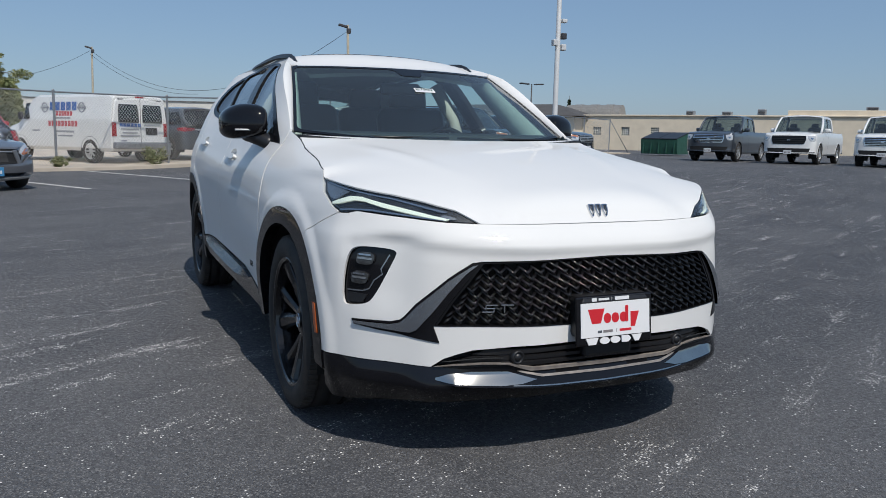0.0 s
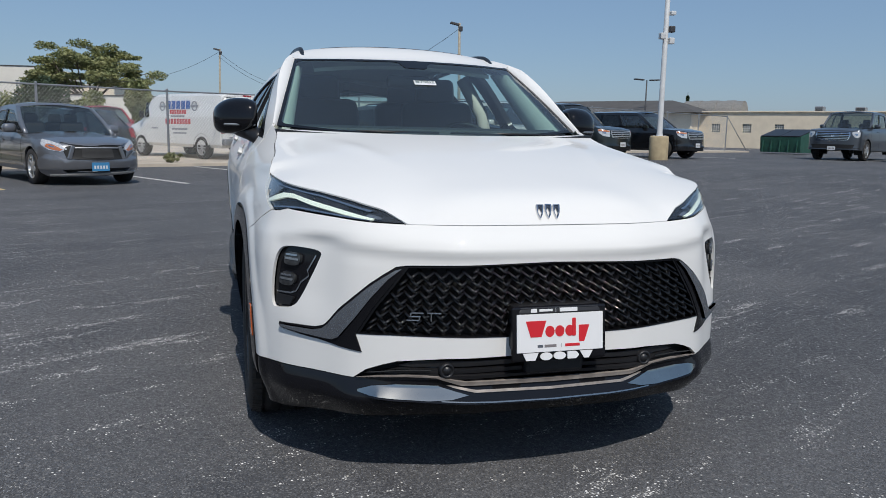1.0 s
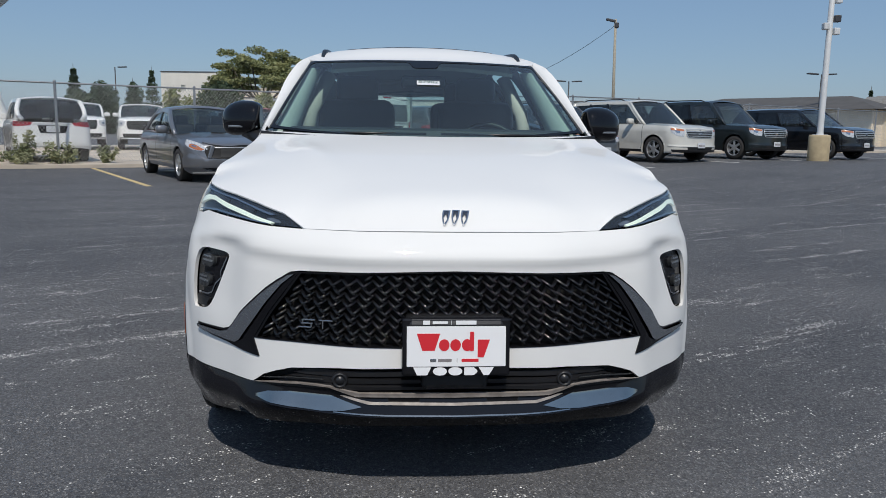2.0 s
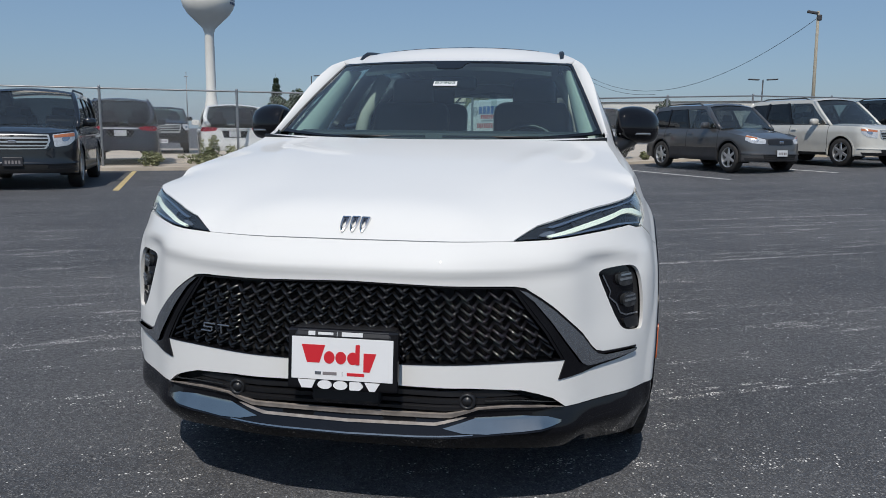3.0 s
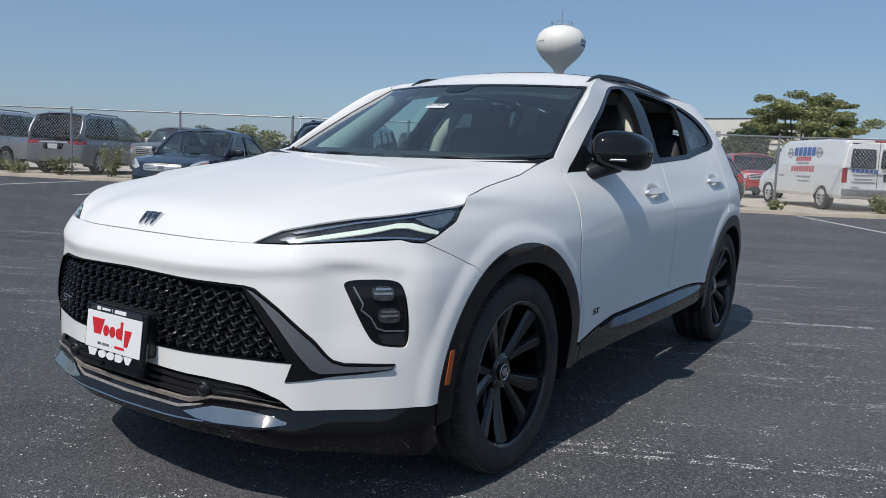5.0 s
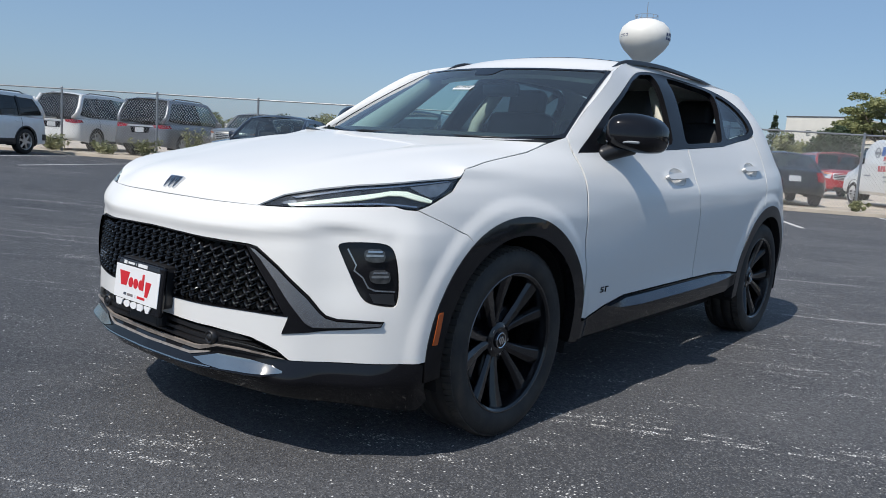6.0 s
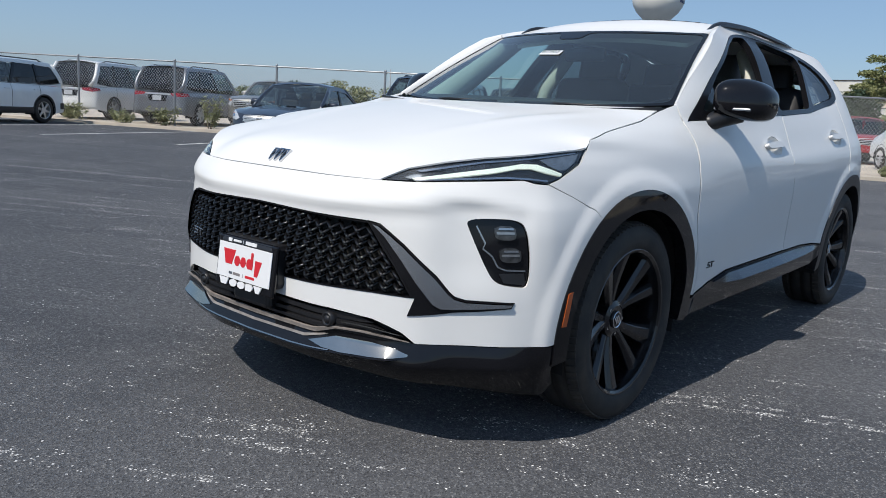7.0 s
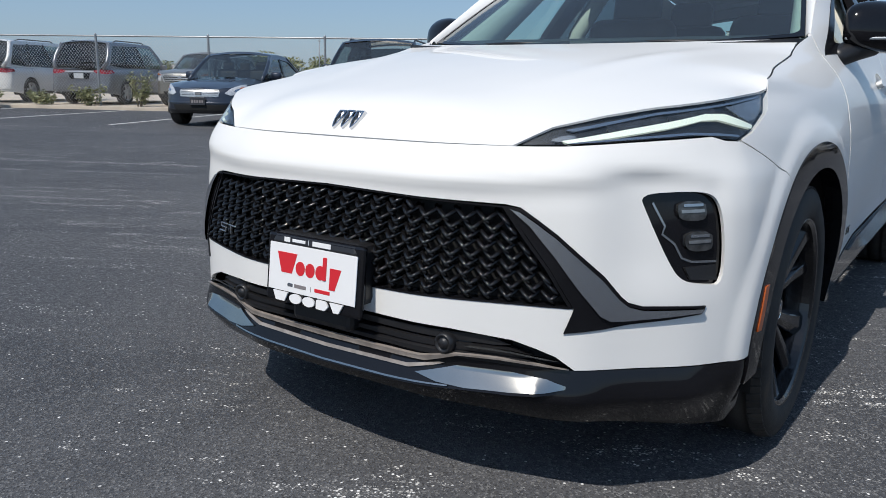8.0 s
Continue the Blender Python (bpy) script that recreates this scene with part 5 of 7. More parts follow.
fence = thing("chain_link_fence", "tall galvanised chain-link fence with round posts", "fence", m=Matrix())
FV, FH = 20.35, 2.12
post_bm = bmesh.new()
rod(post_bm, (0, 0, -.1), (0, 0, FH + .03), .036, 10)
lathe(post_bm, [(.042, FH + .02), (.040, FH + .05), (.02, FH + .075), (.001, FH + .08)], 10, "z")
post_me = bpy.data.meshes.new("post")
post_bm.to_mesh(post_me)
post_bm.free()
post_me.materials.append(GALV)
posts = [.79 + 3.636 * k for k in range(-16, 13)]
for u in posts:
    ob = part("post", post_me, None, fence)
    ob.matrix_basis = spot(u, FV, 0, .09)
bm = bmesh.new()
tops = []
for u in posts:
    p = E_DIR * u + N_DIR * FV
    tops.append((p.x, p.y, ground_z(p.x, p.y) + .09 + FH))
tube(bm, tops, .024, 8)
p = E_DIR * (posts[-1] + 3.1) + N_DIR * FV
tube(bm, [tops[-1], (p.x, p.y, ground_z(p.x, p.y) + .05)], .024, 8)      # the sloping end brace
part("top_rail", bm, GALV, fence, "", True)
wire_v, wire_f = [], []


def thin(a, b, r):
    """A thin three-sided wire."""
    k = len(wire_v)
    d = Vector(b) - Vector(a)
    s1 = d.cross(Vector(N_DIR)).normalized() * r
    s2 = Vector(N_DIR) * r
    for p in (a, b):
        p = Vector(p)
        wire_v.extend([tuple(p + s1), tuple(p - s1 * .5 + s2 * .87), tuple(p - s1 * .5 - s2 * .87)])
    wire_f.extend([(k, k + 1, k + 4, k + 3), (k + 1, k + 2, k + 5, k + 4), (k + 2, k, k + 3, k + 5)])


pitch, hgt = .098, FH - .06
for sgn in (1, -1):
    u = posts[0] - hgt
    while u < posts[-1] + hgt:
        a, b = u, u + sgn * hgt * .82
        za, zb = .05, hgt + .04
        lo, hi = posts[0], posts[-1]
        if lo < a < hi or lo < b < hi:
            ca, cb = min(max(a, lo), hi), min(max(b, lo), hi)
            if abs(b - a) > 1e-6:
                z0 = za + (zb - za) * (ca - a) / (b - a)
                z1 = za + (zb - za) * (cb - a) / (b - a)
                pa, pb = E_DIR * ca + N_DIR * FV, E_DIR * cb + N_DIR * FV
                thin((pa.x, pa.y, ground_z(pa.x, pa.y) + .09 + z0), (pb.x, pb.y, ground_z(pb.x, pb.y) + .09 + z1), .0030)
        u += pitch
net = part("wire_net", mesh_of("wire_net", wire_v, wire_f, smooth=False), WIRE, fence, "woven diamond wire")
net["kind"] = "stuff"


# ---- parked vehicles ----
def paint(name, col, metal=.3, rough=.3):
    return material(name, col, rough, metal=metal, coat=.9, vary=.06, scale=4)


P_GREY = paint("steel_grey_paint", (.21, .215, .23), .55)
P_BLACK = paint("black_paint", (.012, .013, .016), .2, .2)
P_NAVY = paint("dark_blue_grey_paint", (.022, .028, .044), .25)
P_WHITE = paint("plain_white_paint", (.82, .82, .80), 0)
P_CREAM = paint("cream_white_paint", (.66, .64, .58), .1)
P_TAUPE = paint("grey_taupe_paint", (.115, .112, .112), .5)
P_TAUPE_LOW = material("dark_grey_cladding", (.035, .035, .038), .45, vary=.2)
P_GREEN = paint("dark_green_black_paint", (.016, .021, .021), .3)
P_SLATE = paint("slate_grey_paint", (.085, .095, .11), .6)
P_RED = paint("red_paint", (.36, .02, .025), .2)
P_SILVER = paint("beige_silver_paint", (.30, .29, .26), .6)
V_GLASS = material("dark_car_glass", (.012, .015, .017), .05, coat=.5, vary=.4, scale=2, spec=.8)
V_LAMP = material("car_headlamp", (.70, .71, .72), .15, metal=.25, vary=.3, scale=30, coat=1)
V_TAIL = material("car_tail_lamp", (.35, .012, .02), .12, coat=.8, vary=.2, scale=20)
V_RIM = material("silver_alloy", (.62, .62, .62), .3, metal=.7, vary=.15, scale=20)
V_PLATE = material("blank_plate", (.62, .64, .66), .4, vary=.1)
V_BLUE = material("blue_plate", (.05, .22, .42), .4, vary=.1)
_wheels = {}


def wheel_meshes(r, w, spokes):
    key = (r, w, spokes)
    if key not in _wheels:
        bm = bmesh.new()
        ri = r * .68
        lathe(bm, [(ri, -w / 2), (r * .95, -w / 2), (r, -w / 2 + .03), (r, w / 2 - .03), (r * .95, w / 2), (ri, w / 2 - .005)], 28)
        t = bpy.data.meshes.new("tyre")
        for f in bm.faces:
            f.smooth = True
        bm.to_mesh(t)
        bm.free()
        bm = bmesh.new()
        lathe(bm, [(ri, w / 2 - .005), (ri * .95, w / 2 - .01), (ri * .90, w / 2 - .05), (ri * .85, 0)], 28)
        lathe(bm, [(.001, w / 2 - .02), (.05, w / 2 - .025), (.06, w / 2 - .06)], 16)
        d = bpy.data.meshes.new("rim")
        bm.to_mesh(d)
        bm.free()
        bm = bmesh.new()
        lathe(bm, [(.001, -.02), (ri * .86, -.02)], 24)
        k = bpy.data.meshes.new("wheel_back")
        bm.to_mesh(k)
        bm.free()
        bm = bmesh.new()
        box(bm, (.03, ri * .34 if spokes < 7 else ri * .24, ri * .92), pose(w / 2 - .035, 0, ri * .47), .008, 1, taper=.75)
        sp = bpy.data.meshes.new("spoke")
        bm.to_mesh(sp)
        bm.free()
        for me, mt in ((t, RUBBER), (d, V_RIM), (k, DARK), (sp, V_RIM)):
            me.materials.append(mt)
        _wheels[key] = (t, d, k, sp)
    return _wheels[key]


def car_plan(L, W, front=(.75, 2.7), rear=(.45, 3.6)):
    """The plan outline of a parked vehicle, nose middle to tail middle: places, points and normals."""
    w, pts = W / 2, []
    for t in np.linspace(0, math.pi / 2, 60):
        pts.append((w * math.sin(t) ** (2 / front[1]), -L / 2 + front[0] * (1 - max(0, math.cos(t)) ** (2 / front[1]))))
    for t in np.linspace(math.pi / 2, math.pi, 60):
        pts.append((w * max(0, math.sin(t)) ** (2 / rear[1]), L / 2 - rear[0] * (1 - abs(math.cos(t)) ** (2 / rear[1]))))
    p = np.array(pts)
    s = np.concatenate([[0], np.cumsum(np.hypot(*np.diff(p, axis=0).T))])
    ss = np.linspace(0, s[-1], 600)
    x, y = np.interp(ss, s, p[:, 0]), np.interp(ss, s, p[:, 1])
    nx, ny = np.gradient(y, ss), -np.gradient(x, ss)
    k = np.hanning(31) / np.hanning(31).sum()
    nx, ny = np.convolve(np.pad(nx, 15, "edge"), k, "valid"), np.convolve(np.pad(ny, 15, "edge"), k, "valid")
    nx[0] = nx[-1] = 0
    n = np.hypot(nx, ny)
    return ss, x, y, nx / n, ny / n


V_PANE = glass("parked_car_glass", (.48, .56, .56), facing=.10, dust=.020)
V_CHROME = material("bright_grille_chrome", (.62, .62, .60), .28, metal=.7, vary=.1)
V_DARK_PLATE = material("dark_plate", (.03, .03, .035), .4, vary=.3)
V_DARK_PANE = glass("parked_privacy_glass", (.08, .09, .10), facing=.06, dust=.010)
V_SEAT = material("grey_cloth_seat", (.032, .032, .032), .8, vary=.2)
ORANGE = material("amber_corner_lens", (.50, .17, .07), .15, coat=.8, vary=.2, scale=30)


def vehicle(name, label, category, m, size, col, cab, belt, nose, face, tail_z=None, bed=None, low=None, r=.36, rails=False, windows=2, lamp_amber=None,
            chrome=V_CHROME, low_z=.24, tail=None, plan=((.75, 2.7), (.45, 3.6)), group="parked vehicles", spokes=6, lean=.2, scale=1.05, bare_nose=False, plate=None, hubs=(.185, .80), clad=.36):
    """A parked vehicle, nose towards -y. cab: windshield foot, roof front, roof rear and rear foot as shares of the length.
    face: grille (half width, bottom, top, bars), intake (half width, bottom, top) and the outline of one headlight."""
    L, W, H = size
    v = thing(name, label, category, group, m @ Matrix.Diagonal((scale, scale, scale, 1)))
    w, tail_z = W / 2, tail_z or belt
    yy = lambda f: -L / 2 + f * L
    c0, c1, c2, c3 = cab
    ss, px, py, nx, ny = car_plan(L, W, *plan)
    smax = float(ss[-1])
    flank = (px > w * .97)
    s_at = lambda y: float(np.interp(y, py, ss))
    back = bed or max(c3, c0 + .3)
    deck = pchip([-.5, 0, .03, .08, c0, c0 + .04, back, .97, 1, 1.5], [nose[0] - .02, nose[0], nose[0] + .025, nose[0] + .06, nose[1], belt, tail_z, tail_z - .01, tail_z - .05, tail_z - .05])
    side_p = pchip([.1, .22, .33, .5, belt * .62, belt - .20, belt - .06, belt, 2], [.10, .06, .012, .012, .002, .006, .040, .070, .3])
    nose_p = pchip([.1, .20, .32, .46, .50, nose[0] - .20, nose[0] - .06, nose[0], nose[0] + .1, 2], [.16, .09, .02, 0, .018, .034, .06, .10, .22, .5])
    tail_p = pchip([.1, .25, .40, .60, .64, tail_z - .2, tail_z, 2], [.12, .05, .0, .0, .035, .05, .10, .5])

    def vskin(s, z, out=0.0):
        s, z = np.asarray(s, float), np.asarray(z, float)
        a, side = np.abs(s), np.where(s < 0, -1, 1)
        x, y = np.interp(a, ss, px), np.interp(a, ss, py)
        ax, ay = np.interp(a, ss, nx), np.interp(a, ss, ny)
        f = np.clip(-ay, 0, 1) ** 1.3
        b = np.clip(ay, 0, 1) ** 1.3
        off = side_p(z) * (1 - f - b) + nose_p(z) * f + tail_p(z) * b - out
        return np.stack([(x - ax * off) * side, y - ay * off, z + 0 * s], -1)

    at = lambda out: (lambda s, z: vskin(s, z, out))
    tops = np.linspace(0, smax, 120)
    top_z = deck((np.interp(tops, ss, py) + L / 2) / L)
    hub_s = [s_at(yy(f)) for f in hubs]
    ra = r * 1.15
    bottom = [(0, low_z + .03), (.6, low_z + .02)]
    for h in hub_s:
        a = math.degrees(math.asin((r - low_z) / ra))
        bottom += arc(h, r, ra, 180 + a, -a, 26)
    bottom += [(smax - .6, low_z + .10), (smax, low_z + .12)]
    loop = bottom + [(float(a), float(b)) for a, b in zip(tops[::-1], top_z[::-1])]
    gw, g0, g1, gn = face["grille"]
    iw, i0, i1 = face["intake"]
    for s in (1, -1):
        part("body", panel("body", vskin, loop, [], .085, s, depth=.03), col, v)
    e = vskin(tops, top_z)

    def sheet(x, y):
        """The hood and rear deck: crowned between the top edges of the body."""
        x, y = np.asarray(x, float), np.asarray(y, float)
        xe, ze = np.interp(y, e[:, 1], e[:, 0]), np.interp(y, e[:, 1], e[:, 2])
        k = np.clip(1 - (np.abs(x) / np.maximum(xe, .05)) ** 2, 0, 1)
        q = np.clip((y - e[0, 1]) / .5, 0, 1)
        bulge = .012 * np.exp(-((np.abs(x) - .52 * w) / .07) ** 2) * q * (y < 0)
        return np.stack([x, y, ze + (.012 + .045 * q) * k + bulge], -1)

    def deck_part(nm, ya, yb):
        ok = (e[:, 1] > ya) & (e[:, 1] < yb)
        half = [(float(a), float(b)) for a, b in e[ok][:, :2] if a > .001]
        lp = ([(0, float(e[0, 1]))] if ya < -L / 2 else []) + half + ([(0, float(e[-1, 1]))] if yb > L / 2 else [])
        full = lp + [(-a, b) for a, b in lp[::-1] if a > .001]
        return part(nm, panel(nm, sheet, full, [], .10, depth=.01), col, v)
    deck_part("hood", -L, yy(c0) + .12)
    if not bed and c3 < .95:
        deck_part("trunk_lid", yy(c3) - .15, L)
    # cabin
    bot_w, top_w, zb, zr = w - .072, w * (1 - lean), belt - .01, H
    pw = lambda y: np.interp(y, py[60:-60], px[60:-60] / w)

    def side_fn(y, z):
        y, z = np.asarray(y, float), np.asarray(z, float)
        t = (z - zb) / (zr - zb)
        return np.stack([(bot_w + (top_w - bot_w) * t + .03 * np.sin(np.clip(t, 0, 1) * math.pi)) * np.interp(y, py, px / w), y, z], -1)
    prof = [(yy(c0), zb), (yy(c1) - .02, zr - .06), (yy(c1) + .10, zr - .015), (yy((c1 + c2) / 2), zr), (yy(c2) - .15, zr - .02), (yy(c2), zr - .06), (yy(c3), zb)]
    zt, zw = zr - .115, belt + .025
    fy = lambda z: yy(c0) + (z - zb) / (zr - .06 - zb) * (yy(c1) - yy(c0)) + .12
    ry = lambda z: yy(c3) + (z - zb) / (zr - .06 - zb) * (yy(c2) - yy(c3)) - .11
    lerp = lambda t, z: fy(z) + (ry(z) - fy(z)) * t
    cuts = [(0, .46), (.49, .98)] if windows == 2 else [(0, .37), (.395, .70), (.735, .99)]
    zk = zw + (.07 if windows == 3 else .03)
    whole = fillet([(lerp(0, zw), zw), (lerp(.8, zw + .01), zw + .01), (lerp(1, zk), zk), (lerp(1, zt - .02), zt - .02), (lerp(.5, zt + .02), zt + .02), (lerp(0, zt), zt)], .06)
    for s in (1, -1):
        part("cabin_side", panel("cabin_side", side_fn, prof, [whole], .16, s, depth=.03), col, v)
        for (a, b) in cuts[:-1]:
            t = b + .012
            part("pillar", panel("pillar", lambda y, z: side_fn(y, z) + (.001, 0, 0), [(lerp(t, zw) - .05, zw - .01), (lerp(t, zw) + .05, zw - .01), (lerp(t, zt) + .045, zt + .03), (lerp(t, zt) - .045, zt + .03)], [], .2, s, depth=.02), GLOSS_BLACK, v)
        for i, (a, b) in enumerate(cuts):
            q = [(lerp(a, zw) - .02, zw - .02), (lerp(b, zw) + .03, zw - .02 if i < len(cuts) - 1 else zk - .02), (lerp(b, zt) + .03, zt + .02), (lerp(a, zt) - .02, zt + .02)]
            part("side_window", panel("side_window", lambda y, z: side_fn(y, z) - (.016, 0, 0), q, [], .2, s, depth=0), V_DARK_PANE if i and windows == 3 else V_PANE, v, "tinted side window")

    def across(nm, pa, pb, mat, wide=1.0, a=0.0, b=1.0, lift=0.0, sunk=False):
        """A bowed panel across the cabin between two points of its outline."""
        rows, n = [], 13
        for t in np.linspace(a, b, 7):
            y, z = pa[0] + (pb[0] - pa[0]) * t, pa[1] + (pb[1] - pa[1]) * t
            hw = float(side_fn(np.array([y]), np.array([z]))[0, 0]) * wide
            d = Vector((0, pb[0] - pa[0], pb[1] - pa[1])).normalized()
            nr = Vector((0, -d.z, d.y))
            nr = -nr if nr.z < 0 else nr
            for x in np.linspace(-1, 1, n):
                k = .07 * (1 - (x * wide) ** 2) + lift
                rows.append((x * hw, y + nr.y * k, z + nr.z * k))
        fcs = [(i * n + k, i * n + k + 1, i * n + k + n + 1, i * n + k + n) for i in range(6) for k in range(n - 1)]
        return part(nm, mesh_of(nm, rows, fcs), mat, v)
    across("windshield", prof[0], prof[1], V_PANE, .955, 0, .97)
    for s in (1, -1):
        for nm, pa, pb in (("front_pillar", prof[0], prof[1]), ("rear_pillar", prof[5], prof[6])):
            bm = bmesh.new()
            pts = []
            for t in np.linspace(0, 1, 5):
                y, z = pa[0] + (pb[0] - pa[0]) * t, pa[1] + (pb[1] - pa[1]) * t
                pts.append((s * (float(side_fn(np.array([y]), np.array([z]))[0, 0]) - .03), y + .01, z - .005))
            tube(bm, pts, .045 if nm == "front_pillar" or windows == 2 else .06, 8)
            part(nm, bm, col, v, "", True)
    for a, b in zip(prof[1:-2], prof[2:-1]):
        across("roof", a, b, col)
    across("rear_screen", prof[5], prof[6], V_DARK_PANE if windows == 3 else V_PANE, .90, .04, .96)
    part("tub", boxmesh((bot_w * 1.7, (c3 - c0) * L * .86, .10), pose(0, yy((c0 + c3) / 2) + .05, belt - .42), .02), V_SEAT, v)
    part("dashboard", boxmesh((bot_w * 1.75, .5, .30), pose(0, yy(c0) + .42, belt - .16), .08), V_SEAT, v)
    for s in (1, -1):
        for f in ((.36, .70) if not bed else (.5,)):
            bm = bmesh.new()
            yb = yy(c0 + (c3 - c0) * f)
            box(bm, (w * .52, .15, .70), pose(s * w * .42, yb, belt - .12, -12, 0, 0), .06)
            box(bm, (w * .28, .10, .20), pose(s * w * .42, yb + .10, belt + .29), .04)
            part("seat", bm, V_SEAT, v, "", True)
    # wheels in dark arches
    tm, rm, bk, sp = wheel_meshes(r, .22, spokes)
    for f, hs in zip(hubs, hub_s):
        for s in (1, -1):
            bm = bmesh.new()
            lathe(bm, [(ra + .004, w - .02), (ra + .004, w - .35), (.02, w - .36)], 28)
            for q in bm.verts:
                q.co = Vector((q.co.x * s, q.co.y + yy(f), max(q.co.z + r, .24)))
            part("wheel_liner", bm, DARK, v)
            if low is not None or bed or H > 1.7:
                part("arch_trim", panel("arch_trim", at(.006), arc(hs, r, ra + .035, -14, 194, 26) + arc(hs, r, ra - .004, 194, -14, 26), [], .08, s, depth=.02), low or col, v)
            wh = part("wheel", rm, None, v, "bright alloy wheel")
            wh.matrix_basis = pose(s * (w - .125), yy(f), r, 20 * f, 0, 0 if s > 0 else 180)
            part("tyre", tm, None, wh), part("wheel_back", bk, None, wh)
            for k in range(spokes):
                part("spoke", sp, None, wh).matrix_basis = pose(0, 0, 0, 360 * k / spokes, 0, 0)
    # nose
    sym = lambda lp: lp + [(-a, b) for a, b in lp[::-1] if abs(a) > 1e-6]
    if bare_nose:
        n0 = nose[0]
        part("nose_hole", panel("nose_hole", at(.012), sym([(0, n0 - .005), (w * .40, n0), (w * .62, n0 - .03), (w * .66, n0 - .12), (w * .60, .49), (0, .46)]), [], .1, depth=.02), DARK, v, "dark hollow behind the missing grille")
        part("radiator", panel("radiator", at(.020), sym([(0, n0 - .06), (w * .30, n0 - .065), (w * .32, .51), (0, .50)]), [], .1, depth=.02), V_SEAT, v, "bare dusty radiator")
        part("bare_strut", panel("bare_strut", at(.026), sym([(0, n0 - .035), (w * .50, n0 - .040), (w * .50, n0 - .060), (0, n0 - .055)]), [], .1, depth=.02), GALV, v, "bare metal strut")
        part("bare_strut", boxmesh((.03, .03, .20), pose(.02 * w, yy(0) + .06, n0 - .15), .006), GALV, v)
        for sx in (-.50, .50):      # painted stays of the lost grille
            part("nose_stay", boxmesh((.075, .05, .25), pose(sx * w, yy(0) + .085, n0 - .14, 0, -36 * sx, 0), .015), col, v)
        part("torn_bumper", panel("torn_bumper", lambda s, z: vskin(s, np.asarray(z) + .025 * np.asarray(s), .060), sym([(0, .17), (w * 1.0, .19), (w * 1.18, .26), (w * 1.18, .50), (w * .98, .60), (w * .80, .565), (w * .62, .485), (w * .35, .455), (0, .445)]), [sym([(0, .235), (w * .60, .235), (w * .68, .305), (0, .315)])], .07, depth=.04), col, v, "loose bent bumper skin")
        part("split_lip", panel("split_lip", lambda s, z: vskin(s, np.asarray(z) + .03 * np.asarray(s), .075), sym([(0, .185), (w * .95, .195), (w * .95, .225), (0, .215)]), [], .08, depth=.02), V_CHROME, v, "scraped pale bumper lip")
        part("hood_lip", panel("hood_lip", lambda s, z: vskin(s, np.asarray(z) + .010 * np.sin(9 * np.asarray(s)), .030), sym([(0, n0 + .018), (w * .55, n0 + .035), (w * .75, n0 + .05), (w * .55, n0 + .005), (0, n0 - .010)]), [], .06, depth=.03), col, v, "buckled front edge of the hood")
    else:
        gl = fillet(sym([(0, g0), (gw * .88, g0 + .01), (gw, (g0 + g1) / 2 + .02), (gw * .97, g1), (0, g1 + .008)]), .02)
        part("grille_surround", panel("grille_surround", at(.012), gl, [[(a * .95, (b - (g0 + g1) / 2) * .86 + (g0 + g1) / 2) for a, b in gl]], .08, depth=.03), chrome, v)
        gr = part("grille", panel("grille", at(.004), gl, [], .1, depth=.01), DARK, v, "dark grille behind bright bars")
        for k in range(gn):
            zc = g0 + (g1 - g0) * (k + 1) / (gn + 1)
            part("grille_bar", panel("grille_bar", at(.014), sym([(0, zc - .013), (gw * .95, zc - .010), (gw * .95, zc + .010), (0, zc + .013)]), [], .1, depth=.02), chrome, gr)
        part("nose_badge", boxmesh((.13, .03, .07), pose(0, yy(0) + .035, (g0 + g1) / 2), .012), CHROME, v)
    part("air_intake", panel("air_intake", at(.006), fillet(sym([(0, i0), (iw * .9, i0), (iw, i1), (0, i1)]), .03), [], .1, depth=.01), DARK, v)
    if not bare_nose:
        part("bumper_step", panel("bumper_step", at(.016), sym([(0, .455), (w * 1.15, .47), (w * 1.15, .495), (0, .485)]), [], .1, depth=.03), low or col, v)
    part("lower_valance", panel("lower_valance", at(.006), sym([(0, low_z + .02), (w * 1.0, low_z + .02), (w * 1.05, low_z + .10), (0, low_z + .09)]), [], .1, depth=.02), low or SATIN_BLACK, v)
    tag = part("plate", boxmesh((.31, .02, .155), pose(0, yy(0) - (.075 if bare_nose else .018), .345 if bare_nose else .50, -4, 0, 0), .004), plate or V_PLATE, v, "small plate with unreadable marks")
    for k in range(5):      # plain bars for its marks
        part("plate_mark", boxmesh((.032, .004, .058), pose(-.104 + .052 * k, yy(0) - (.086 if bare_nose else .029), .338 if bare_nose else .493, -4, 0, 0), .001, segments=1), INK_GREY if plate is not V_BLUE else V_PLATE, tag)
    part("rear_plate", boxmesh((.31, .02, .155), pose(0, yy(1) - .02, tail_z - .22), .004), V_PLATE, v)
    tl = tail or [(.60, tail_z - .03), (.95, tail_z - .02), (.98, tail_z - .16), (.88, tail_z - .30), (.66, tail_z - .28)]
    for s in (1, -1):
        lamp = part("headlight", panel("headlight", at(.008), fillet(face["lamp"], .03), [], .06, s, depth=.02), V_LAMP, v, "clear headlight")
        lm = np.mean(face["lamp"], 0)
        part("projector", panel("projector", at(.011), fillet([tuple(lm + (np.array(p) - lm) * .34) for p in face["lamp"]], .03), [], .06, s, depth=.006), SMOKE, lamp)
        if lamp_amber:
            part("corner_lens", panel("corner_lens", at(.012), lamp_amber, [], .06, s, depth=.008), ORANGE, lamp, "amber corner lens")
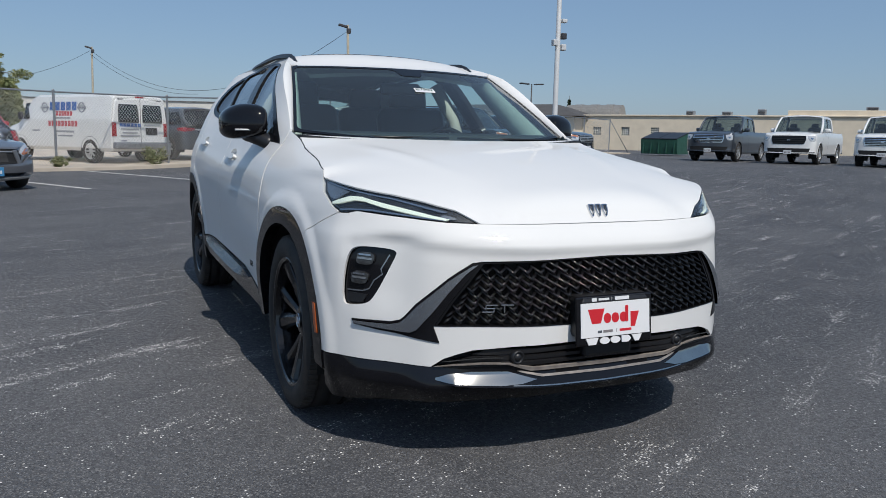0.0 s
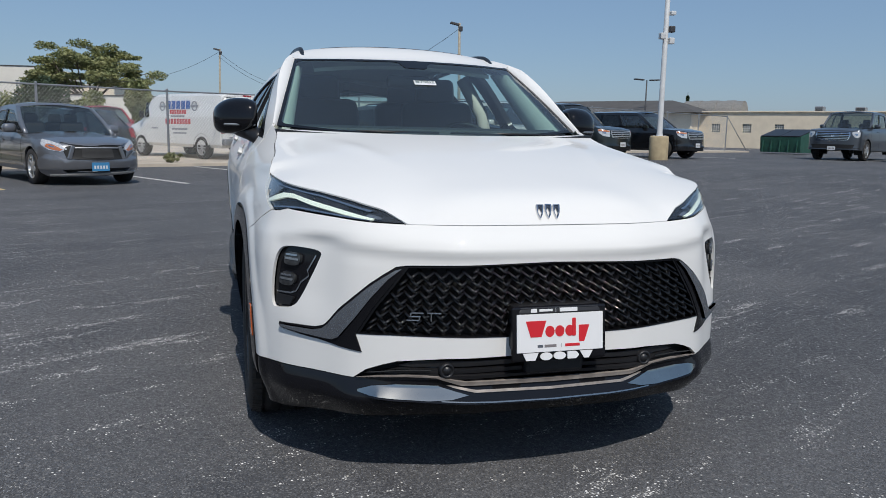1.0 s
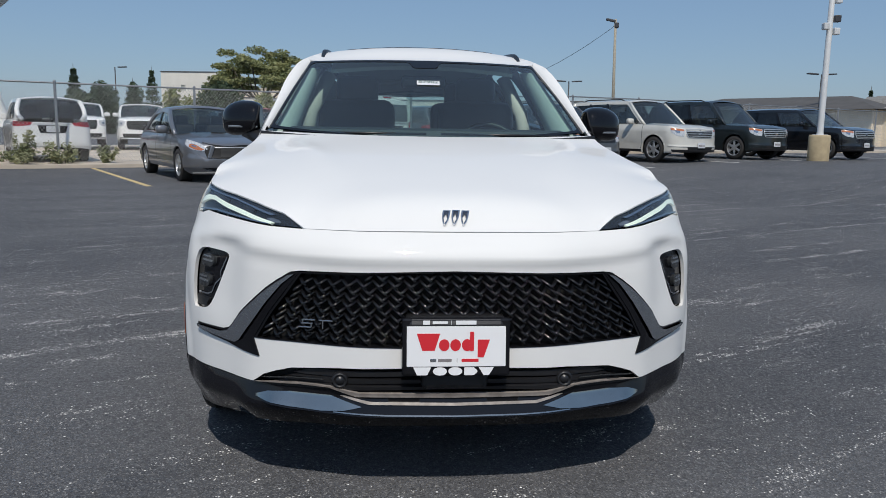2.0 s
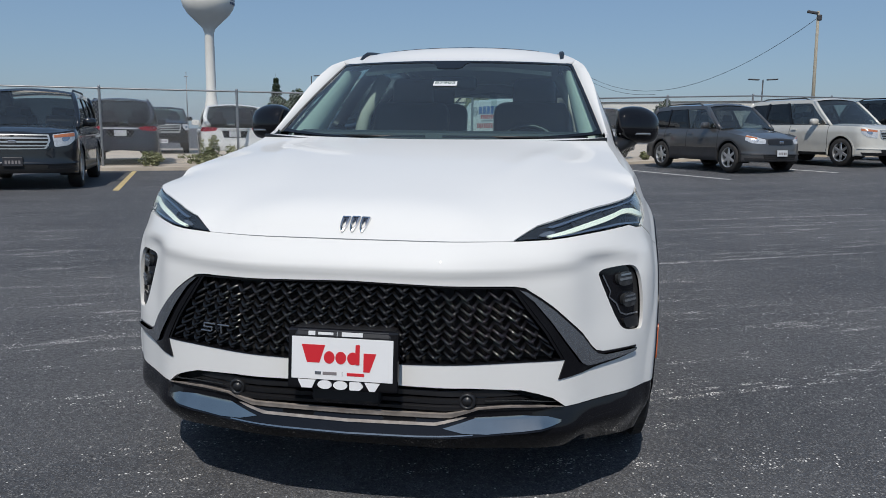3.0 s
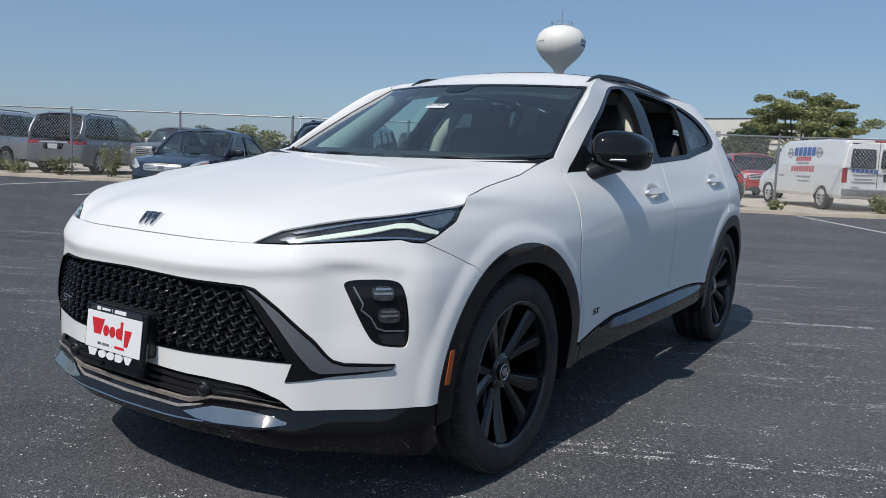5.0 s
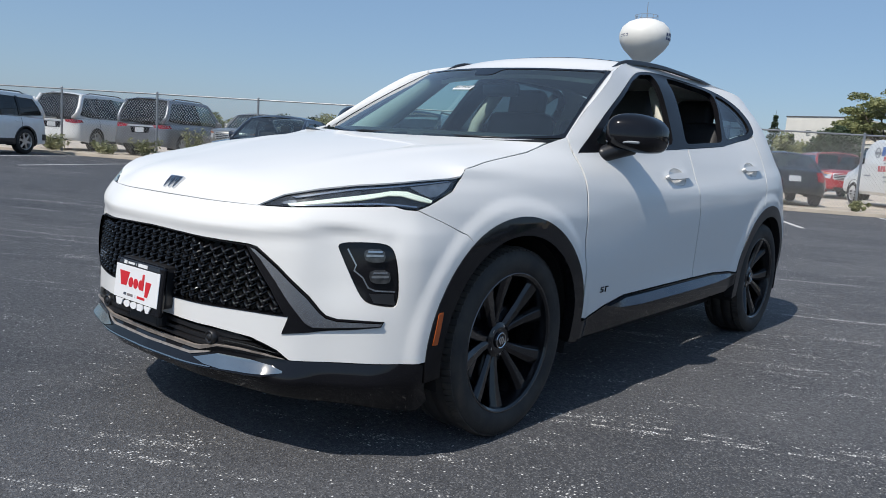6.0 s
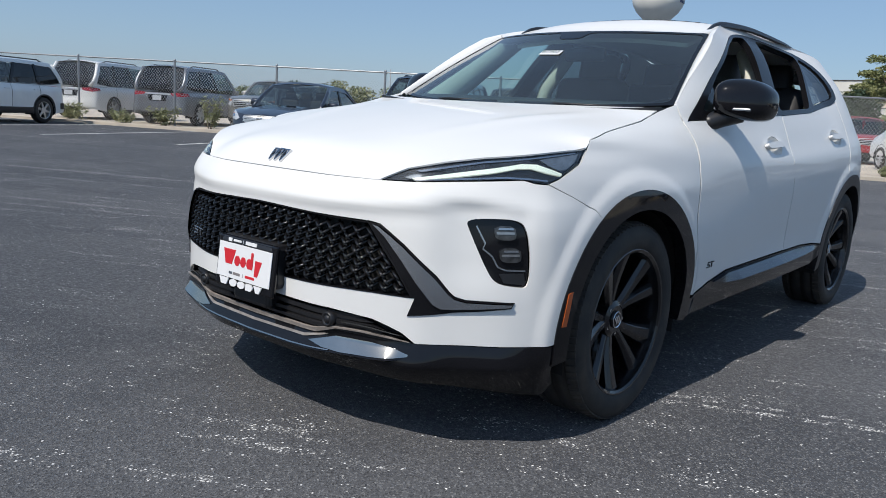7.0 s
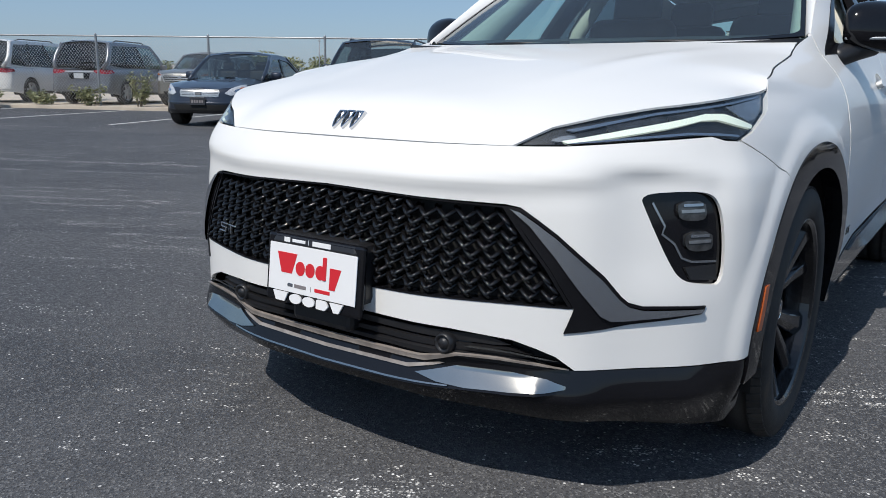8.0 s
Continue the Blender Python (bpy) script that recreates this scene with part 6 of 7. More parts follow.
        part("tail_lamp", panel("tail_lamp", at(.008), fillet([(smax - a, b) for a, b in tl], .03), [], .06, s, depth=.02), V_TAIL, v, "red tail lamp")
        if tail:      # a bright bar and a sunk plate field between the lamps
            part("tail_bar", panel("tail_bar", at(.014), [(smax - .46, .975), (smax - .001, .975), (smax - .001, 1.012), (smax - .46, 1.008)], [], .06, s, depth=.02), V_CHROME, v, "bright tailgate bar")
            part("plate_field", panel("plate_field", at(.004), [(smax - .30, .76), (smax - .001, .76), (smax - .001, .955), (smax - .36, .955)], [], .06, s, depth=.01), TRIM_BLACK, v)
        bm = bmesh.new()
        ym, zm = yy(c0) + .46, belt + .09
        bmesh.ops.create_uvsphere(bm, u_segments=14, v_segments=8, radius=1)
        for q in bm.verts:
            ex = lambda t2: math.copysign(abs(t2) ** .6, t2)
            q.co = (s * (w + .06) + ex(q.co.x) * .12, ym + min(ex(q.co.y) * .09, .05), zm + ex(q.co.z) * .085)
        rod(bm, (s * (w - .09), ym - .04, belt + .02), (s * (w + .02), ym, zm - .04), .028)
        part("wing_mirror", bm, col, v, "", True)
        if rails:
            bm = bmesh.new()
            xr = top_w * .93
            tube(bm, [(s * xr, yy(c1) + .25, zr - .02), (s * xr, yy(c1) + .42, zr + .045), (s * xr, yy(c2) - .5, zr + .045), (s * xr, yy(c2) - .25, zr - .04)], .020)
            part("roof_rail", bm, SATIN_BLACK, v)
        t_gap = [(fy(zw) - .14, c0)] + [(lerp(b + .012, zw), 0) for _, b in cuts[:-1]]
        gaps = [q[0] for q in t_gap] + ([ry(zw) - .25] if bed is None and windows == 2 else [])
        for yg in gaps:
            part("door_gap", ribbon("door_gap", at(.003), [(s_at(yg), belt - .01), (s_at(yg), .5), (s_at(yg) + .02, .38)], .014, s), DARK, v)
        for yg in gaps[1:3]:
            part("door_handle", panel("door_handle", at(.03), [(s_at(yg - .27), belt - .14), (s_at(yg - .09), belt - .135), (s_at(yg - .09), belt - .11), (s_at(yg - .27), belt - .115)], [], .1, s, depth=.03), col, v)
        part("belt_trim", ribbon("belt_trim", lambda y, z: side_fn(y, z) + (.004, 0, 0), [(lerp(-.03, zw), zw - .012), (lerp(.8, zw), zw - .004), (lerp(1.0, zk), zk - .01)], .018, s), SATIN_BLACK, v)
        sh, st2 = hub_s[0] + ra + .03, hub_s[1] - ra - .03
        part("side_cladding", panel("side_cladding", at(.014), [(sh, low_z), (st2, low_z), (st2, clad), (sh, clad)], [], .15, s, depth=.02), low or (SATIN_BLACK if H > 1.6 else col), v)
    part("rear_bumper", panel("rear_bumper", at(.014), [(smax - w * 1.2, .42), (smax - .01, .42), (smax - .01, .60), (smax - w * 1.2, .60)], [], .1, 1, depth=.03), CHROME if bed else low or col, v)
    part("rear_bumper", panel("rear_bumper", at(.014), [(smax - w * 1.2, .42), (smax - .01, .42), (smax - .01, .60), (smax - w * 1.2, .60)], [], .1, -1, depth=.03), CHROME if bed else low or col, v)
    if bed:
        ln = (1 - bed) * L
        part("bed_liner", boxmesh((W * .80, ln * .95, .05), pose(0, yy((bed + 1) / 2), tail_z - .42), .01), DARK, v)
        for s in (1, -1):
            part("bed_side", boxmesh((.16, ln * .97, .42), pose(s * (w - .155), yy((bed + 1) / 2), tail_z - .20), .04), col, v)
        part("bed_gate", boxmesh((W * .84, .08, .50), pose(0, yy(.985), tail_z - .26), .03), col, v)
        part("cab_back", boxmesh((W * .86, .06, .55), pose(0, yy(c3) - .02, belt - .26), .02), col, v)
    return v


FACE_SEDAN = dict(grille=(.43, .575, .725, 4), intake=(.58, .32, .43), lamp=[(.52, .655), (.66, .745), (.86, .800), (1.08, .835), (1.06, .735), (.88, .645), (.64, .610)])
FACE_SUV = dict(grille=(.60, .71, .965, 3), intake=(.55, .33, .45), lamp=[(.64, .965), (.86, .99), (1.12, 1.01), (1.06, .87), (.90, .78), (.66, .75)])
FACE_MID = dict(grille=(.40, .70, .845, 7), intake=(.52, .34, .46), lamp=[(.44, .835), (.70, .90), (.98, .945), (.98, .82), (.80, .745), (.46, .725)])
FACE_TRUCK = dict(grille=(.68, .82, 1.17, 4), intake=(.86, .46, .66), lamp=[(.74, 1.17), (.94, 1.18), (1.08, 1.16), (1.07, .97), (.96, .93), (.84, .95), (.75, 1.06)])
SEDAN = dict(cab=(.285, .455, .665, .875), belt=.92, nose=(.735, .90), tail_z=.98, r=.325, face=FACE_SEDAN, lamp_amber=[(.86, .765), (1.06, .785), (1.05, .755), (.88, .735)], plan=((.85, 2.5), (.6, 3.0)), lean=.23)
SUV = dict(low_z=.28, cab=(.272, .425, .905, .985), belt=1.10, nose=(.99, 1.085), tail_z=1.08, r=.375, windows=3, face=FACE_SUV, lean=.23, plan=((.62, 3.0), (.40, 3.8)), lamp_amber=[(.66, .955), (.86, .98), (1.10, 1.0), (1.08, .935), (.86, .925), (.67, .91)])
TRUCK = dict(low_z=.42, cab=(.245, .35, .585, .605), belt=1.33, nose=(1.22, 1.31), tail_z=1.33, bed=.625, r=.42, face=FACE_TRUCK, lean=.19, scale=1.03, plan=((.45, 3.6), (.30, 4.5)))

dam = vehicle("sedan", "grey sedan with a torn-off nose and crumpled front", "car", spot(3.25, 12.95 + 2.5), (4.82, 1.80, 1.47), P_GREY, plate=V_BLUE, bare_nose=True, **{**SEDAN, "lamp_amber": [(.60, .645), (.76, .725), (.93, .752), (.95, .70), (.80, .645), (.66, .625)]})
ex = vehicle("parked_suv", "black sport utility vehicle with a chrome grille", "car", spot(-3.68, 12.70 + 2.6), (5.0, 2.0, 1.78), P_BLACK, rails=True, plate=V_DARK_PLATE, **SUV)
vehicle("sedan", "dark blue-grey sedan parked nose out", "car", spot(-6.95, 12.6 + 2.5), (4.82, 1.80, 1.47), P_NAVY, plate=V_DARK_PLATE, **SEDAN)
vehicle("parked_suv", "white sport utility vehicle with alloy wheels by the fence", "car", spot(-17.7, 16.2), (5.1, 2.0, 1.78), P_WHITE, low=P_TAUPE_LOW, rails=True, clad=.46, **SUV)
rdv = vehicle("parked_suv", "two-tone grey crossover parked nose out", "car", spot(14.1, 13.5 + 2.4), (4.74, 1.87, 1.73), P_TAUPE, low=P_TAUPE_LOW, rails=True, chrome=SATIN_BLACK, clad=.62, **{**SUV, "face": FACE_MID, "nose": (.86, 1.06), "windows": 3, "lamp_amber": [(.66, .885), (.98, .94), (.98, .90), (.68, .855)], "plan": ((.8, 2.5), (.45, 3.6))})
vehicle("parked_suv", "cream white sport utility vehicle with a bright grille", "car", spot(17.9, 13.3 + 2.6), (5.1, 2.0, 1.82), P_CREAM, rails=True, **SUV)
vehicle("parked_suv", "dark green-black sport utility vehicle", "car", spot(21.6, 13.2 + 2.5), (4.87, 1.90, 1.86), P_GREEN, rails=True, **SUV)
vehicle("parked_suv", "black sport utility vehicle with bright trim", "car", spot(25.9, 12.6 + 2.5), (4.92, 1.92, 1.70), P_BLACK, **SUV)
for (fx, fy), col, lab, gmat in (((23.95, 23.85), P_SLATE, "slate grey pickup truck with a chrome grille", CHROME), ((25.45, 20.75), P_WHITE, "white pickup truck with a black grille", GLOSS_BLACK), ((27.25, 17.75), P_SLATE, "white and grey pickup truck with a bright grille", CHROME)):
    c = Vector((fx, fy, 0)) + E_DIR * 3.0
    vehicle("pickup_truck", lab, "pickup truck", pose(c.x, c.y, ground_z(c.x, c.y), 0, 0, -61.97), (5.9, 2.06, 2.02), P_WHITE if fy < 18 else col, chrome=gmat, **TRUCK)

# behind the fence
BEHIND = .09
WIDE_TAIL = [(.46, 1.03), (.80, 1.06), (1.16, 1.04), (1.20, .96), (.86, .92), (.52, .95)]
vehicle("parked_suv", "dark grey crossover with red tail lamps behind the fence", "car", spot(13.7, 23.4, 180, BEHIND), (4.6, 1.86, 1.68), P_SLATE, tail=WIDE_TAIL, **SUV)
vehicle("parked_suv", "white full-size sport utility vehicle behind the fence", "car", spot(-18.2, 23.6, 180, BEHIND), (5.3, 2.03, 1.92), P_WHITE, rails=True, tail=WIDE_TAIL, **SUV)
vehicle("parked_suv", "grey full-size sport utility vehicle behind the fence", "car", spot(-14.7, 23.5, 180, BEHIND), (5.2, 2.0, 1.90), P_GREY, rails=True, tail=WIDE_TAIL, **SUV)
vehicle("parked_suv", "beige compact crossover facing the fence", "car", spot(-11.4, 23.3, 0, BEHIND), (4.5, 1.8, 1.62), P_SILVER, **SUV)
vehicle("parked_suv", "dark sport utility vehicle backed to the fence", "car", spot(-2.4, 23.4, 180, BEHIND), (4.8, 1.92, 1.76), P_NAVY, rails=True, tail=WIDE_TAIL, **SUV)
vehicle("parked_suv", "white crossover with red tail lamps backed to the fence", "car", spot(.75, 23.3, 180, BEHIND), (4.6, 1.86, 1.66), P_WHITE, tail=WIDE_TAIL, **SUV)
vehicle("sedan", "black sedan backed to the fence", "car", spot(6.5, 23.3, 180, BEHIND), (4.8, 1.82, 1.46), P_BLACK, **SEDAN)
vehicle("parked_suv", "red sport utility vehicle far behind the fence", "car", spot(10.5, 32.2, 0, .10), (4.8, 1.9, 1.75), P_RED, **SUV)
vehicle("pickup_truck", "white pickup truck far behind the fence", "pickup truck", spot(5.7, 34.2, -9, .10), (5.6, 1.95, 1.85), P_WHITE, chrome=GLOSS_BLACK, **TRUCK)
vehicle("pickup_truck", "white pickup truck far behind the fence", "pickup truck", spot(3.2, 34.2, -9, .10), (5.6, 1.95, 1.85), P_WHITE, chrome=GLOSS_BLACK, **TRUCK)
vehicle("pickup_truck", "black pickup truck far behind the fence", "pickup truck", spot(-1.4, 34.0, 0, .10), (5.6, 1.95, 1.85), P_BLACK, **TRUCK)
vehicle("sedan", "white sedan far behind the fence", "car", spot(-9.0, 34.0, 0, .10), (4.8, 1.82, 1.46), P_WHITE, **SEDAN)


def cargo_van(m):
    van = thing("cargo_van", "white panel van with blue and red lettering bars behind the fence", "van", "parked vehicles", m @ Matrix.Diagonal((1.08, 1.08, 1.06, 1)))
    bm = bmesh.new()
    rows = []
    for y, w, z0, z1, k in ((-2.75, .80, .45, .95, .6), (-2.62, .95, .38, 1.10, .8), (-1.95, 1.0, .36, 1.22, .9), (-1.80, 1.0, .36, 1.28, .9), (-1.15, 1.0, .36, 2.02, .78), (-.95, 1.0, .36, 2.08, .80), (2.5, 1.0, .36, 2.08, .80), (2.66, .99, .38, 2.04, .82), (2.72, .96, .42, 1.95, .84)):
        mid = z0 + (z1 - z0) * .55
        sec = [(w * .94, z0), (w, z0 + .1), (w, mid), (w * (1 + k) / 2, z1 - .10), (w * k * .97, z1 - .02), (0, z1 + .03)]
        rows.append([bm.verts.new((x, y, z)) for x, z in sec + [(-x, z) for x, z in sec[-2::-1]]])
    for a, b in zip(rows[:-1], rows[1:]):
        for i in range(len(a) - 1):
            bm.faces.new((a[i], a[i + 1], b[i + 1], b[i]))
        bm.faces.new((a[-1], a[0], b[0], b[-1]))
    bm.faces.new(rows[0]), bm.faces.new(rows[-1])
    bmesh.ops.recalc_face_normals(bm, faces=bm.faces)
    bmesh.ops.bevel(bm, geom=[e for e in bm.edges if abs(e.verts[0].co.y - 2.72) < .01 and abs(e.verts[1].co.y - 2.72) < .01], offset=.05, segments=2, affect="EDGES")
    part("body", bm, P_WHITE, van, "", False)
    for s in (1, -1):
        part("rear_window", boxmesh((.70, .03, .70), pose(s * .42, 2.715, 1.58, 3, 0, 0), .03), V_GLASS, van, "dark rear door window")
        part("tail_lamp", boxmesh((.14, .05, .42), pose(s * .90, 2.705, 1.02), .02), V_TAIL, van, "red tail lamp")
        part("front_window", boxmesh((.02, .75, .52), pose(s * .925, -1.15, 1.55, 0, s * -12, 0), .03), V_GLASS, van)
        part("wing_mirror", boxmesh((.14, .12, .24), pose(s * 1.08, -1.55, 1.40), .03), SATIN_BLACK, van)
        tm, rm, bk, sp = wheel_meshes(.36, .22, 8)
        for y in (-1.75, 1.72):
            b2 = bmesh.new()
            lathe(b2, [(.01, .985), (.42, .99), (.44, 1.004), (.46, .99)], 28)
            for q in b2.verts:
                q.co = Vector((q.co.x * s, q.co.y + y, max(q.co.z + .36, .30)))
            part("wheel_arch", b2, DARK, van)
            wh = part("wheel", rm, None, van)
            wh.matrix_basis = pose(s * .905, y, .36, 0, 0, 0 if s > 0 else 180)
            for k in range(8):
                part("spoke", sp, None, wh).matrix_basis = pose(0, 0, 0, 45 * k, 0, 0)
            part("tyre", tm, None, wh), part("wheel_back", bk, None, wh)
    part("rear_bumper", boxmesh((1.95, .18, .20), pose(0, 2.80, .55), .04), GALV, van)
    part("rear_plate", boxmesh((.42, .02, .22), pose(-.38, 2.73, .98), .01), DARK, van)
    part("top_lamp", boxmesh((.30, .04, .05), pose(0, 2.69, 1.99), .01), V_TAIL, van)
    part("door_gap", boxmesh((.012, .01, 1.40), pose(0, 2.728, 1.25), 0), DARK, van)
    blue, red, grey = material("blue_sign_ink", (.05, .14, .42), .4), material("red_sign_ink", (.55, .08, .09), .4), material("grey_sign_ink", (.30, .31, .33), .5)
    for s in (1, -1):
        for x, z, ww, h, mt in ((.45, 1.70, 1.35, .26, blue), (.45, 1.475, .95, .14, red), (.45, 1.34, 1.0, .05, grey), (.45, 1.17, 1.45, .17, red), (.55, .93, 1.1, .06, grey), (.55, .80, .95, .05, grey), (-.9, .95, .5, .05, grey)):
            k = int(ww / (h * .9)) if h > .1 else 1
            for i in range(k):
                lw = ww / k
                part("sign_bar", boxmesh((.008, lw * .78, h), pose(s * (.998 if z < 1.35 else .998 - (z - 1.35) * .10), x - ww / 2 + lw * (i + .5), z, 0, s * (-4 if z > 1.35 else 0), 0), .002, segments=1), mt, van)
        for y in (-.45, 1.35):
            b3 = bmesh.new()
            lathe(b3, [(.12, 0), (.12, .008), (.16, .008), (.16, 0)], 24, "x", pose(s * .965, y, 1.66) @ Matrix.Diagonal((s, 1, 1, 1)))
            box(b3, (.01, .42, .05), pose(s * .97, y, 1.66))
            part("round_sign", b3, grey, van)
    for i in range(6):
        part("sign_bar", boxmesh((.10, .008, .10), pose(.68 - i * .125, 2.735, 1.16), .002, segments=1), blue, van)
    for z, ww, x in ((1.04, .62, .38), (.93, .50, .38), (.84, .66, .38), (1.16, .6, -.42), (.70, .2, .6)):
        part("sign_bar", boxmesh((ww, .008, .035), pose(x, 2.735, z), .002, segments=1), grey, van)
    return van


cargo_van(spot(10.8, 23.95, 187, BEHIND))


# ---- lamps, poles, buildings, trees ----
def at_bearing(x, y, az, dist):
    return x + dist * math.sin(radians(az)), y + dist * math.cos(radians(az))


POLE_WHITE = material("white_pole_paint", (.62, .63, .63), .45, vary=.12, scale=3)
POLE_DARK = material("dark_bronze_metal", (.05, .05, .055), .5, vary=.2)
TIMBER = material("weathered_pole_timber", (.42, .38, .30), .85, vary=.35, scale=12, bump=.4, bump_scale=60)
CABLE = material("black_cable", (.03, .03, .035), .6)

lx, ly = at_bearing(-.617, -3.176, 31.0, 29.0)
lz = ground_z(lx, ly)
lamp = thing("lamp_post", "white steel lamp post on a round concrete foot with cameras", "lamp post", m=pose(lx, ly, lz))
bm = bmesh.new()
lathe(bm, [(.33, -.1), (.34, .02), (.34, .80), (.315, .86), (.02, .87)], 32, "z")
part("concrete_foot", bm, material("tan_concrete", (.46, .37, .23), .85, vary=.2, scale=5, bump=.3, bump_scale=60), lamp, "tan concrete foot", True)
bm = bmesh.new()
box(bm, (.36, .36, .05), pose(0, 0, .85), .01)
lathe(bm, [(.115, .86), (.10, 1.0), (.075, 9.5), (.02, 9.55)], 20, "z")
part("pole", bm, POLE_WHITE, lamp, "white tapered pole", True)
for z, sx in ((5.15, 1), (4.6, 1), (4.35, -1), (4.2, 1)):
    part("camera_box", boxmesh((.20, .20, .22 if z < 5 else .14), pose(sx * .18, -.08, z), .03), POLE_WHITE if z != 4.6 else POLE_DARK, lamp, "small camera housing")
bm = bmesh.new()
box(bm, (1.3, .5, .12), pose(0, 0, 9.5), .03)
part("lamp_head", bm, POLE_WHITE, lamp)


def small_lamp(x, y, h, heads=2):
    z = ground_z(x, y)
    ob = thing("lamp_post", "dark double-headed parking lot lamp", "lamp post", "far lamps", pose(x, y, z))
    bm = bmesh.new()
    rod(bm, (0, 0, -.1), (0, 0, h), .09, 10, .06)
    part("pole", bm, POLE_DARK, ob, "", True)
    for s in ((-1, 1) if heads == 2 else (1,)):
        part("lamp_head", boxmesh((1.0, .45, .12), pose(s * .85, 0, h + .02, 0, s * -3, 0), .04), POLE_DARK, ob)
    return ob


small_lamp(*at_bearing(-1.6, -3.1, 31.0, 80), 6.4)
small_lamp(*at_bearing(.43, -3.0, 13.1, 82), 6.0)
small_lamp(*at_bearing(.43, -3.0, -18.6, 100), 7.6, 1)
for az, h, d in ((-27.5, 8.5, 110), (-44.0, 6.2, 100), (-40.5, 6.0, 120)):
    x, y = at_bearing(1.0, -2.85, az, d)
    mast = thing("mast", "thin grey mast far behind the fence", "mast", "far masts", pose(x, y, 0))
    bm = bmesh.new()
    rod(bm, (0, 0, -.1), (0, 0, h), .10, 8, .05)
    box(bm, (.5, .1, .1), pose(0, 0, h * .93), .02)
    part("pole", bm, GALV, mast, "", True)


def utility_pole(x, y, h, lean):
    ob = thing("utility_pole", "weathered timber utility pole with a lamp and cables", "utility pole", "utility poles", pose(x, y, 0, 0, lean, 0))
    bm = bmesh.new()
    rod(bm, (0, 0, -.2), (0, 0, h), .17, 12, .115)
    part("pole", bm, TIMBER, ob, "", True)
    bm = bmesh.new()
    box(bm, (.9, .3, .22), pose(-.45, 0, h - .1, 0, 12, 0), .05)
    box(bm, (.4, .35, .5), pose(.1, 0, h - .55), .08)
    part("flood_lamp", bm, POLE_DARK, ob)
    return Vector((x, y, h))


pA = utility_pole(*at_bearing(-1.6, -3.1, 17.75, 76), 11.6, -1.0)
pB = utility_pole(*at_bearing(-.9, -3.0, .1, 118), 12.5, 1.0)
pC = Vector((*at_bearing(-1.6, -3.1, -7.5, 90), 6.2))
for a, b, sag, dz in ((pA, pB, 5.6, -.4), (pB, pC, 1.2, -.5), (pB, Vector((*at_bearing(0, 0, 6.5, 100), 7.0)), 1.5, -1.0)):
    bm = bmesh.new()
    pts = []
    for i in range(25):
        t = i / 24
        p = a.lerp(b, t)
        pts.append((p.x, p.y, p.z + dz - sag * 4 * t * (1 - t)))
    tube(bm, pts, .022, 5)
    tagged(part("cable", bm, CABLE, None, "", True), "slack black overhead cable between poles", "cable", "overhead cables")

# water tower
wx, wy = at_bearing(1.0, -2.85, -25.75, 222)
tower = thing("water_tower", "white single-pedestal water tower with dark lettering bars", "water tower", m=pose(wx, wy, 0))
TOWER = material("white_tower_paint", (.84, .82, .76), .5, vary=.05, scale=.3)
bm = bmesh.new()
lathe(bm, [(4.4, -.5), (3.0, 3.5), (1.75, 7), (1.32, 10.5), (1.22, 26.4), (1.7, 27.7), (3.6, 29.5), (5.5, 31.4), (6.5, 33.0), (6.85, 34.4), (6.8, 35.6), (6.2, 37.2), (4.8, 38.5), (2.8, 39.3), (.02, 39.6)], 56, "z")
part("tank", bm, TOWER, tower, "white tank on a tapered pedestal", True)
bm = bmesh.new()
for i in range(12):
    a = 2 * math.pi * i / 12
    rod(bm, (3.0 * math.cos(a), 3.0 * math.sin(a), 39.0), (3.0 * math.cos(a), 3.0 * math.sin(a), 40.5), .07, 5)
tube(bm, [(3.0 * math.cos(2 * math.pi * i / 24), 3.0 * math.sin(2 * math.pi * i / 24), 40.45) for i in range(25)], .06, 5)
rod(bm, (0, 0, 39.4), (0, 0, 44.0), .09, 5)
part("roof_rail", bm, GALV, tower)
ink = material("dark_blue_tower_ink", (.05, .06, .14), .5)
for da, n2 in ((-62, 3), (58, 4)):
    for i in range(n2):
        a = radians(-90 - 25.75 * -1 + da + i * 9)
        part("sign_bar", boxmesh((.7, .06, 1.9 if da > 0 else .7), pose(6.80 * math.cos(a), 6.80 * math.sin(a), 34.6, 0, 0, math.degrees(a) + 90), .02), ink, tower)


# buildings
TAN = material("tan_block_wall", (.78, .68, .53), .9, vary=.10, scale=1.2, bump=.3, bump_scale=6)
TAN_WHITE = material("off_white_wall", (.74, .71, .64), .8, vary=.08, scale=.5)
ROOF_GREY = material("dark_grey_roof", (.10, .095, .09), .8, vary=.2, scale=1)
BLOCK_GLASS = material("glass_block", (.16, .20, .20), .25, vary=.4, scale=9)


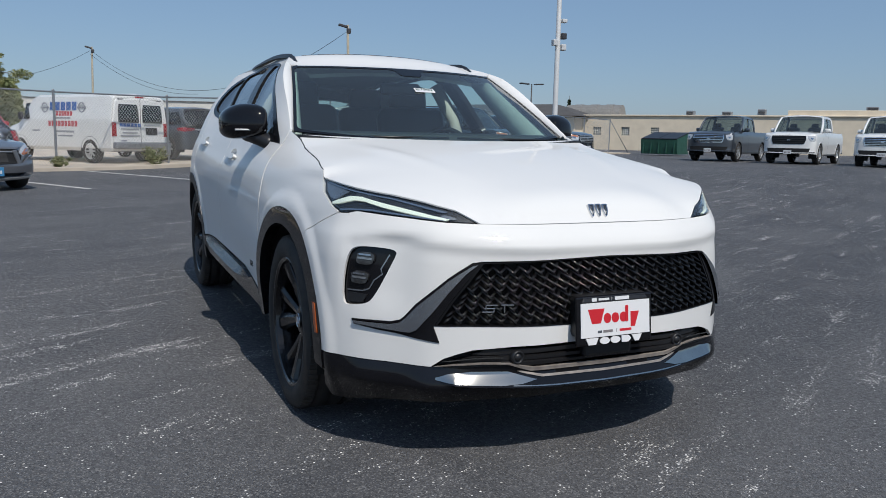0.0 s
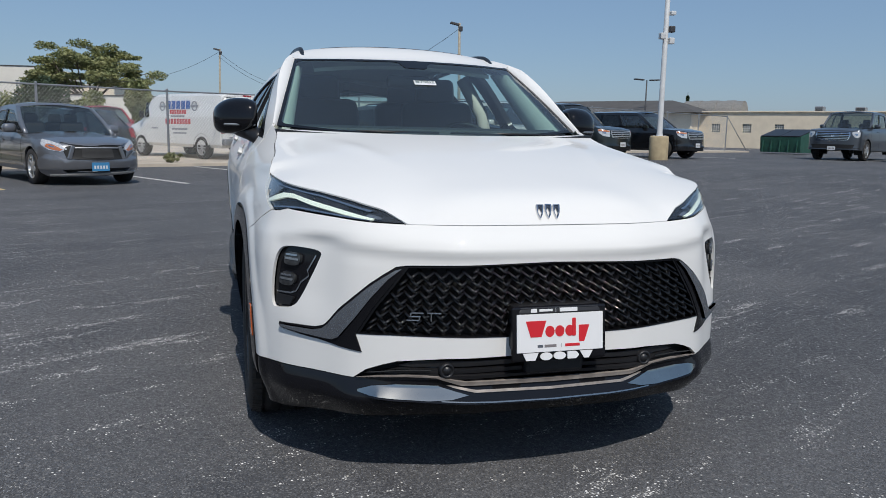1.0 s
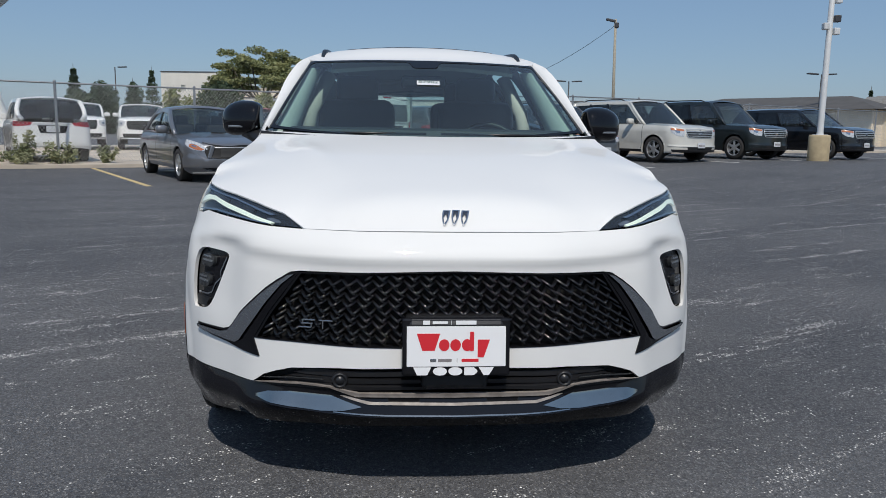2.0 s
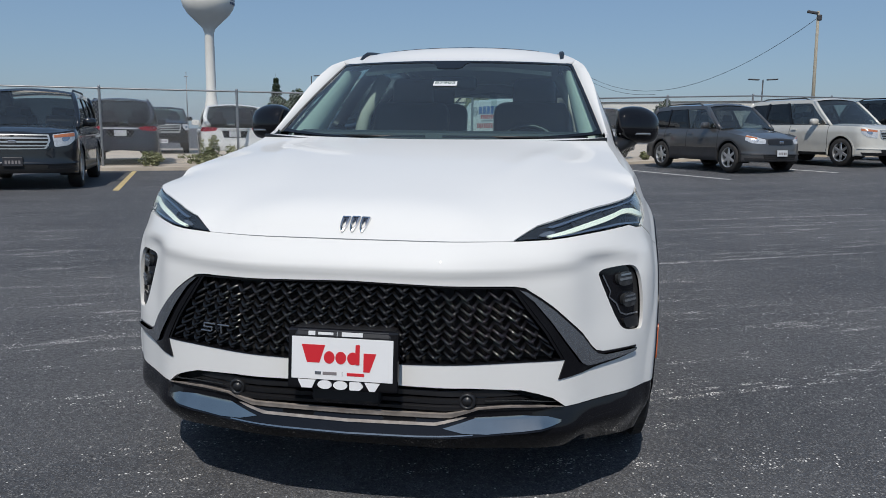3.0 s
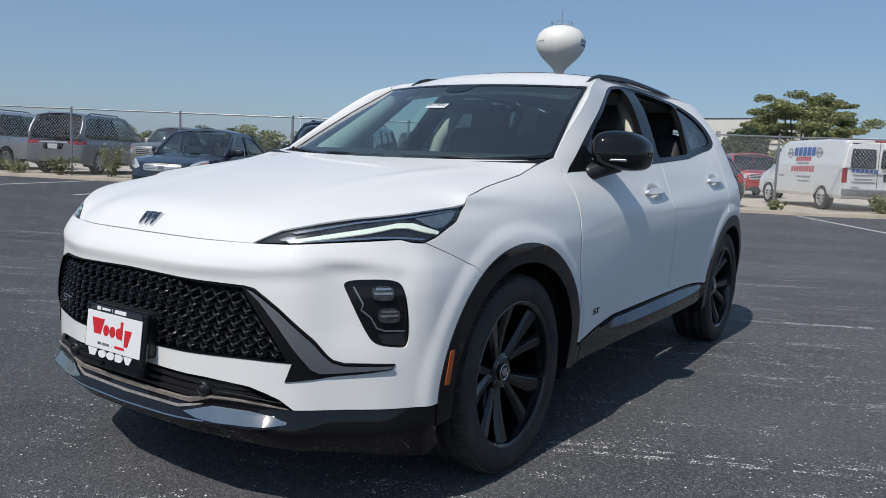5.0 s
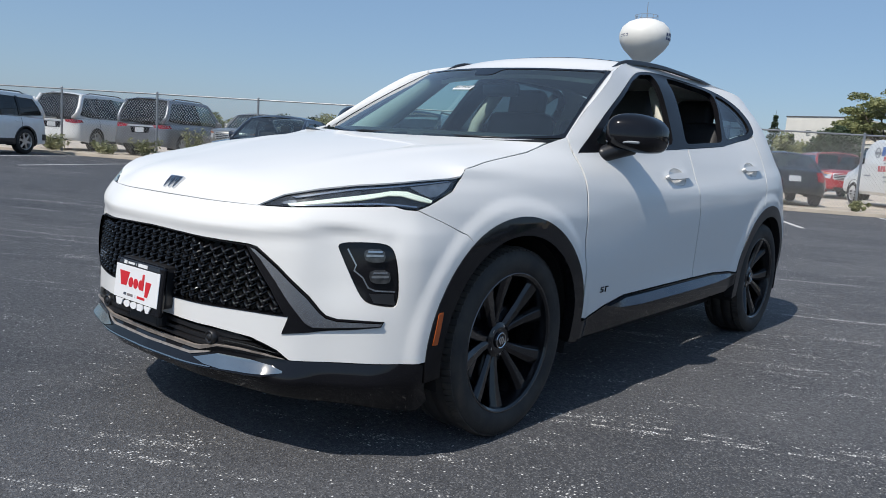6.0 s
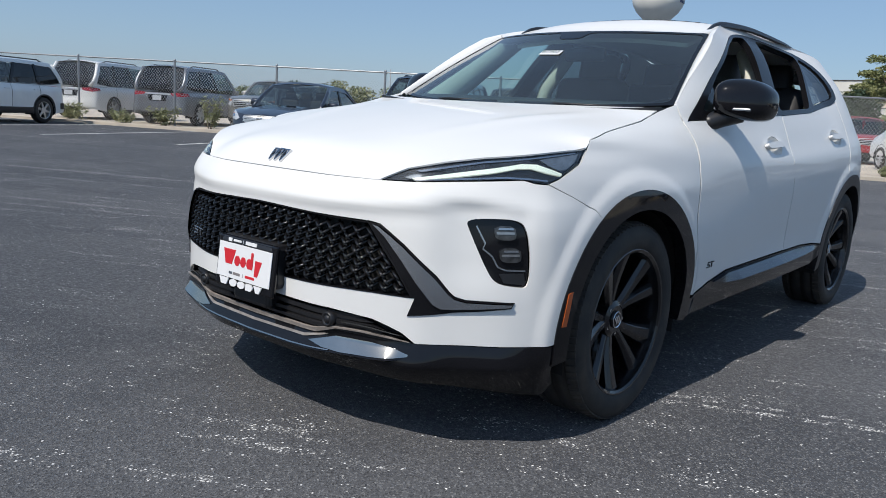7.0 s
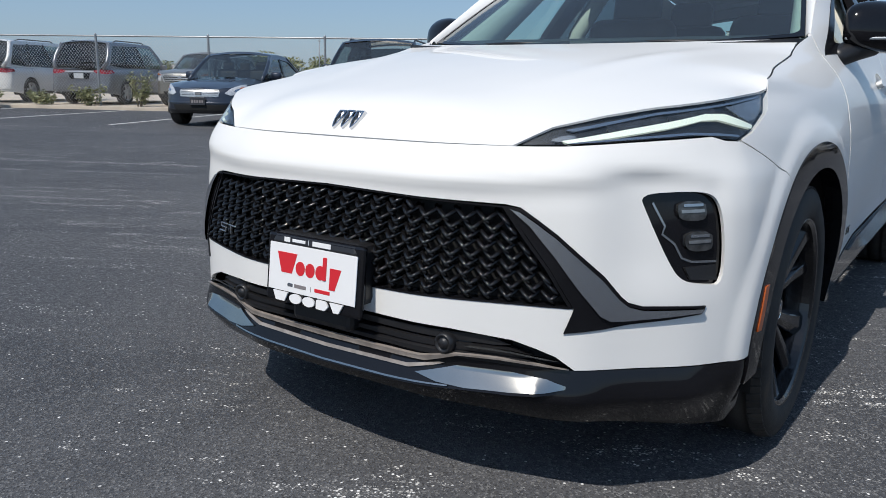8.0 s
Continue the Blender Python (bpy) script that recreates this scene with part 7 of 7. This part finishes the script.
def building(name, label, az0, d0, az1, d1, h, mat, origin, base=0.0, deep=16.0, windows=(), category="building"):
    a, b = Vector((*at_bearing(*origin, az0, d0), base)), Vector((*at_bearing(*origin, az1, d1), base))
    ln = (b - a).length
    yaw = math.degrees(math.atan2(b.y - a.y, b.x - a.x))
    ob = thing(name, label, category, m=pose(a.x, a.y, base, 0, 0, yaw))
    holes = [[(x, z), (x + w, z), (x + w, z + hh), (x, z + hh)] for x, z, w, hh in windows]
    wall = panel("wall", lambda x, z: np.stack([np.asarray(x, float), 0 * np.asarray(x, float), np.asarray(z, float)], -1), [(0, -1), (ln, -1), (ln, h), (0, h)], holes, 6, depth=.25, custom=False)
    part("wall", wall, mat, ob, "", None)
    bm = bmesh.new()
    box(bm, (ln - .1, deep, h + .9), pose(ln / 2, deep / 2 + .26, h / 2 - .51), 0)
    part("core", bm, mat, ob)
    part("parapet_cap", boxmesh((ln + .2, .5, .14), pose(ln / 2, .1, h + .05), .03), TAN if mat is TAN else ROOF_GREY, ob)
    for x, z, w, hh in windows:
        win = part("window", boxmesh((w, .06, hh), pose(x + w / 2, .16, z + hh / 2), 0), BLOCK_GLASS, ob, "small glass-block window")
        for k in range(1, 4):
            part("mullion", boxmesh((.05, .05, hh), pose(x + w * k / 4, .12, z + hh / 2), 0), TAN_WHITE, win)
        for k in range(1, 4):
            part("mullion", boxmesh((w, .05, .05), pose(x + w / 2, .12, z + hh * k / 4), 0), TAN_WHITE, win)
    return ob, ln, a, yaw


tan_b, ln, a0, yaw0 = building("block_building", "long low tan block building with small square windows", 32.2, 82, 58, 77, 3.35, TAN, (-1.6, -3.1), .35, 20, [(2.1 + 2.9 * k, 1.45, .80, .80) for k in range(4)] + [(30.0, 1.6, 1.0, 1.2)])
for x, w, h2 in ((14.1, .75, .60), (17.5, .85, .52), (20.6, .70, .75), (29.7, 1.0, .40)):
    hv = thing("rooftop_unit", "grey rooftop air conditioning unit with louvres", "air conditioner", "rooftop units", tan_b.matrix_basis @ pose(x, 2.2, 3.35 if x < 23 else 3.9))
    part("case", boxmesh((w, 1.0, h2), pose(0, 0, h2 / 2), .05), GALV, hv)
    for k in range(4):
        part("louvre", boxmesh((w * .8, .04, .06), pose(0, -.52, h2 * (.25 + .17 * k)), .01), POLE_DARK, hv)
part("high_wall", boxmesh((ln - 23, 18, .75), pose(23 + (ln - 23) / 2, 9.2, 3.55), .03), TAN, tan_b, "taller block of the same wall")
vault = thing("barrel_vault", "dark ribbed barrel vault on a flat roof", "roof vault", m=tan_b.matrix_basis @ pose(3.6, 5.0, 3.3))
bm = bmesh.new()
lathe(bm, [(.01, -3)] + [(1.42 if (i // 2) % 2 else 1.36, -3 + .85 * ((i + 1) // 2)) for i in range(14)] + [(.01, 2.95)], 28, "x")
part("vault_shell", bm, material("dull_grey_sheet", (.30, .29, .27), .6, metal=.3, vary=.2), vault)
hip, ln2, a2, yaw2 = building("low_building", "low building with a dark hipped roof", 20.5, 88, 33.5, 78, 3.3, TAN, (-.6, -3.2), .3, 10)
bm = bmesh.new()
vs = [bm.verts.new(p) for p in ((-.8, -.8, 3.3), (ln2 + .8, -.8, 3.3), (ln2 + .8, 11, 3.3), (-.8, 11, 3.3), (4, 5, 4.7), (ln2 - 4, 5, 4.7))]
for q in ((0, 1, 5, 4), (1, 2, 5), (2, 3, 4, 5), (3, 0, 4), (3, 2, 1, 0)):
    bm.faces.new([vs[i] for i in q])
part("roof", bm, ROOF_GREY, hip, "dark hipped roof")
building("white_warehouse", "long low off-white warehouse behind the fence", -3.4, 112, 14.5, 104, 5.1, TAN_WHITE, (0, -3), 0, 20)
building("white_warehouse", "off-white low hall behind the trees", -13, 128, -3.6, 124, 5.6, TAN_WHITE, (0, -3), 0, 20)
building("beige_plant", "tall beige plant building with stepped roofs", -15.2, 165, -10.8, 160, 11.6, TAN_WHITE, (-.6, -3.2), 0, 18, [(4, 8.0, .9, 1.1), (8, 8.0, .9, 1.1)])
building("beige_plant", "tall beige plant building with stepped roofs", -10.8, 160, -6.8, 158, 8.6, TAN, (-.6, -3.2), 0, 18)

# skip by the building
dx, dy = at_bearing(-1.636, -3.106, 40.6, 51)
skip = thing("dumpster", "green steel dumpster with black plastic lids", "dumpster", m=pose(dx, dy, ground_z(dx, dy), 0, 0, -64) @ Matrix.Diagonal((.92, 1.1, 1.0, 1)))
GREEN = material("dumpster_green_paint", (.022, .095, .065), .5, vary=.3, scale=3, bump=.2, bump_scale=20)
bm = bmesh.new()
vs = [bm.verts.new(p) for p in ((-1.3, -.75, .1), (1.3, -.75, .1), (1.3, .75, .1), (-1.3, .75, .1), (-1.3, -.85, 1.0), (1.3, -.85, 1.0), (1.3, .85, 1.4), (-1.3, .85, 1.4))]
for q in ((0, 1, 5, 4), (1, 2, 6, 5), (2, 3, 7, 6), (3, 0, 4, 7), (3, 2, 1, 0), (4, 5, 6, 7)):
    bm.faces.new([vs[i] for i in q])
bmesh.ops.recalc_face_normals(bm, faces=bm.faces)
part("bin", bm, GREEN, skip)
for k in range(5):
    part("rib", boxmesh((.08, .06, .85), pose(-1.1 + .55 * k, -.83, .55, -6, 0, 0), .01), GREEN, skip)
for s in (-1, 1):
    part("lid", boxmesh((1.24, 1.78, .06), pose(s * .64, 0, 1.24, 13.5, 0, 0), .02), SATIN_BLACK, skip, "black plastic lid")


# foliage
LEAF = material("tree_leaves", (.30, .30, .13), .6, vary=.5, scale=.6, base2=(.14, .17, .065))
LEAF_DARK = material("dark_needles", (.055, .085, .04), .65, vary=.4, scale=1.5)
LEAF_PALE = material("dusty_weed_leaves", (.30, .30, .17), .7, vary=.4, scale=3, base2=(.16, .18, .085))
BARK = material("grey_bark", (.12, .10, .08), .9, vary=.3, scale=8, bump=.4, bump_scale=30)


def leaf_cloud(centres, count, size, rng, flat=.5):
    """Many small leaves scattered through clumps: one mesh."""
    vs, fs = [], []
    for (cx, cy, cz), (rx, ry, rz) in centres:
        d = rng.normal(size=(count, 3))
        d /= np.linalg.norm(d, axis=1, keepdims=True)
        p = d * (rng.random((count, 1)) ** .45) * (rx, ry, rz) + (cx, cy, cz)
        a, b = rng.normal(size=(count, 3)), rng.normal(size=(count, 3))
        a[:, 2] *= flat
        a /= np.linalg.norm(a, axis=1, keepdims=True)
        b -= (a * b).sum(1, keepdims=True) * a
        b /= np.linalg.norm(b, axis=1, keepdims=True)
        s = size * (.6 + .8 * rng.random((count, 1)))
        k = len(vs)
        q = np.stack([p - a * s, p + b * s * .55, p + a * s, p - b * s * .55], 1).reshape(-1, 3)
        vs += [tuple(x) for x in q]
        fs += [(k + 4 * i, k + 4 * i + 1, k + 4 * i + 2, k + 4 * i + 3) for i in range(count)]
    return mesh_of("crown", vs, fs, smooth=False)


def broad_tree(x, y, h, spread, seed, label, leaf=LEAF, count=900, size=.32):
    rng = np.random.default_rng(seed)
    t = thing("tree", label, "tree", "trees", pose(x, y, 0))
    bm = bmesh.new()
    tube(bm, [(0, 0, -.3), (.2, 0, h * .18), (.5, .1, h * .33)], [h * .030, h * .024, h * .019], 10)
    cent = []
    for i in range(13):
        a = 2 * math.pi * i / 13 + rng.random() * .5
        rr = spread * (.30 + .68 * rng.random())
        zz = h * (.66 + .27 * rng.random() - .20 * (rr / spread) ** 2)
        e = (rr * math.cos(a), rr * math.sin(a), zz)
        k1 = (e[0] * .45, e[1] * .45, h * (.42 + .14 * rng.random()))
        tube(bm, [(.45, .1, h * .30), k1, (e[0] * .9, e[1] * .9, zz - .3)], [h * .013, h * .009, h * .004], 6)
        for j in range(6):      # side twigs, each with its own flat spray of leaves
            f = .45 + .6 * rng.random()
            d = rng.normal(size=3) * (spread * .16, spread * .16, h * .035)
            c = [k1[q] + (e[q] - k1[q]) * f + d[q] for q in range(3)]
            c[2] += h * .03
            tube(bm, [[k1[q] + (e[q] - k1[q]) * f * .8 for q in range(3)], c], [h * .004, h * .0015], 4)
            cent.append((c, (spread * (.13 + .10 * rng.random()), spread * (.13 + .10 * rng.random()), h * (.026 + .032 * rng.random()))))
    part("trunk", bm, BARK, t, "grey trunk with spreading limbs", True)
    part("crown", leaf_cloud(cent, count, size, rng), leaf, t, "open olive-green crown")
    return t


def conifer(x, y, h, w, seed):
    rng = np.random.default_rng(seed)
    t = thing("conifer", "small dark green conifer", "tree", "conifers", pose(x, y, 0))
    bm = bmesh.new()
    rod(bm, (0, 0, -.2), (0, 0, h * .97), h * .022, 8, .02)
    cent = []
    for k in range(9):
        z = h * (.14 + .82 * k / 9)
        r = w * (1 - k / 9.5) * (.85 + .3 * rng.random())
        for j in range(6):
            a = 2 * math.pi * (j + .5 * (k % 2)) / 6
            tube(bm, [(0, 0, z), (r * .8 * math.cos(a), r * .8 * math.sin(a), z - h * .03)], .02, 4)
            cent.append(((r * .6 * math.cos(a), r * .6 * math.sin(a), z - h * .015), (r * .42, r * .42, h * .05)))
    part("trunk", bm, BARK, t)
    part("crown", leaf_cloud(cent, 90, .14, rng, .3), LEAF_DARK, t)


def shrub(x, y, z, h, w, seed, label, leaf=LEAF_PALE, count=260, size=.05, name="weed_clump"):
    rng = np.random.default_rng(seed)
    t = thing(name, label, "shrub", "shrubs", pose(x, y, z))
    bm = bmesh.new()
    cent = []
    for i in range(9):
        a, rr = 2 * math.pi * rng.random(), w * rng.random() ** .6
        e = (rr * math.cos(a), rr * math.sin(a), h * (.4 + .5 * rng.random()))
        tube(bm, [(e[0] * .15, e[1] * .15, -.05), (e[0] * .6, e[1] * .6, e[2] * .6), e], [.012 * h, .009 * h, .004 * h], 4)
        cent.append((e, (w * .34, w * .34, h * .26)))
        cent.append(((e[0] * .6, e[1] * .6, e[2] * .5), (w * .25, w * .25, h * .25)))
    part("stems", bm, BARK, t)["kind"] = "stuff"
    part("leaves", leaf_cloud(cent, count, size, rng), leaf, t)


broad_tree(*at_bearing(-.6, -3.2, -8.5, 132), 14.8, 8.9, 3, "spreading olive-green locust tree behind the fence", count=430, size=.19)
for az, d, h, w, sd in ((-15.8, 150, 12, 2.6, 1), (-17.0, 120, 8.0, 2.4, 2), (-14.4, 120, 7.0, 2.2, 3), (1.3, 60, 3.9, 1.0, 4), (33.3, 100, 7.0, 1.0, 5), (-20.6, 110, 9, 2.0, 6)):
    conifer(*at_bearing(-.6, -3.0, az, d), h, w, sd)
for k, (az, d, h, w) in enumerate(((-18.5, 95, 5.2, 3.0), (-13.2, 95, 5.0, 3.2), (-11.0, 92, 5.4, 3.6), (-9.4, 96, 4.6, 3.0), (-21.0, 100, 4.5, 3.2), (-5.5, 62, 3.9, 1.1), (7.6, 62, 3.6, 1.0), (-45.5, 110, 4.2, 5.0), (-48.5, 112, 4.0, 5.0), (-51, 115, 3.5, 4.0), (-38, 130, 4.4, 3.5), (-56, 120, 4.0, 5), (-62, 120, 3.8, 5), (-33, 140, 4.0, 4), (-29, 140, 4, 5), (2.8, 125, 4.4, 4))):
    x, y = at_bearing(-.3, -3.0, az, d)
    shrub(x, y, 0, h, w, 40 + k, "dense green bush behind the fence", LEAF if k % 2 else LEAF_DARK, 420, .20, "bush")
for k, (u, v, h, w) in enumerate(((11.1, 20.1, .75, .5), (8.1, 20.2, .35, .25), (-17.5, 20.1, .7, .55), (-15.6, 20.2, .55, .5), (-13.9, 20.1, .8, .55), (-12.4, 20.2, 1.3, .45), (-.2, 20.1, .45, .6), (.9, 20.2, .7, .45), (-1.6, 20.1, .5, .35), (.0, 20.3, 1.0, .25), (14.5, 20.2, .35, .2), (-10.7, 20.2, .5, .35), (2.0, 20.4, .6, .3))):
    p = E_DIR * u + N_DIR * v
    shrub(p.x, p.y, ground_z(p.x, p.y) + .08, h * .8, w, 80 + k, "dusty green weeds growing along the fence foot", count=42, size=.042)
